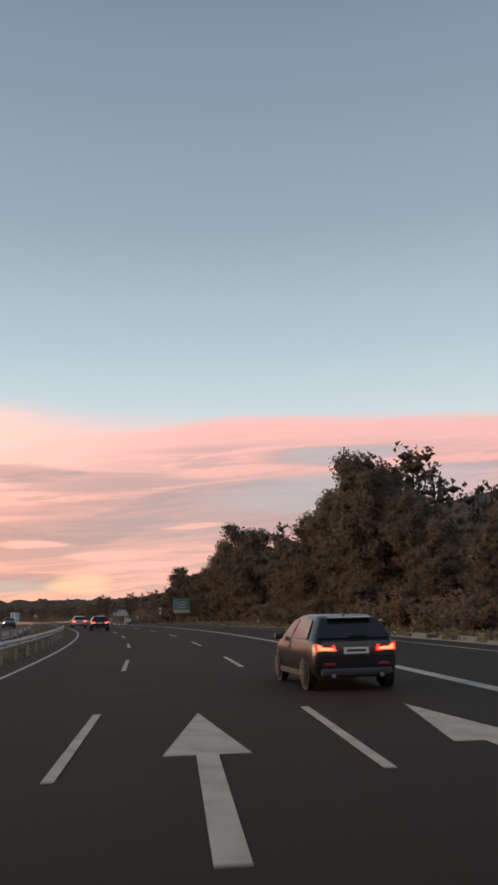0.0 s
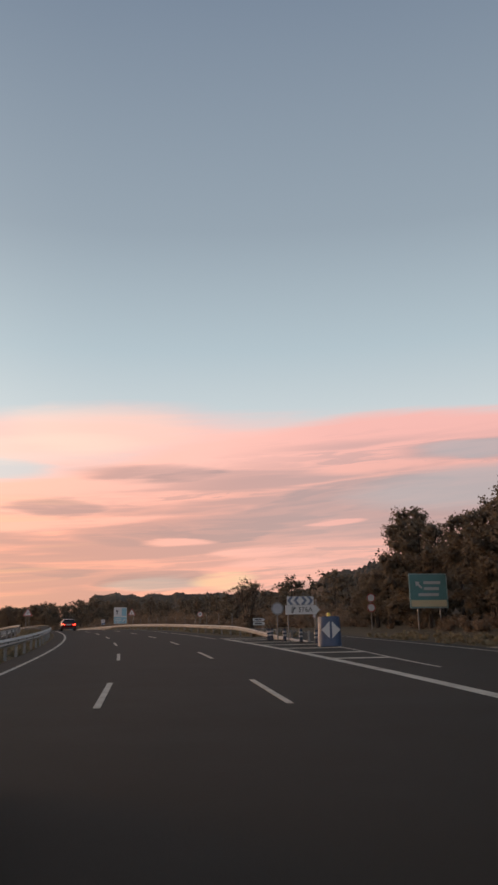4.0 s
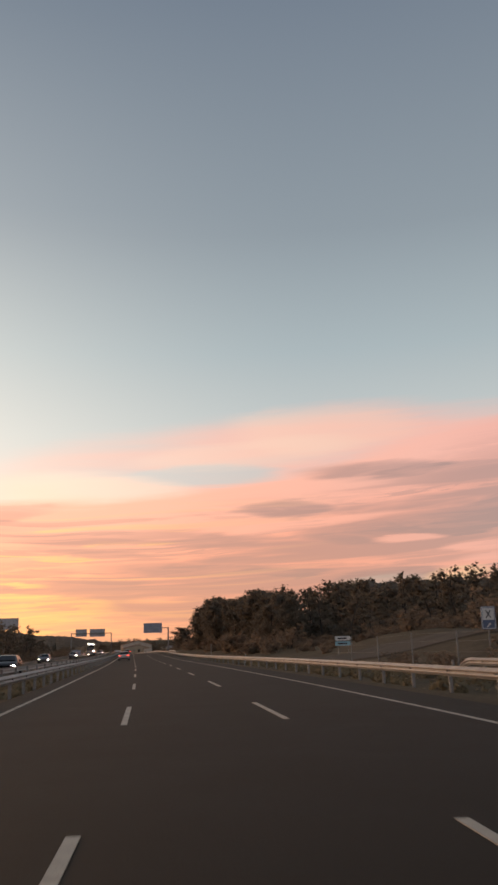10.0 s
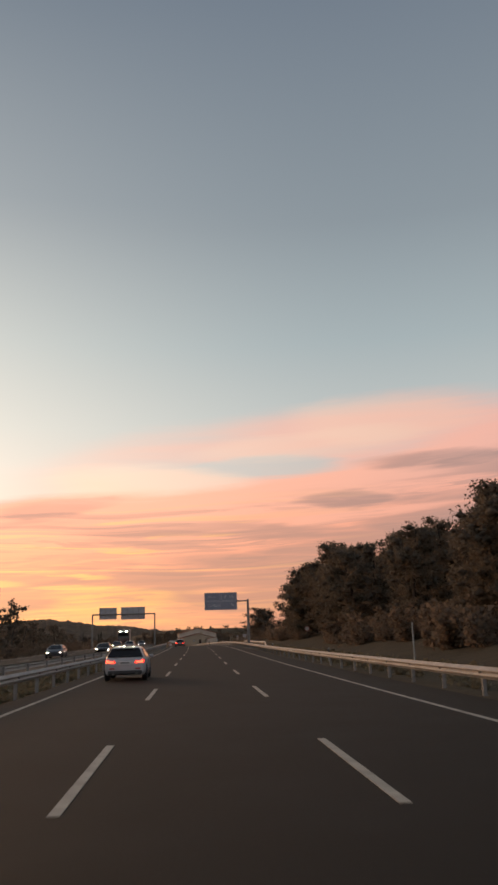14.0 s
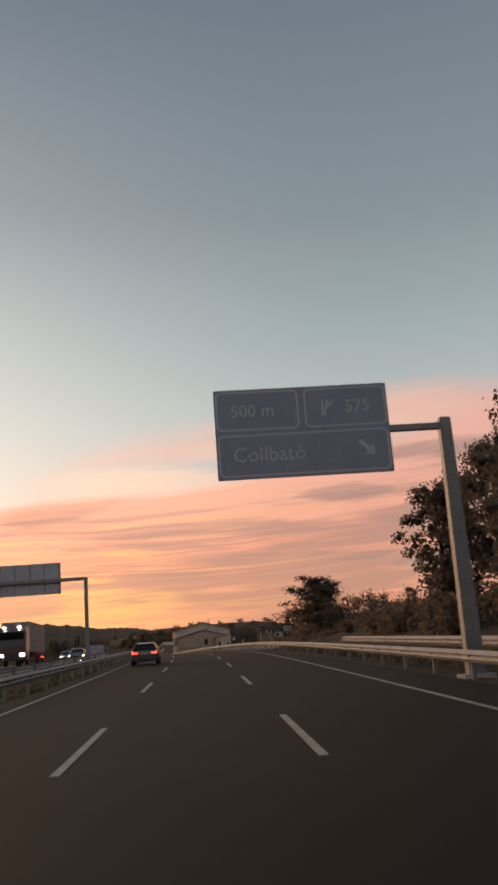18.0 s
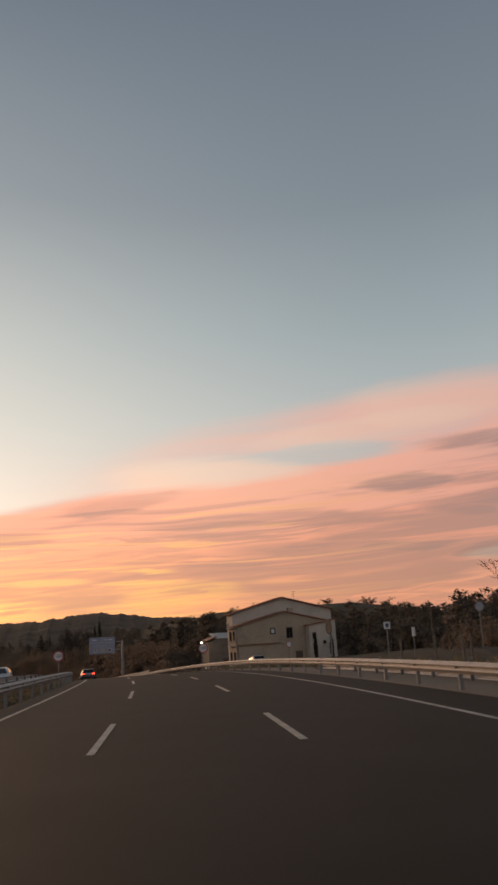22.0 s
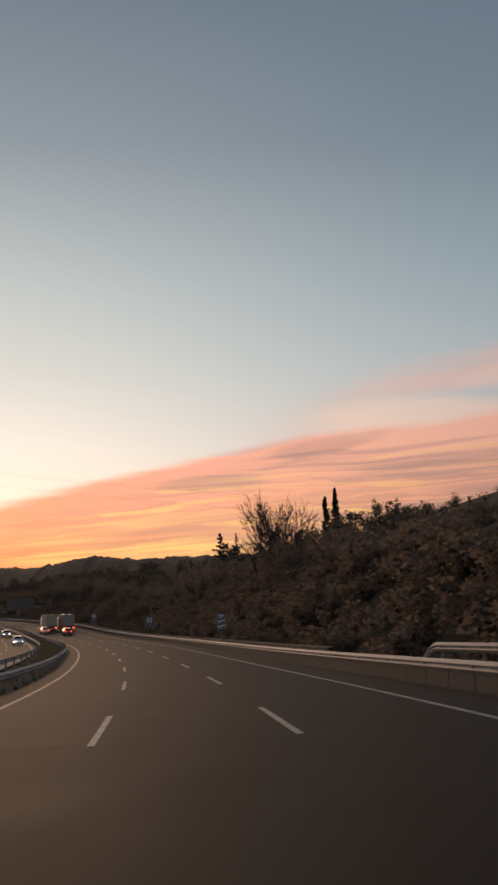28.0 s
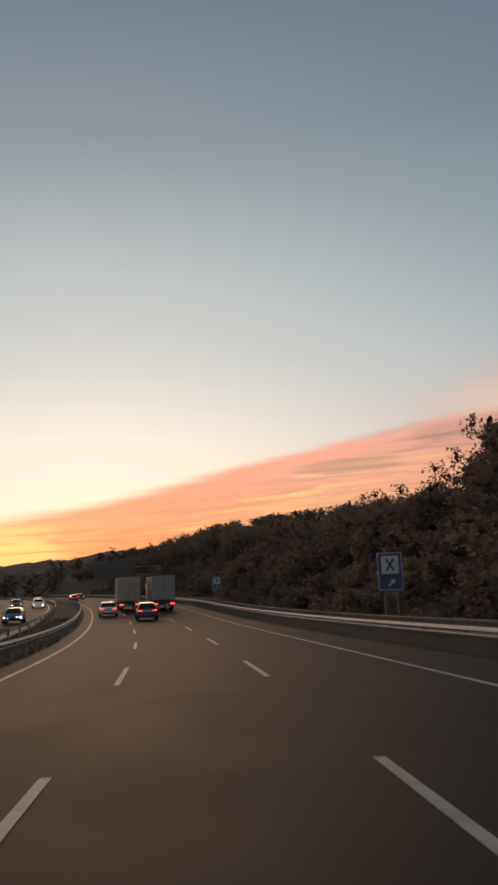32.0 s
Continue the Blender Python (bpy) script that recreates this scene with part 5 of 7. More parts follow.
def panel(parent, w, h, face, x=0.0, z=0.0, border=WHITE, name="panel", r=0.08, edge=0.035):
    """A sheet-metal panel with a printed border, centred at x, z."""
    pn = part(name, plate_mesh(name, rounded(w, h, r), 0.045, face), parent, pose(x, 0, z))
    if border:
        part("border", ring_mesh("border", rounded(w - 0.06, h - 0.06, r * 0.8), rounded(w - 0.06 - 2 * edge, h - 0.06 - 2 * edge, r * 0.6), 0.006, border), pn, pose(0, -0.007, 0))
    part("back_sheet", plate_mesh("back_sheet", rounded(w - 0.02, h - 0.02, r), 0.012, GREY_BACK), pn, pose(0, 0.046, 0))
    for dz in (-0.3, 0.3):
        part("stiffener", box_mesh("stiffener", w * 0.9, 0.05, 0.06, STEEL_DULL, 0.006), pn, pose(0, 0.085, dz * h))
    return pn


def poles(parent, xs, height, r=0.045, y=0.12):
    for x in xs:
        p = part("pole", rod_mesh("pole", r, height, STEEL_DULL, 12, None, 0.006), parent, pose(x, y, -0.2))
        part("cap", rod_mesh("cap", r * 1.1, 0.03, PLASTIC, 12), p, pose(0, 0, height))


def on_land(s, lat, turn=0.0):
    return stand(s, lat, land(s, lat), turn)


def round_sign(s, lat, mid, r, label, text="", rim=RED, face=WHITE, second=None, turn=0.0, base=None):
    g = land(s, lat)
    sg = thing("road_sign", stand(s, lat, g, turn), label, "road sign", "road signs")
    z = mid - g
    poles(sg, (0,), z + r + 0.1)
    d = part("disc", plate_mesh("disc", disc(r), 0.02, face), sg, pose(0, 0, z))
    part("rim", ring_mesh("rim", disc(r * 0.99), disc(r * 0.78), 0.008, rim), d, pose(0, -0.009, 0))
    part("back_sheet", plate_mesh("back_sheet", disc(r * 0.985), 0.01, GREY_BACK), d, pose(0, 0.022, 0))
    part("clamp", box_mesh("clamp", 0.14, 0.1, 0.05, STEEL_DULL, 0.005), d, pose(0, 0.07, 0))
    if text:
        letters(text, r * (1.0 if len(text) < 3 else 0.82), BLACK, d, 0, 0, -0.014, "CENTER")
    if second == "triangle":
        triangle_plate(sg, z - r - 0.5, 0.42, True)
    elif second == "disc":
        e = part("disc", plate_mesh("disc", disc(r), 0.02, face), sg, pose(0, 0, z - 2.2 * r))
        part("rim", ring_mesh("rim", disc(r * 0.99), disc(r * 0.78), 0.008, rim), e, pose(0, -0.009, 0))
    return sg


def tri_points(k, down=False):
    pts = [(-k, -0.577 * k), (0, 1.155 * k), (k, -0.577 * k)]
    return [(x, -z) for x, z in pts][::-1] if down else pts


def triangle_plate(sg, z, k, down=False):
    t = part("triangle", plate_mesh("triangle", tri_points(k, down), 0.02, WHITE, 0.004), sg, pose(0, 0, z))
    part("rim", ring_mesh("rim", tri_points(k * 0.98, down), tri_points(k * 0.70, down), 0.008, RED), t, pose(0, -0.009, 0))
    part("back_sheet", plate_mesh("back_sheet", tri_points(k * 0.97, down), 0.01, GREY_BACK), t, pose(0, 0.022, 0))
    return t


def warning_sign(s, lat, mid, k, label, turn=0.0):
    g = land(s, lat)
    sg = thing("warning_sign", stand(s, lat, g, turn), label, "road sign", "road signs")
    z = mid - g
    poles(sg, (-0.25, 0.25), z + k * 0.5)
    t = triangle_plate(sg, z, k)
    for i in range(3):
        bar(0.30 * k, 0.07 * k, BLACK, t, 0.02 * (i - 1), -0.12 * k + 0.14 * k * i, -0.012, -14, "symbol_bar")
    return sg


def exit_mark(parent, x, z, k, mat):
    """The slip-road mark: an upright with a branch."""
    bar(0.10 * k, 0.9 * k, mat, parent, x - 0.18 * k, z, -0.012, 4, "exit_symbol")
    bar(0.13 * k, 0.9 * k, mat, parent, x + 0.02 * k, z, -0.013, 16, "exit_symbol")
    bar(0.10 * k, 0.45 * k, mat, parent, x + 0.25 * k, z + 0.2 * k, -0.014, 42, "exit_symbol")


def mast(name, s, lat_post, lat0, lat1, bottom, top, label, face, turn=0.0, arms=(0.70, 0.22)):
    """A cantilever mast with its panel over the carriageway."""
    g = land(s, lat_post)
    ms = thing(name, stand(s, lat_post, g, turn), label, "sign gantry", "sign gantries")
    w, ph = lat1 - lat0, top - bottom
    h = bottom - g + ph * arms[0] + 0.55
    part("base_plate", box_mesh("base_plate", 0.9, 0.9, 0.18, CONCRETE, 0.02, True), ms, pose(0, 0, -0.08))
    bm = bmesh.new()
    bmesh.ops.create_cone(bm, cap_ends=True, segments=4, radius1=0.34, radius2=0.24, depth=h - 0.35)
    bmesh.ops.rotate(bm, cent=(0, 0, 0), matrix=Matrix.Rotation(radians(45), 3, "Z"), verts=bm.verts)
    bmesh.ops.translate(bm, vec=(0, 0, (h - 0.35) / 2 + 0.05), verts=bm.verts)
    bmesh.ops.bevel(bm, geom=list(bm.edges), offset=0.03, segments=2, affect="EDGES")
    part("mast", bm_mesh("mast", bm, STEEL_DULL), ms)
    reach = lat_post - lat0
    for z in arms:
        zz = bottom - g + ph * z
        part("arm", box_mesh("arm", reach - 0.2, 0.2, 0.2, STEEL_DULL, 0.02), ms, pose(-reach / 2, 0.0, zz))
    if len(arms) > 1:
        part("brace", box_mesh("brace", 1.5, 0.08, 0.08, STEEL, 0.01), ms, pose(-0.65, 0.0, bottom - g + ph * 0.46, 0, -38, 0))
    pn = panel(ms, w, ph, face, lat0 + w / 2 - lat_post, bottom - g + ph / 2, None, "panel", 0.06)
    pn.location.y = -0.30
    return ms, pn, w, ph


# first mast: exit in 500 m
ms, pn, w, ph = mast("sign_gantry", 531.0, 7.95, 0.98, 6.2, 5.98, 8.72, "blue motorway exit sign with haze in its colour on a grey cantilever mast", HAZED, 0.0, (0.5,))
for x, z, bw, bh in ((-w / 4 - 0.02, ph * 0.255, w / 2 - 0.14, ph * 0.44), (w / 4 + 0.02, ph * 0.255, w / 2 - 0.14, ph * 0.44), (0, -ph * 0.24, w - 0.12, ph * 0.46)):
    part("border", ring_mesh("border", rounded(bw, bh, 0.16), rounded(bw - 0.1, bh - 0.1, 0.12), 0.006, PALE_PRINT), pn, pose(x, -0.008, z))
letters("500 m", 0.52, PALE_PRINT, pn, -w * 0.41, ph * 0.25)
exit_mark(pn, w * 0.14, ph * 0.25, 0.55, PALE_PRINT)
letters("575", 0.52, PALE_PRINT, pn, w * 0.25, ph * 0.25)
letters("Collbató", 0.62, PALE_PRINT, pn, -w * 0.41, -ph * 0.24)
arrow_plate(0.62, PALE_PRINT, pn, w * 0.36, -ph * 0.22, 135)
# second mast: services
ms, pn, w, ph = mast("sign_gantry", 795.5, 8.5, 2.13, 7.03, 5.58, 8.68, "blue services sign with haze in its colour on a grey cantilever mast", HAZED)
part("divider", box_mesh("divider", w - 0.1, 0.006, 0.05, PALE_PRINT), pn, pose(0, -0.008, ph * 0.17))
part("divider", box_mesh("divider", 0.05, 0.006, ph * 0.3, PALE_PRINT), pn, pose(0, -0.008, ph * 0.34))
for x, bw in ((-w * 0.3, 0.9), (w * 0.13, 0.35), (w * 0.32, 0.8)):
    bar(bw, 0.26, PALE_PRINT, pn, x, ph * 0.34)
letters("via de servicio", 0.44, PALE_PRINT, pn, -w * 0.36, -0.02)
for i, x in enumerate((-w * 0.27, 0.02, w * 0.29)):
    sq = part("pictogram", box_mesh("pictogram", 0.78, 0.012, 0.78, DULL_WHITE, 0.003), pn, pose(x, -0.008, -ph * 0.29))
    if i == 0:
        bar(0.07, 0.66, BLACK, sq, 0, 0, -0.012, 33, "symbol_bar"), bar(0.07, 0.66, BLACK, sq, 0, 0, -0.014, -33, "symbol_bar")
    elif i == 2:
        bar(0.5, 0.22, BLACK, sq, 0, 0.0, -0.012, 0, "symbol_bar"), bar(0.62, 0.05, BLACK, sq, 0, -0.17, -0.012, 0, "symbol_bar")
    else:
        bar(0.66, 0.66, STUCCO, sq, 0, 0, -0.010, 0, "symbol_panel")


def back_gantry(s, post_r, post_l, panels, beam, label):
    """An oncoming-side gantry: a beam on two posts with panels seen from behind."""
    gt = thing("sign_gantry", stand(s, post_r, land(s, post_r)), label, "sign gantry", "sign gantries")
    span = post_l - post_r
    for x in (0, span):
        p = part("post", box_mesh("post", 0.3, 0.3, beam + 0.3, STEEL_DULL, 0.03, True), gt, pose(x, 0, -0.1))
        part("foot", box_mesh("foot", 0.7, 0.7, 0.15, CONCRETE, 0.02, True), p, pose(0, 0, 0.0))
    part("beam", box_mesh("beam", abs(span), 0.28, 0.28, STEEL_DULL, 0.02), gt, pose(span / 2, 0, beam + 0.1))
    for a, b, z0, z1 in panels:
        pn = part("panel", box_mesh("panel", abs(b - a), 0.06, z1 - z0, GREY_BACK, 0.01), gt, pose((a + b) / 2 - post_r, 0.28, (z0 + z1) / 2))
        for k in range(int(abs(b - a) / 1.1) + 1):
            part("rib", box_mesh("rib", 0.05, 0.08, z1 - z0 - 0.1, STEEL_DULL, 0.006), pn, pose(-abs(b - a) / 2 + 0.15 + k * (abs(b - a) - 0.3) / max(1, int(abs(b - a) / 1.1)), -0.07, 0))
    return gt


back_gantry(580, -8.7, -21.9, ((-20.5, -16.8, 6.3, 8.75), (-15.9, -10.8, 6.2, 8.8)), 7.2, "grey sign gantry over the oncoming lanes, seen from behind")
# a hoarding beyond the oncoming lanes
hb = thing("hoarding", stand(556, -41, land(556, -41)), "large grey advertising hoarding on a steel post", "hoarding")
part("post", rod_mesh("post", 0.35, 12.0, STEEL_DULL, 16), hb, pose(0, 0, -0.5))
for x0, z0 in ((0.3, 11.0), (-8.0, 12.6)):
    pn = part("panel", box_mesh("panel", 8.0, 0.25, 3.4, GREY_BACK, 0.03), hb, pose(x0, -0.3, z0))
    for k in range(7):
        part("rib", box_mesh("rib", 0.08, 0.1, 3.2, STEEL_DULL, 0.01), pn, pose(-3.6 + 1.2 * k, -0.15, 0))
part("walkway", box_mesh("walkway", 8.4, 0.9, 0.1, STEEL_DULL, 0.02), hb, pose(0, -0.5, 9.1))

# exit sign before the slip road
sg = thing("direction_sign", on_land(187, 28.0), "green-blue direction panel with a yellow strip on two poles", "road sign", "road signs")
z = 3.7 - land(187, 28)
poles(sg, (-1.1, 1.1), z + 1.5, 0.07)
pn = panel(sg, 3.8, 3.2, TEAL, 0, z)
part("strip", box_mesh("strip", 3.5, 0.01, 0.6, CREAM), pn, pose(0, -0.01, -1.15))
arrow_plate(0.9, WHITE, pn, -0.95, 0.55, -45)
for x, zz, bw in ((0.4, 0.75, 1.7), (0.3, 0.2, 1.5), (0.0, -0.35, 2.0)):
    bar(bw, 0.26, WHITE, pn, x, zz)
round_sign(196, 25.8, 3.3, 0.45, "two round red-rimmed signs on one pole", "", second="disc")
# at the nose of the slip road
sg = thing("exit_arrow_sign", on_land(162.0, 9.25, -4), "white exit arrow sign below a blue chevron board", "road sign", "road signs")
poles(sg, (-0.85, 0.85), 2.75, 0.05)
pn = part("panel", plate_mesh("panel", [(-1.02, -0.27), (-1.02, 0.27), (0.82, 0.27), (1.06, 0.0), (0.82, -0.27)], 0.04, WHITE, 0.006), sg, pose(0, 0, 1.92))
exit_mark(pn, -0.55, 0, 0.42, BLACK)
letters("576A", 0.40, BLACK, pn, -0.25, 0.0)
pn = part("chevron_board", plate_mesh("chevron_board", rounded(1.62, 0.5, 0.03), 0.04, WHITE, 0.005), sg, pose(-0.1, 0, 2.46))
for i, sgn in ((0, -1), (1, -1), (2, 1), (3, 1)):
    x0 = -0.58 + 0.38 * i
    pts = [(x0 - 0.16 * sgn, -0.24), (x0 + 0.04 * sgn, 0.0), (x0 - 0.16 * sgn, 0.24), (x0 + 0.02 * sgn, 0.24), (x0 + 0.22 * sgn, 0.0), (x0 + 0.02 * sgn, -0.24)]
    part("chevron", plate_mesh("chevron", pts if sgn > 0 else pts[::-1], 0.008, NAVY), pn, pose(0, -0.01, 0))
sg = thing("hazard_beacon", on_land(154.6, 8.9, -6), "blue hazard beacon with white triangles on the nose", "road sign", "road signs")
part("drum", rod_mesh("drum", 0.62, 1.5, BLUE, 28, 0.56, 0.04), sg, pose(0, 0, 0))
for x, sgn in ((-0.26, -1), (0.26, 1)):
    pts = [(x + 0.22 * sgn, 0), (x - 0.2 * sgn, 0.42), (x - 0.2 * sgn, -0.42)]
    part("triangle", plate_mesh("triangle", pts if sgn < 0 else pts[::-1], 0.02, WHITE), sg, pose(0, -0.66, 0.82))
part("lamp", rod_mesh("lamp", 0.1, 0.2, YELLOW, 14, 0.08, 0.02), sg, pose(0, 0, 1.5))
for s, lat in ((166.0, 7.95), (164.9, 8.75), (162.0, 9.1), (159.0, 9.3), (167.2, 8.4)):
    bl = thing("bollard", stand(s, lat, land(s, lat) + 0.02), "dark blue bollard with two pale bands in the gore", "bollard", "gore bollards")
    part("body", rod_mesh("body", 0.11, 0.78, DARK_BLUE, 16, 0.10, 0.02), bl)
    for z in (0.3, 0.52):
        part("reflective_band", rod_mesh("reflective_band", 0.115, 0.11, DULL_WHITE, 16), bl, pose(0, 0, z))
    part("foot", rod_mesh("foot", 0.2, 0.05, PLASTIC, 16), bl)
round_sign(167.5, 8.9, 2.0, 0.42, "round grey sign back on a pole by the slip road", "", rim=STEEL_DULL, face=GREY_BACK)
round_sign(215, 26, 1.6, 0.28, "small round limit sign on the slip road")
# arrow boards, limits and warnings
for s, lat, mid, text in ((220.3, 20.3, 0.95, ""), (360.3, 17.9, 1.9, "")):
    sg = thing("arrow_board", on_land(s, lat), "two white arrow boards on low poles", "road sign", "road signs")
    z = mid - land(s, lat)
    poles(sg, (-0.5, 0.5), z + 0.5, 0.04)
    for k in (0.24, -0.24):
        pn = part("panel", plate_mesh("panel", [(-0.8, -0.2), (-0.8, 0.2), (0.62, 0.2), (0.82, 0), (0.62, -0.2)], 0.03, WHITE if k > 0 or s < 300 else SKYBLUE, 0.004), sg, pose(0, 0, z + k))
        bar(0.9, 0.13, BLACK, pn, -0.1, 0, -0.01)
warning_sign(255.2, 9.2, 2.65, 0.68, "red-rimmed warning triangle on two poles beside the rail")
warning_sign(254.6, -7.4, 2.65, 0.80, "red-rimmed warning triangle standing on the median")
round_sign(248.1, 18.9, 2.25, 0.46, "round sixty limit sign on the slip road", "60")
sg = thing("direction_board", on_land(330.5, 24.1), "tall white and blue direction board with an upward arrow", "road sign", "road signs")
z = 4.55 - land(330.5, 24.1)
poles(sg, (-1.1, 1.1), z + 1.9, 0.08)
pn = panel(sg, 3.3, 4.0, WHITE, 0, z, None)
part("lower_field", box_mesh("lower_field", 3.2, 0.012, 1.55, SKYBLUE), pn, pose(0, -0.008, -1.15))
part("side_field", box_mesh("side_field", 1.2, 0.012, 1.9, SKYBLUE), pn, pose(0.95, -0.008, 0.85))
arrow_plate(1.15, BLACK, pn, -0.85, 0.9, 0)
for x, zz, bw in ((-0.55, -0.8, 1.5), (-0.5, -1.2, 1.6), (-0.7, -1.6, 1.2)):
    bar(bw, 0.2, WHITE, pn, x, zz, -0.016)
arrow_plate(0.95, WHITE, pn, 0.95, -1.2, 45, -0.018)
sg = thing("services_plate", on_land(328, 19.2), "small blue plate with a white fork and knife square", "road sign", "road signs")
z = 2.85 - land(328, 19.2)
poles(sg, (0,), z + 0.5)
pn = panel(sg, 0.9, 1.35, BLUE, 0, z)
sq = part("pictogram", box_mesh("pictogram", 0.7, 0.012, 0.7, WHITE, 0.003), pn, pose(0, -0.008, 0.22))
bar(0.07, 0.56, BLACK, sq, 0, 0, -0.012, 33, "symbol_bar"), bar(0.07, 0.56, BLACK, sq, 0, 0, -0.014, -33, "symbol_bar")
arrow_plate(0.34, WHITE, pn, 0.0, -0.42, 45)
round_sign(427.8, 23.6, 3.0, 0.42, "round sign over a yield triangle by the woods", "", second="triangle")
round_sign(536.6, 18.1, 2.75, 0.42, "round red-rimmed sign at the wood's edge", "")
round_sign(728.9, 9.6, 2.72, 0.60, "round hundred limit sign beside the rail", "100")
round_sign(724.6, -7.6, 2.72, 0.60, "round hundred limit sign on the median", "100")
round_sign(724.6, 19.2, 2.4, 0.36, "small round limit sign before the house", "")
round_sign(673.7, 9.9, 2.4, 0.43, "dull grey round sign turned sideways beside the rail", "", rim=PANEL, face=PANEL, turn=-80)
sg = thing("grey_plate", on_land(640.9, 18.0), "pale square sign on one pole by the verge", "road sign", "road signs")
z = 2.65 - land(640.9, 18)
poles(sg, (0,), z + 0.4, 0.04)
panel(sg, 1.25, 0.85, GREY_BACK, 0, z, None)
# signs and posts along the track by the shelter
round_sign(684.3, 24.2, 3.5, 0.38, "grey round sign back on a pole by the track", "", rim=STEEL_DULL, face=GREY_BACK)
sg = thing("parking_plate", on_land(687, 17.8), "small white and blue plate on a pole", "road sign", "road signs")
poles(sg, (0,), 2.9 - land(687, 17.8), 0.04)
pn = panel(sg, 0.5, 0.55, WHITE, 0, 2.6 - land(687, 17.8), None)
bar(0.24, 0.28, BLUE, pn, 0, 0)
sg = thing("marker_plate", on_land(686, 19.5), "narrow white marker plate on a pole", "road sign", "road signs")
poles(sg, (0,), 2.3 - land(686, 19.5), 0.04)
panel(sg, 0.24, 0.66, WHITE, 0, 2.0 - land(686, 19.5), None, "panel", 0.02)
sg = thing("notice_board", on_land(672.8, 23.7), "pale notice board with a dark square", "notice board", "road signs")
poles(sg, (-0.6, 0.6), 2.9 - land(672.8, 23.7), 0.05)
pn = panel(sg, 1.6, 1.0, DULL_WHITE, 0, 2.4 - land(672.8, 23.7), None)
bar(0.5, 0.55, BLACK, pn, -0.25, 0)
for s, lat in ((673.5, 14.2), (671.5, 15.6), (669.8, 17.1), (661, 13.2)):
    ps = thing("concrete_post", on_land(s, lat), "dull square concrete post beside the track", "post", "posts by the track")
    part("shaft", box_mesh("shaft", 0.11, 0.11, 1.5, STONE, 0.02, True), ps, pose(0, 0, -0.1))
    part("cap", box_mesh("cap", 0.14, 0.14, 0.05, STONE, 0.02, True), ps, pose(0, 0, 1.4))
py = thing("power_pole", on_land(721, 36), "thin wooden pole standing above the trees", "pole")
part("shaft", rod_mesh("shaft", 0.11, 6.2 - land(721, 36), SHUTTER, 10, 0.08), py)
part("crossarm", box_mesh("crossarm", 0.7, 0.08, 0.08, SHUTTER, 0.01), py, pose(0, 0, 5.8 - land(721, 36)))
# countdown plate and services plate on the bank
sg = thing("countdown_plate", on_land(875, 8.35), "tall blue countdown plate with two white stripes", "road sign", "road signs")
z = 2.55 - land(875, 8.35)
poles(sg, (0,), z + 0.7, 0.06)
pn = panel(sg, 0.72, 1.4, BLUE, 0, z, WHITE, "panel", 0.05, 0.03)
for zz in (-0.45, 0.0):
    part("stripe", plate_mesh("stripe", [(-0.31, zz - 0.13), (-0.31, zz + 0.03), (0.31, zz + 0.19), (0.31, zz + 0.03)], 0.008, WHITE), pn, pose(0, -0.012, 0))
bar(0.42, 0.12, WHITE, pn, 0, 0.52), bar(0.26, 0.09, WHITE, pn, 0, 0.36)
for s, lat, mid, kk in ((944.2, 9.9, 2.75, 1.0), (1010, 9.9, 2.7, 0.9)):
    sg = thing("services_plate", on_land(s, lat), "blue services plate with a fork and knife square", "road sign", "road signs")
    z = mid - land(s, lat)
    poles(sg, (-0.3, 0.3), z + 0.8 * kk, 0.045)
    pn = panel(sg, 1.2 * kk, 1.75 * kk, BLUE, 0, z, WHITE, "panel", 0.05, 0.03)
    sq = part("pictogram", box_mesh("pictogram", 0.82 * kk, 0.012, 0.82 * kk, WHITE, 0.003), pn, pose(0, -0.008, 0.3 * kk))
    bar(0.08, 0.66 * kk, BLACK, sq, 0, 0, -0.012, 33, "symbol_bar"), bar(0.08, 0.66 * kk, BLACK, sq, 0, 0, -0.014, -33, "symbol_bar")
    arrow_plate(0.42 * kk, WHITE, pn, 0.05, -0.5 * kk, 45)
# sign over the far bend
ms, pn, w, ph = mast("sign_gantry", 1100, 15.2, 0.7, 9.4, 4.4, 8.0, "dark sign board on a mast at the far bend", BOARD)

# delineator posts
for s, lat in ((52, 14.0), (100, 16.4), (143, 18.4), (599, 8.5), (412, 9.0), (452, 9.0), (500, 9.0), (690, 9.0), (364, 8.9)):
    dp = thing("delineator_post", on_land(s, lat), "white delineator post with a black band", "delineator", "delineator posts")
    part("body", plate_mesh("body", [(-0.06, -0.1), (-0.06, 0.95), (0.06, 1.05), (0.06, -0.1)], 0.08, WHITE, 0.008), dp)
    part("band", box_mesh("band", 0.128, 0.09, 0.26, BLACK, 0.004), dp, pose(0, 0.04, 0.8, 0, -20, 0))
    part("reflector", box_mesh("reflector", 0.03, 0.012, 0.08, DULL_WHITE, 0.003), dp, pose(0, -0.006, 0.8))

# fence behind the rail by the junction
fence = thing("wire_fence", Matrix(), "thin grey posts of a wire fence along the verge", "fence")
fpost = rod_mesh("post", 0.04, 2.1, STEEL_DULL, 8)
for s in np.arange(206, 346, 7.0):
    part("post", fpost, fence, stand(s, 13.4, land(s, 13.4) - 0.1))
fpost2 = rod_mesh("post", 0.05, 2.4, CONCRETE, 8)
for s in (441,):
    part("post", fpost2, fence, stand(s, 12.4, land(s, 12.4) - 0.1))
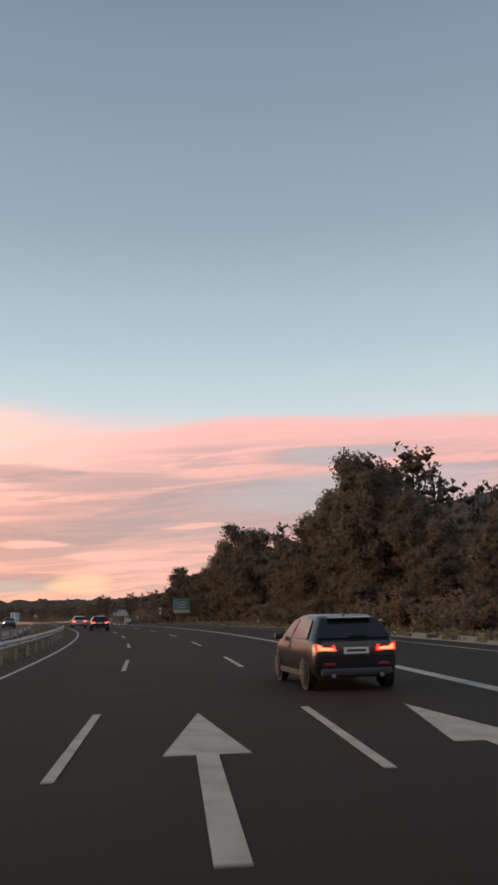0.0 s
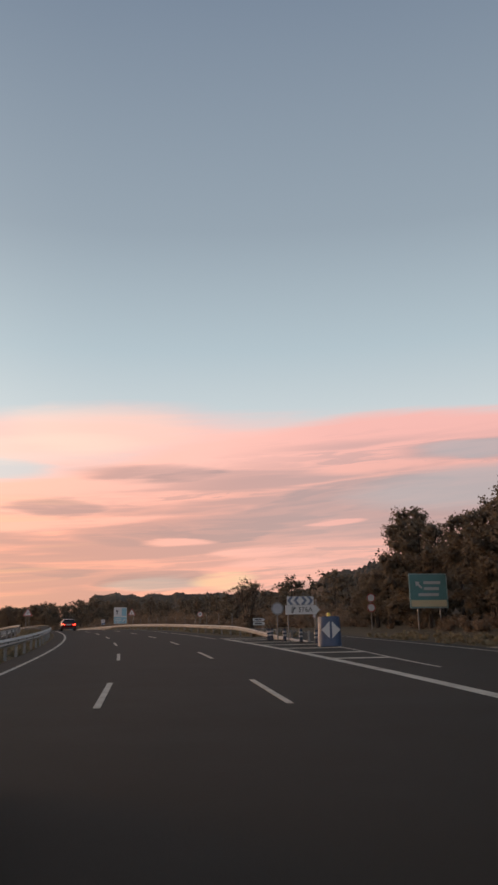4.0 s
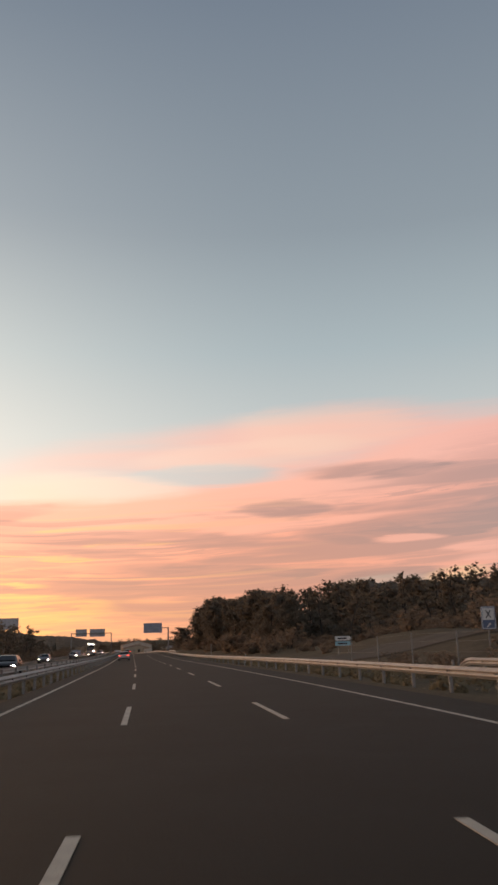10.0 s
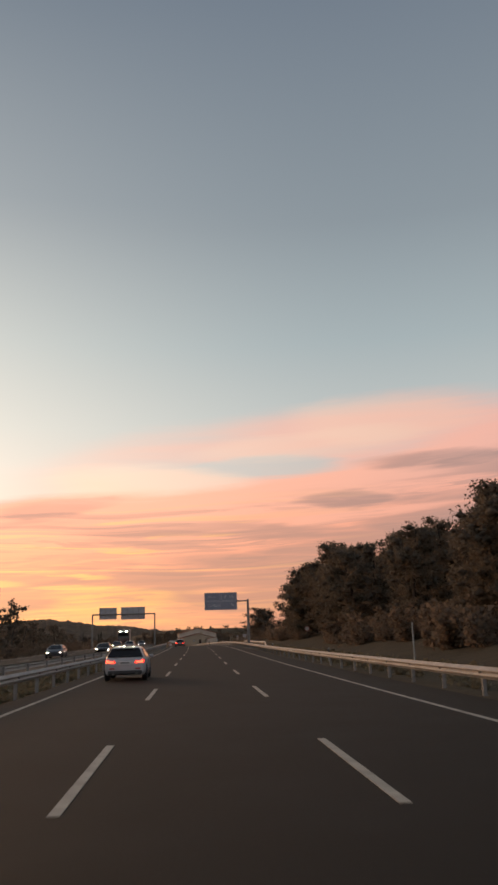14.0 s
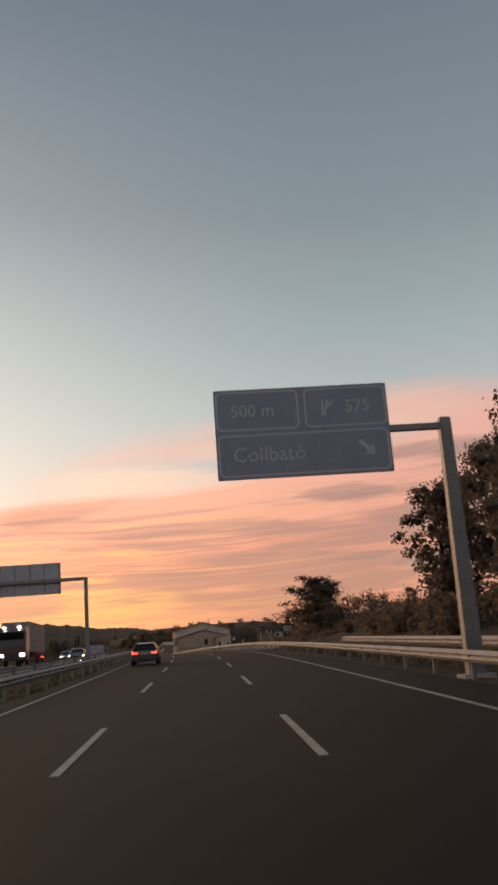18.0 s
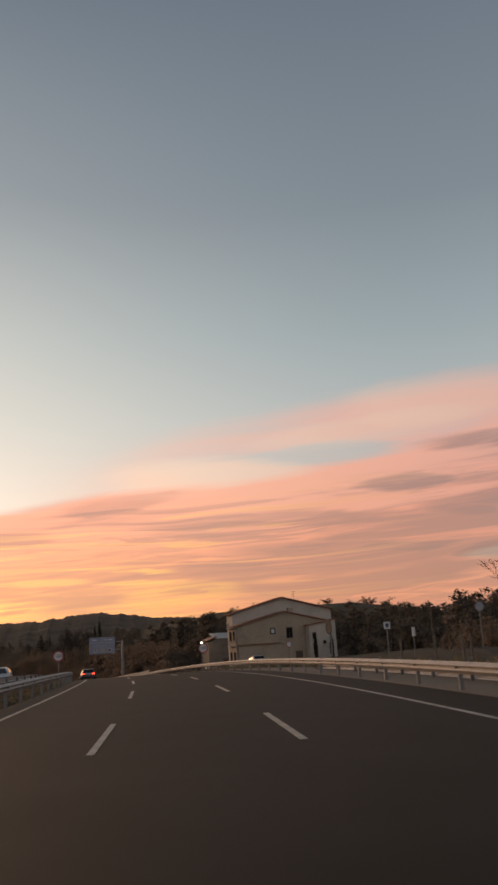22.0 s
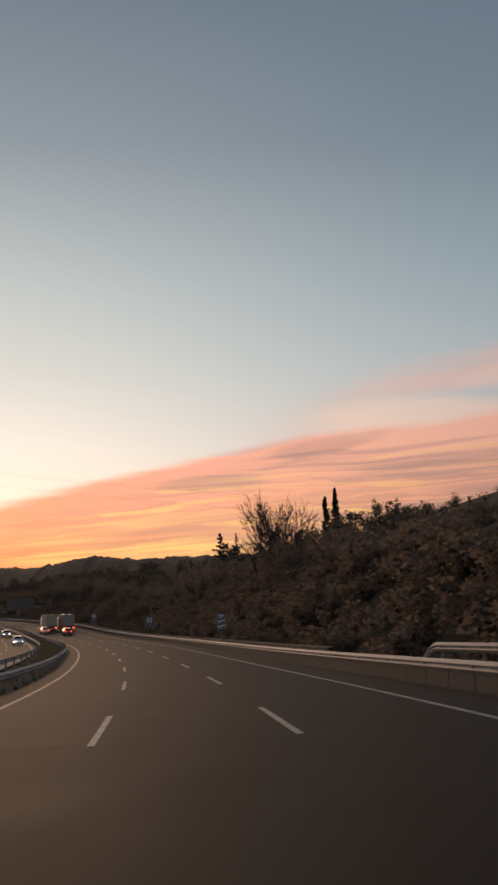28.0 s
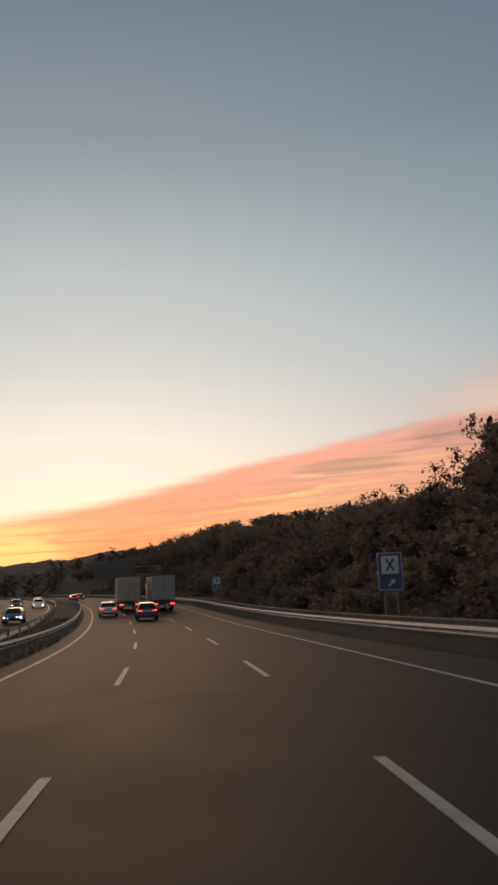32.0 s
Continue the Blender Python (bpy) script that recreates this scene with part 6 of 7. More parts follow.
for z in (0.5, 1.0, 1.5, 1.9):
    part("wire", strip("wire", 206, 346, 7.0, (13.4, 13.4), (lambda s: land(s, 13.4) + z, lambda s: land(s, 13.4) + z + 0.006), STEEL_DULL), fence)

# power lines that cross the road
ends = (at(868, -75, 24.0), at(872, 31, 11.8))
lines = thing("power_line", Matrix(), "thin dark power cables across the motorway", "cable")
for z0 in (0.0, -0.22, -1.3):
    pts = [ends[0].lerp(ends[1], k / 24) + Vector((0, 0, z0 - 0.3 * (1 - (k / 12 - 1) ** 2))) for k in range(25)]
    v, f = tube(pts, [0.0045] * 25, 5)
    part("cable", mesh_of("cable", v, f, BLACK, True), lines)
for q, topz in (((868, -75), 25.0), ((872, 31), 12.6)):
    hgt = topz - land(*q)
    py = thing("power_pole", stand(q[0], q[1], land(*q) - 0.3), "grey concrete power pole among the trees", "pole")
    part("shaft", rod_mesh("shaft", 0.17, hgt, CONCRETE, 12, 0.10), py)
    part("crossarm", box_mesh("crossarm", 1.8, 0.12, 0.12, STEEL_DULL, 0.01), py, pose(0, 0, hgt - 0.6))

# ---- vehicles ----
def loft(name, sections, mat, close=True):
    """A skin through rings of equal count; the ends are capped."""
    n = len(sections[0])
    v = [p for ring in sections for p in ring]
    f = []
    for i in range(len(sections) - 1):
        for k in range(n):
            j = (k + 1) % n
            f.append((i * n + k, i * n + j, (i + 1) * n + j, (i + 1) * n + k))
    if close:
        f.append(tuple(range(n - 1, -1, -1)))
        f.append(tuple((len(sections) - 1) * n + k for k in range(n)))
    me = mesh_of(name, v, f, mat)
    me.shade_smooth()
    me.set_sharp_from_angle(angle=radians(38))
    return me


def ring_at(y, half, z0, z1, r=0.10, tuck=0.06):
    """A rounded section of a car body, narrower at the sill and the top."""
    return [(-half + tuck, y, z0), (half - tuck, y, z0), (half, y, z0 + 0.22), (half, y, (z0 + z1) / 2 + 0.05), (half - 0.03, y, z1 - r), (half - r - 0.06, y, z1),
            (-half + r + 0.06, y, z1), (-half + 0.03, y, z1 - r), (-half, y, (z0 + z1) / 2 + 0.05), (-half, y, z0 + 0.22)]


def wheel(parent, x, y, r, side):
    bm = bmesh.new()
    bmesh.ops.create_cone(bm, cap_ends=True, segments=26, radius1=r, radius2=r, depth=0.22)
    bmesh.ops.bevel(bm, geom=[e for e in bm.edges if abs(e.verts[0].co.z - e.verts[1].co.z) < 1e-4], offset=0.04, segments=2, affect="EDGES")
    wh = part("wheel", bm_mesh("tyre", bm, RUBBER), parent, pose(x, y, r, 0, 90, 0))
    bm = bmesh.new()
    bmesh.ops.create_cone(bm, cap_ends=True, segments=20, radius1=r * 0.66, radius2=r * 0.6, depth=0.03)
    part("rim", bm_mesh("rim", bm, ALLOY), wh, pose(0, 0, side * 0.118))
    for k in range(5):
        part("spoke", box_mesh("spoke", r * 0.5, 0.07, 0.02, ALLOY, 0.006), wh, pose(r * 0.3 * math.cos(k * 1.2566), r * 0.3 * math.sin(k * 1.2566), side * 0.138, 0, 0, 72 * k))
    return wh


def shell_ring(y, w, z0, zb, zt, r=0.12):
    """One section of a car's shell: sill, flank, shoulder, and a greenhouse leaning inwards."""
    zs = min(zb, zt - 0.06)
    lean = 0.05 + 0.52 * max(0.0, zt - zb - 0.05)
    hw = w - lean
    half = [(w - 0.10, z0), (w - 0.02, z0 + 0.10), (w, z0 + 0.26), (w, (z0 + zs) / 2 + 0.08), (w - 0.015, zs - 0.05), (w - 0.04, zs), (hw, zt - 0.07 if zt > zb + 0.1 else zt - 0.04), (hw - 0.05, zt - 0.022), (hw - r, zt)]
    return [(x, y, z) for x, z in half] + [(-x, y, z) for x, z in half[::-1]]


def slab(name, quad, mat, out):
    """A thin pane over four corners, raised along out."""
    q = [Vector(p) for p in quad]
    v = q + [p + Vector(out) for p in q]
    n = len(q)
    f = [tuple(range(n, 2 * n)), tuple(range(n - 1, -1, -1))] + [(i, (i + 1) % n, n + (i + 1) % n, n + i) for i in range(n)]
    bm = bmesh.new()
    vs = [bm.verts.new(p) for p in v]
    for t in f:
        bm.faces.new([vs[i] for i in t])
    bmesh.ops.recalc_face_normals(bm, faces=bm.faces)
    return bm_mesh(name, bm, mat)


def car(s, lat, paint, label, oncoming=False, tall=1.0, lit=None, turn=0.0, length=4.4, wide=0.91, parked=False):
    """A hatchback on its wheels, nose along +y."""
    cr = thing("car", stand(s, lat, 0.01, turn, True) if not oncoming else stand(s, lat, 0.01) @ pose(0, 0, 0, 0, 0, 180), label, "car", "cars on the motorway")
    L, w, zb, zr = length / 2, wide, 0.95 * tall, 1.45 * tall
    rows = ((-L, 0.80, 0.40, 0.78 * tall), (-L + 0.03, 0.88, 0.30, 0.93 * tall), (-L + 0.12, 0.94, 0.27, zb + 0.02), (-L + 0.25, 0.965, 0.24, zb + 0.17), (-L + 0.52, 0.985, 0.24, zr - 0.06), (-L + 0.85, 1.0, 0.24, zr), (-0.5, 1.0, 0.23, zr + 0.02),
            (0.1, 1.0, 0.23, zr), (0.42, 1.0, 0.23, zr - 0.07), (0.85, 1.0, 0.23, zb + 0.22), (1.22, 0.99, 0.23, zb + 0.01), (L - 0.55, 0.97, 0.24, zb - 0.10), (L - 0.2, 0.91, 0.27, zb - 0.22), (L - 0.04, 0.80, 0.30, zb - 0.34), (L, 0.66, 0.36, zb - 0.44))
    part("body", loft("body", [shell_ring(y, w * k, z0, zb, zt) for y, k, z0, zt in rows], paint), cr)
    hb, ht = w * 0.955 - 0.17, w * 0.985 - 0.36
    part("rear_window", slab("rear_window", [(-hb - 0.08, -L + 0.135, zb + 0.04), (hb + 0.08, -L + 0.135, zb + 0.04), (ht + 0.06, -L + 0.50, zr - 0.085), (-ht - 0.06, -L + 0.50, zr - 0.085)], GLASS, (0, -0.03, 0.02)), cr, None, "dark tinted rear window")
    part("windscreen", slab("windscreen", [(w - 0.22, 1.17, zb + 0.05), (-w + 0.22, 1.17, zb + 0.05), (-w + 0.42, 0.44, zr - 0.075), (w - 0.42, 0.44, zr - 0.075)], GLASS, (0, 0.03, 0.03)), cr)
    for sd in (-1, 1):
        xb, xt = sd * (w - 0.055), sd * (w - 0.05 - 0.52 * (zr - zb - 0.1))
        for nm, quad in (("side_window", [(xb, -0.02, zb + 0.02), (xb, 0.92, zb + 0.02), (xt, 0.36, zr - 0.10), (xt, -0.10, zr - 0.09)]), ("side_window", [(xb, -L + 0.62, zb + 0.04), (xb, -0.10, zb + 0.02), (xt, -0.18, zr - 0.09), (xt, -L + 0.92, zr - 0.10)])):
            part(nm, slab(nm, quad, GLASS, (sd * 0.014, 0, 0.006)), cr)
        part("mirror", box_mesh("mirror", 0.2, 0.12, 0.14, paint, 0.045), cr, pose(sd * (w + 0.08), 0.72, zb + 0.05))
        part("sill", box_mesh("sill", 0.05, length * 0.5, 0.12, PLASTIC, 0.015), cr, pose(sd * (w - 0.015), 0, 0.29))
        part("door_seam", box_mesh("door_seam", 0.012, 0.012, 0.58, PLASTIC), cr, pose(sd * (w - 0.002), -0.06, 0.64))
        part("door_handle", box_mesh("door_handle", 0.03, 0.2, 0.035, paint, 0.01), cr, pose(sd * w, 0.14, zb - 0.16))
        tl = part("tail_light", slab("tail_light", [(sd * (w - 0.50), -L + 0.022, zb - 0.20), (sd * (w - 0.085), -L + 0.06, zb - 0.20), (sd * (w - 0.075), -L + 0.09, zb - 0.05), (sd * (w - 0.46), -L + 0.05, zb - 0.08)], TAIL_DIM if parked else TAIL_RED, (0, -0.035, 0)), cr, None, "unlit red tail light" if parked else "glowing red tail light")
        part("light_bar", slab("light_bar", [(sd * (w - 0.46), -L - 0.02, zb - 0.18), (sd * (w - 0.13), -L + 0.015, zb - 0.18), (sd * (w - 0.12), -L + 0.028, zb - 0.11), (sd * (w - 0.44), -L - 0.008, zb - 0.14)], TAIL_DIM if parked else TAIL, (0, -0.012, 0)), tl)
        part("light_tip", slab("light_tip", [(sd * (w - 0.20), -L + 0.012, zb - 0.12), (sd * (w - 0.12), -L + 0.028, zb - 0.12), (sd * (w - 0.11), -L + 0.045, zb - 0.07), (sd * (w - 0.18), -L + 0.035, zb - 0.08)], TAIL_DIM if parked else TAIL, (0, -0.012, 0)), tl)
        part("reflector", box_mesh("reflector", 0.22, 0.03, 0.05, TAIL_DIM, 0.008), cr, pose(sd * 0.56, -L - 0.012, 0.52))
        part("exhaust", rod_mesh("exhaust", 0.045, 0.08, STEEL_DULL, 14), cr, pose(sd * 0.5, -L + 0.02, 0.30, 90, 0, 0))
        hl = part("headlight", box_mesh("headlight", 0.38, 0.12, 0.15, HEADLAMP if oncoming else WHITE, 0.04), cr, pose(sd * (w - 0.33), L - 0.10, zb - 0.40, 0, 0, -sd * 16))
        for y in (-L + 0.80, L - 0.90):
            part("wheel_arch", rod_mesh("wheel_arch", 0.375, 0.02, PLASTIC, 24), cr, pose(sd * (w - 0.012) - 0.0 * sd, y, 0.335, 0, 90, 0))
            wheel(cr, sd * (w - 0.095), y, 0.335 * (1 + 0.3 * (tall - 1)), sd)
    part("bumper", box_mesh("bumper", w * 1.62, 0.12, 0.17, PLASTIC, 0.05), cr, pose(0, -L + 0.02, 0.36))
    pl = part("number_plate", box_mesh("number_plate", 0.52, 0.02, 0.13, WHITE, 0.006), cr, pose(0, -L + 0.0, zb - 0.19, -6, 0, 0))
    part("plate_bar", box_mesh("plate_bar", 0.40, 0.01, 0.05, BLACK), pl, pose(0, -0.012, 0))
    part("badge", rod_mesh("badge", 0.04, 0.012, STEEL, 16), cr, pose(0, -L + 0.055, zb - 0.05, 90, 0, 0))
    part("rear_wiper", box_mesh("rear_wiper", 0.38, 0.02, 0.02, PLASTIC), cr, pose(0.08, -L + 0.12, zb + 0.10, 40, 0, 0))
    part("spoiler", box_mesh("spoiler", w * 1.0, 0.22, 0.03, paint, 0.013), cr, pose(0, -L + 0.46, zr - 0.055, 8, 0, 0))
    part("aerial", rod_mesh("aerial", 0.03, 0.08, PLASTIC, 8, 0.008), cr, pose(0, -L + 0.85, zr + 0.0))
    return cr


def paint(name, c, rough=0.25):
    q = Mat(name, rough, 0.0)
    q.colour(q.mix(0.25, c, q.ramp(q.noise(1.6, 5.0), [(0.3, tuple(0.6 * x for x in c[:3]) + (1,)), (0.7, c)])))
    q.b.inputs["Specular IOR Level"].default_value = 0.35
    q.b.inputs["Coat Weight"].default_value = 0.12
    return q.m


P_BLACK, P_RED, P_SILVER = paint("black_car_paint", (0.018, 0.017, 0.019, 1)), paint("dark_red_car_paint", (0.10, 0.012, 0.012, 1)), paint("silver_car_paint", (0.42, 0.42, 0.43, 1), 0.3)
P_WHITE, P_GREY = paint("white_car_paint", (0.66, 0.65, 0.63, 1), 0.3), paint("grey_car_paint", (0.09, 0.09, 0.10, 1), 0.28)
car(18.3, 3.07, P_BLACK, "black compact car with glowing tail lights", tall=1.02, turn=4, length=4.3)
car(89.5, -2.7, P_BLACK, "black hatchback moving into the outer lane")
car(118.0, -3.4, P_SILVER, "silver hatchback in the outer lane")
car(225.4, -3.43, P_RED, "dark red hatchback in the outer lane")
car(431.0, -3.4, P_SILVER, "silver hatchback with lit tail lights")
car(567.6, -3.4, P_GREY, "grey hatchback in the outer lane")
car(745.0, -3.4, P_GREY, "dark grey hatchback in the outer lane")
car(983.7, -0.2, P_GREY, "dark grey hatchback behind the lorries", tall=1.05)
car(997.0, -3.4, P_WHITE, "white hatchback overtaking the lorries")
car(1105, -3.4, P_RED, "red car far ahead in the outer lane"), car(1125, 0.0, P_GREY, "grey car far ahead")
for s, lat, q in ((136, -12.1, P_GREY), (147, -15.6, P_BLACK), (352, -12.0, P_BLACK), (372, -15.6, P_GREY), (420, -15.6, P_GREY), (488, -15.7, P_GREY), (503, -12.1, P_BLACK), (548, -12.1, P_GREY), (566, -15.7, P_BLACK), (606, -12.0, P_GREY), (640, -15.6, P_GREY), (700, -12.1, P_SILVER),
                  (812, -12.1, P_GREY), (900, -15.6, P_WHITE), (948, -12.0, P_SILVER), (991, -12.2, P_GREY), (1000, -15.7, P_SILVER), (1046, -12.0, P_WHITE), (1056, -15.6, P_GREY), (1075, -12.0, P_SILVER)):
    car(s, lat, q, "oncoming car with its headlights on", oncoming=True)


def lorry(s, lat, label, oncoming=False, cover=TARP, cab_mat=None):
    """A box lorry; from behind, doors, bars and lamps show."""
    lr = thing("lorry", stand(s, lat, 0.01) @ pose(0, 0, 0, 0, 0, 180 if oncoming else 0), label, "lorry", "lorries on the motorway")
    bx = part("cargo_box", box_mesh("cargo_box", 2.5, 9.6, 2.7, cover, 0.05, True), lr, pose(0, 4.8, 1.15))
    for x in (-0.61, 0.61):
        d = part("rear_door", box_mesh("rear_door", 1.17, 0.05, 2.5, cover, 0.015), bx, pose(x, -4.83, 1.35))
        part("lock_rod", rod_mesh("lock_rod", 0.02, 2.4, STEEL, 8), d, pose(-0.35 * x / 0.61, -0.05, -1.2))
        part("hinge", box_mesh("hinge", 0.1, 0.05, 0.08, STEEL, 0.01), d, pose(0.5 * x / 0.61, -0.03, 0.7))
        part("hinge", box_mesh("hinge", 0.1, 0.05, 0.08, STEEL, 0.01), d, pose(0.5 * x / 0.61, -0.03, -0.7))
    part("chassis", box_mesh("chassis", 1.0, 11.0, 0.28, PLASTIC, 0.03), lr, pose(0, 5.6, 0.95))
    br = part("underrun_bar", box_mesh("underrun_bar", 2.3, 0.12, 0.16, STEEL_DULL, 0.02), lr, pose(0, 0.08, 0.55))
    for x in (-0.92, 0.92):
        part("bracket", box_mesh("bracket", 0.08, 0.1, 0.4, STEEL_DULL, 0.01), br, pose(x * 0.7, 0.02, 0.2))
        part("tail_light", box_mesh("tail_light", 0.40, 0.07, 0.13, TAIL, 0.02), lr, pose(x, 0.0, 0.78))
        part("mudflap", box_mesh("mudflap", 0.55, 0.03, 0.5, RUBBER, 0.01), lr, pose(x, 0.95, 0.55))
        for y in (1.6, 2.9, 9.4):
            wheel(lr, x, y, 0.5, 1 if x > 0 else -1)
    pl = part("number_plate", box_mesh("number_plate", 0.5, 0.02, 0.12, WHITE, 0.005), lr, pose(0, 0.0, 0.62))
    part("plate_bar", box_mesh("plate_bar", 0.4, 0.01, 0.05, BLACK), pl, pose(0, -0.012, 0))
    cb = part("cab", loft("cab", [[(-1.22, y, 0.5), (1.22, y, 0.5), (1.22, y, zt - 0.2), (1.1, y, zt), (-1.1, y, zt), (-1.22, y, zt - 0.2)] for y, zt in ((9.75, 3.3), (11.2, 3.35), (11.75, 3.0), (11.95, 1.9))], cab_mat or P_WHITE), lr)
    part("windscreen", box_mesh("windscreen", 2.1, 0.05, 0.95, GLASS, 0.03), cb, pose(0, 11.9, 2.42, -13, 0, 0))
    for x in (-0.9, 0.9):
        part("headlight", box_mesh("headlight", 0.36, 0.08, 0.2, HEADLAMP if oncoming else WHITE, 0.03), cb, pose(x, 11.95, 0.95))
        if oncoming:
            part("roof_lamp", box_mesh("roof_lamp", 0.2, 0.08, 0.1, HEADLAMP, 0.02), cb, pose(x * 0.7, 11.6, 3.3))
    return lr


lorry(1003, 2.9, "grey box lorry with lit tail lights"), lorry(1006, -0.75, "pale box lorry in the middle lane", cover=STUCCO)
lorry(596, -15.6, "oncoming lorry with lamps on its roof", True, cover=STEEL_DULL, cab_mat=P_BLACK)

# ---- the house by the road ----
def window(parent, x, y, z, w, h, turn=0.0, shutter=False):
    wd = part("window", box_mesh("window", w, 0.06, h, GLASS, 0.004), parent, pose(x, y, z, 0, 0, turn))
    for dx, dz, sx, sz in ((0, h / 2, w + 0.12, 0.07), (0, -h / 2, w + 0.12, 0.07), (-w / 2, 0, 0.07, h), (w / 2, 0, 0.07, h), (0, 0, 0.05, h)):
        part("frame", box_mesh("frame", sx, 0.1, sz, SHUTTER, 0.008), wd, pose(dx, -0.02, dz))
    part("sill", box_mesh("sill", w + 0.3, 0.2, 0.06, CONCRETE, 0.01), wd, pose(0, -0.08, -h / 2 - 0.07))
    return wd


def gable_block(name, w, d, eave, ridge, wall_mat, parent, m, over=0.35, apex=0.5):
    """A gabled body with its tiled roof: w across, d deep, ridge along y."""
    ax = -w / 2 + w * apex
    pts = [(-w / 2, -0.6), (-w / 2, eave), (ax, ridge), (w / 2, eave), (w / 2, -0.6)]
    body_me = plate_mesh("wall", pts, d, wall_mat)
    b = part("wall", body_me, parent, m)
    for (x0, z0), (x1, z1) in (((-w / 2, eave), (ax, ridge)), ((ax, ridge), (w / 2, eave))):
        run, a = math.hypot(x1 - x0, z1 - z0), math.atan2(z1 - z0, x1 - x0)
        r = part("roof", box_mesh("roof", run + over, d + 2 * over, 0.14, TILE, 0.02), b, pose((x0 + x1) / 2 - (over / 2) * math.cos(a) * (1 if x0 < ax - 0.01 else -1), d / 2, (z0 + z1) / 2 + 0.11 - (over / 2) * math.sin(a) * (1 if x0 < ax - 0.01 else -1), 0, -math.degrees(a), 0))
        n = int(run / 0.45)
        for k in range(n + 1):
            part("roof_rib", box_mesh("roof_rib", 0.10, d + 2 * over + 0.04, 0.06, TILE, 0.02), r, pose(-run / 2 + k * run / max(1, n), 0, 0.09))
    return b


H_S, H_LAT = 750.0, 18.6
HG = 0.0
house = thing("house", stand(H_S, H_LAT, HG), "ochre rendered farmhouse with stepped gables and clay roofs", "house")
# lower front body: left eave, apex and falling right side
low = gable_block("lower", 15.2, 4.6, 6.1, 7.95, STUCCO, house, pose(7.6, 0, 0), 0.3, 0.5)
part("wall", plate_mesh("wall", [(0, -0.6), (0, 3.45), (6.3, 3.45), (6.3, -0.6)], 0.35, STUCCO), house, pose(0.25, -0.36, 0))
part("ledge", box_mesh("ledge", 6.6, 0.55, 0.12, TILE, 0.02), house, pose(3.45, -0.32, 3.5))
# higher rear body
up_m = pose(8.6, 4.2, 0)
gable_block("upper", 16.0, 3.6, 8.2, 10.3, STUCCO_PALE, house, up_m, 0.4, 0.5)
window(house, 5.7, -0.02, 5.25, 0.75, 0.85)
part("lit_blind", box_mesh("lit_blind", 0.5, 0.02, 0.6, WHITE, 0.004), house, pose(5.7, -0.08, 5.25), "pale blind behind the window")
window(house, 8.3, -0.02, 4.9, 0.9, 1.5)
door = part("door", box_mesh("door", 1.1, 0.08, 2.1, SHUTTER, 0.01), house, pose(9.6, -0.03, 1.1))
part("door_handle", box_mesh("door_handle", 0.04, 0.06, 0.14, STEEL, 0.008), door, pose(0.4, -0.06, 0))
part("chimney", box_mesh("chimney", 0.8, 0.8, 1.3, STUCCO, 0.03), house, pose(9.4, 2.5, 8.0))
for y, z in ((1.0, 4.9), (3.3, 4.9), (1.0, 1.9), (3.3, 1.9)):
    window(house, -0.03, y, z, 0.9, 1.3, -90)
for z in (3.4, 6.0):
    bl = part("balcony", box_mesh("balcony", 0.7, 2.2, 0.12, CONCRETE, 0.02), house, pose(-0.3, 2.2, z))
    for k in range(9):
        part("baluster", rod_mesh("baluster", 0.015, 0.9, STEEL_DULL, 6), bl, pose(-0.32, -1.0 + 0.25 * k, 0.05))
    part("handrail", box_mesh("handrail", 0.05, 2.2, 0.05, STEEL_DULL, 0.01), bl, pose(-0.32, 0, 0.96))
aer = part("aerial", rod_mesh("aerial", 0.025, 2.2, STEEL_DULL, 8), house, pose(11.2, 6, 9.2))
for z in (1.4, 1.75, 2.1):
    part("crossbar", box_mesh("crossbar", 0.9 - 0.2 * z / 2, 0.03, 0.03, STEEL_DULL), aer, pose(0, 0, z))
part("drainpipe", rod_mesh("drainpipe", 0.05, 6.0, STEEL_DULL, 8), house, pose(0.15, -0.08, 0))
# white outhouse and the shed
outhouse = thing("outhouse", stand(748.2, 29.4, land(748, 31) - 0.1), "small whitewashed lean-to with a sloping roof", "outhouse")
part("wall", plate_mesh("wall", [(0, 0), (0, 5.1), (4.2, 5.8), (4.2, 0)], 1.75, STUCCO_PALE), outhouse)
part("roof", box_mesh("roof", 4.7, 2.1, 0.14, TILE, 0.02), outhouse, pose(2.1, 0.8, 5.55, 0, -9.5, 0))
window(outhouse, 0.75, -0.03, 3.6, 0.5, 0.9), window(outhouse, 2.3, -0.03, 2.6, 0.4, 0.4)
for x in (0.4, 2.9):
    plant("cypress0", 746.9, 29.4 + x, 3.6, 1.2)
shed = thing("shed", stand(774, 20.0, land(774, 21) - 0.1), "low stone shed with a pale metal roof", "shed")
part("wall", plate_mesh("wall", [(0, 0), (0, 5.2), (1.5, 5.75), (5.8, 5.75), (5.8, 0)], 2.6, STONE), shed)
part("wall", plate_mesh("wall", [(0, 0), (0, 5.2), (1.5, 6.3), (5.8, 6.3), (5.8, 0)], 2.4, STONE), shed, pose(0, 2.6, 0))
rf = part("roof", box_mesh("roof", 4.7, 5.4, 0.1, STEEL, 0.02), shed, pose(3.7, 2.5, 6.3, 11, 0, 0))
for k in range(7):
    part("roof_seam", box_mesh("roof_seam", 0.05, 5.4, 0.05, STEEL, 0.01), rf, pose(-2.1 + 0.7 * k, 0, 0.07))
part("side_roof", box_mesh("side_roof", 1.8, 5.3, 0.1, TILE, 0.02), shed, pose(0.65, 2.5, 5.85, 0, -20, 0))
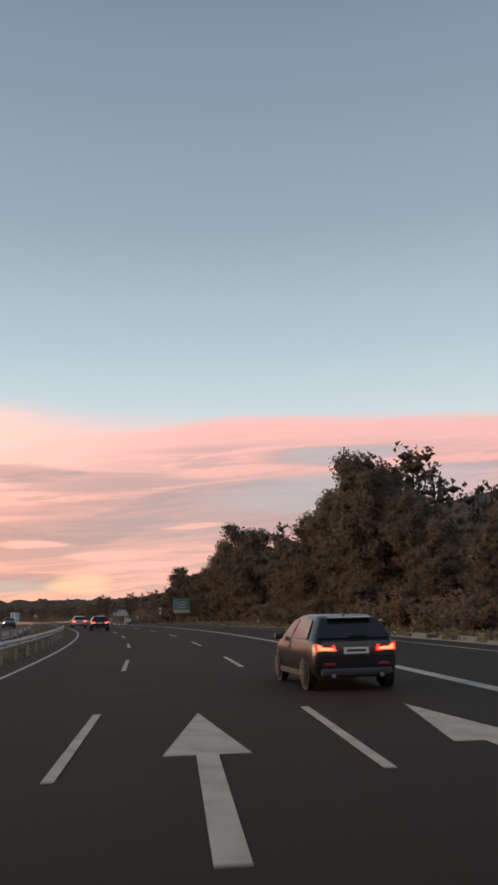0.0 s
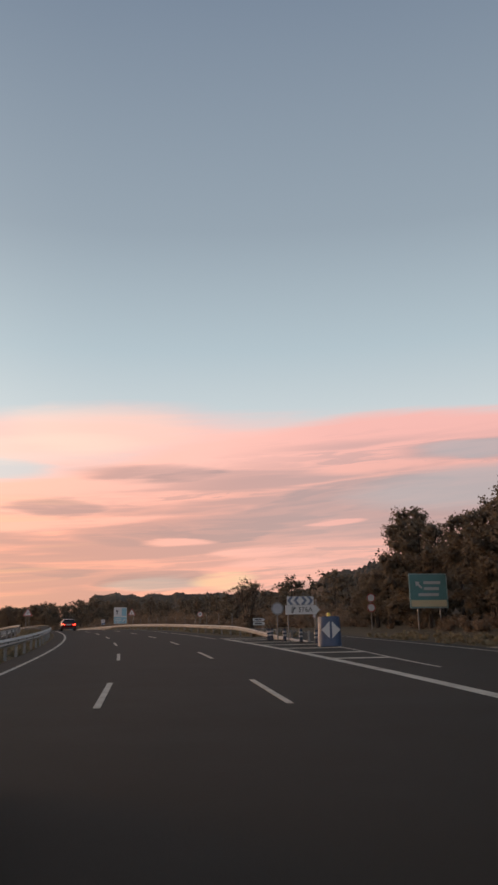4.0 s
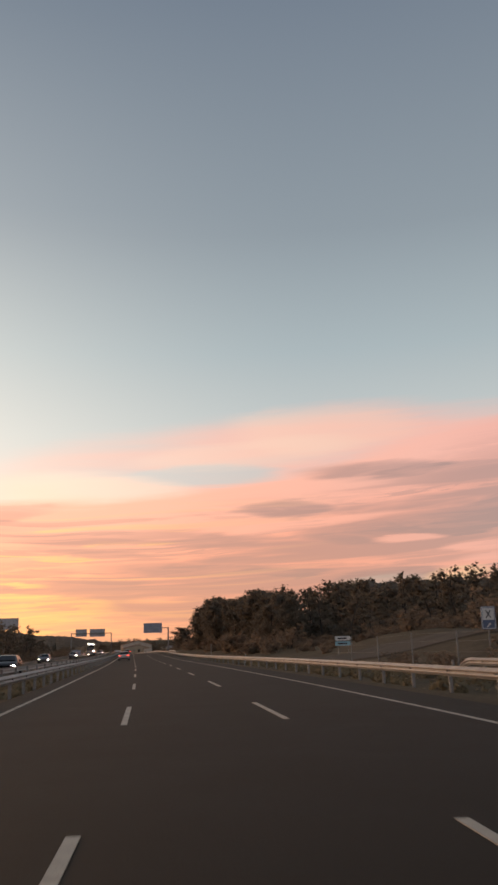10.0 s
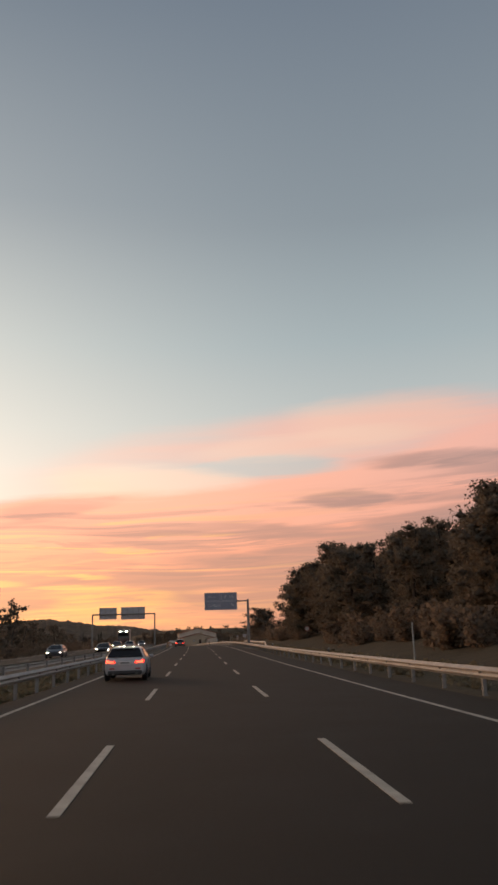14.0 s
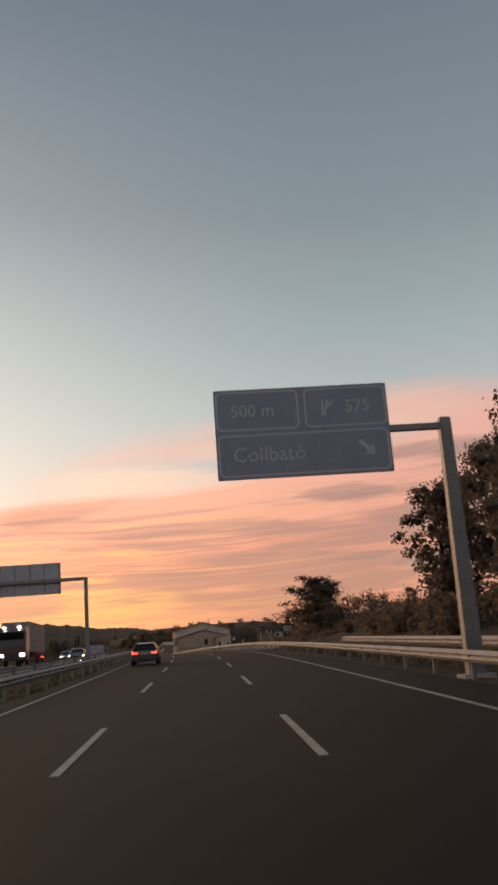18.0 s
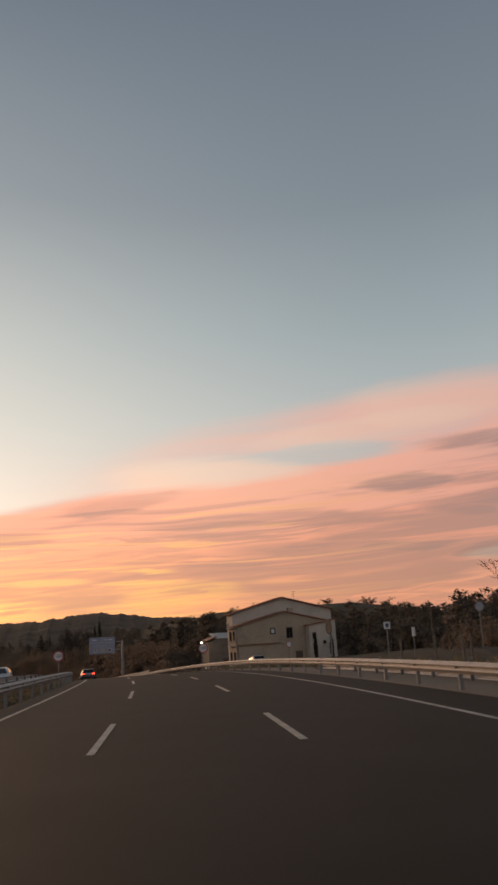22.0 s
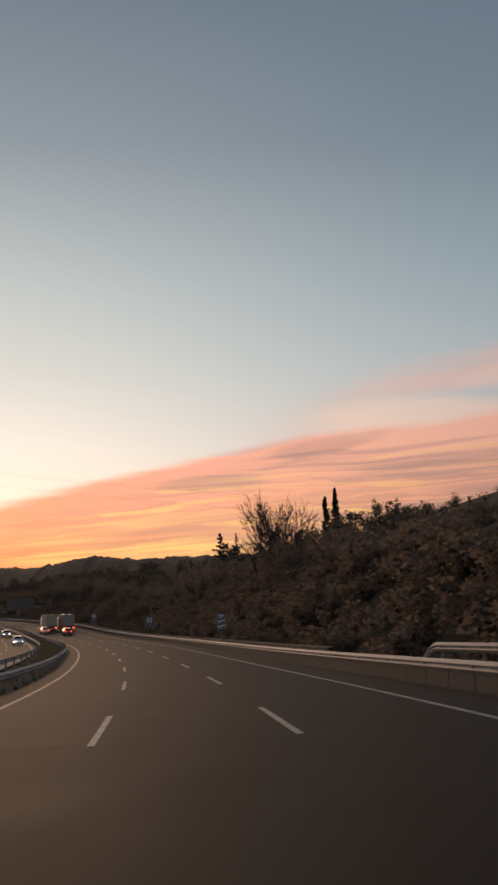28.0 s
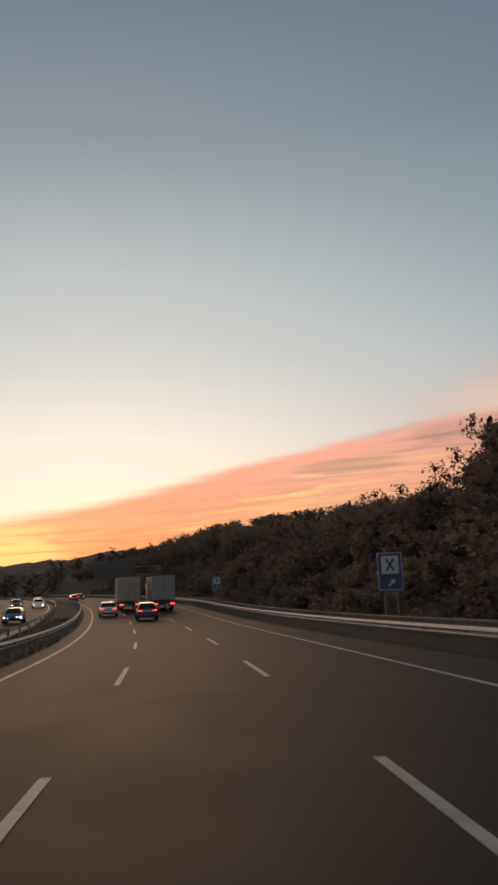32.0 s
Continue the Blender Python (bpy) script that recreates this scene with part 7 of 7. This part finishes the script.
part("doorway", box_mesh("doorway", 2.2, 0.1, 2.4, SHUTTER, 0.02), shed, pose(3.6, -0.02, 1.2))
yl = thing("yard_lamp", stand(772.6, 18.4, land(772.6, 18.4)), "small lit yard lamp on a post", "lamp")
part("post", rod_mesh("post", 0.05, 5.0, STEEL_DULL, 8), yl)
part("bulb", rod_mesh("bulb", 0.12, 0.2, HEADLAMP, 12, 0.08), yl, pose(0, -0.1, 4.95))


def van(s, lat, label, turn=0.0, k=1.0):
    vn = thing("van", stand(s, lat, land(s, lat) + 0.02, turn) @ Matrix.Diagonal((k, k, k, 1)), label, "van", "parked vans")
    part("body", loft("body", [ring_at(-2.2, 0.86, 0.4, 1.85), ring_at(-2.05, 0.93, 0.32, 1.95), ring_at(0.9, 0.93, 0.30, 1.93), ring_at(1.3, 0.92, 0.3, 1.3), ring_at(2.1, 0.85, 0.35, 1.0)], P_SILVER), vn)
    part("rear_window", box_mesh("rear_window", 1.4, 0.04, 0.55, GLASS, 0.03), vn, pose(0, -2.19, 1.48))
    part("windscreen", box_mesh("windscreen", 1.5, 0.04, 0.8, GLASS, 0.03), vn, pose(0, 1.16, 1.62, -58, 0, 0))
    for sd in (-1, 1):
        part("tail_light", box_mesh("tail_light", 0.12, 0.05, 0.4, TAIL_DIM, 0.02), vn, pose(sd * 0.78, -2.19, 1.15))
        for y in (-1.4, 1.35):
            wheel(vn, sd * 0.8, y, 0.31, sd)
    return vn


van(768.4, 18.9, "silver van parked beside the shed", 0, 0.8)
parked = car(744.5, 20.0, P_SILVER, "dull silver hatchback parked before the house", turn=2, length=3.7, parked=True)
parked.location.z += land(744.5, 21.3)
# shelter beside the track
g = land(666, 18.5)
shelter = thing("shelter", stand(665.6, 19.45, g - 0.05), "small open shelter with a flat roof on thin posts", "shelter")
for x in (-1.1, 1.0):
    for y in (-0.8, 2.0):
        part("post", box_mesh("post", 0.11, 0.11, 3.35 - g, STUCCO_PALE, 0.015, True), shelter, pose(x, y, 0))
part("roof", box_mesh("roof", 2.6, 3.4, 0.16, STONE, 0.02), shelter, pose(-0.05, 0.6, 3.42 - g))
part("back_wall", box_mesh("back_wall", 1.7, 0.12, 2.5, STUCCO, 0.015, True), shelter, pose(0.15, 1.95, 0))
part("side_wall", box_mesh("side_wall", 0.12, 1.6, 2.5, STUCCO_PALE, 0.015, True), shelter, pose(0.98, 1.1, 0))
part("bench", box_mesh("bench", 1.4, 0.4, 0.08, SHUTTER, 0.02), shelter, pose(0.15, 1.65, 0.5))
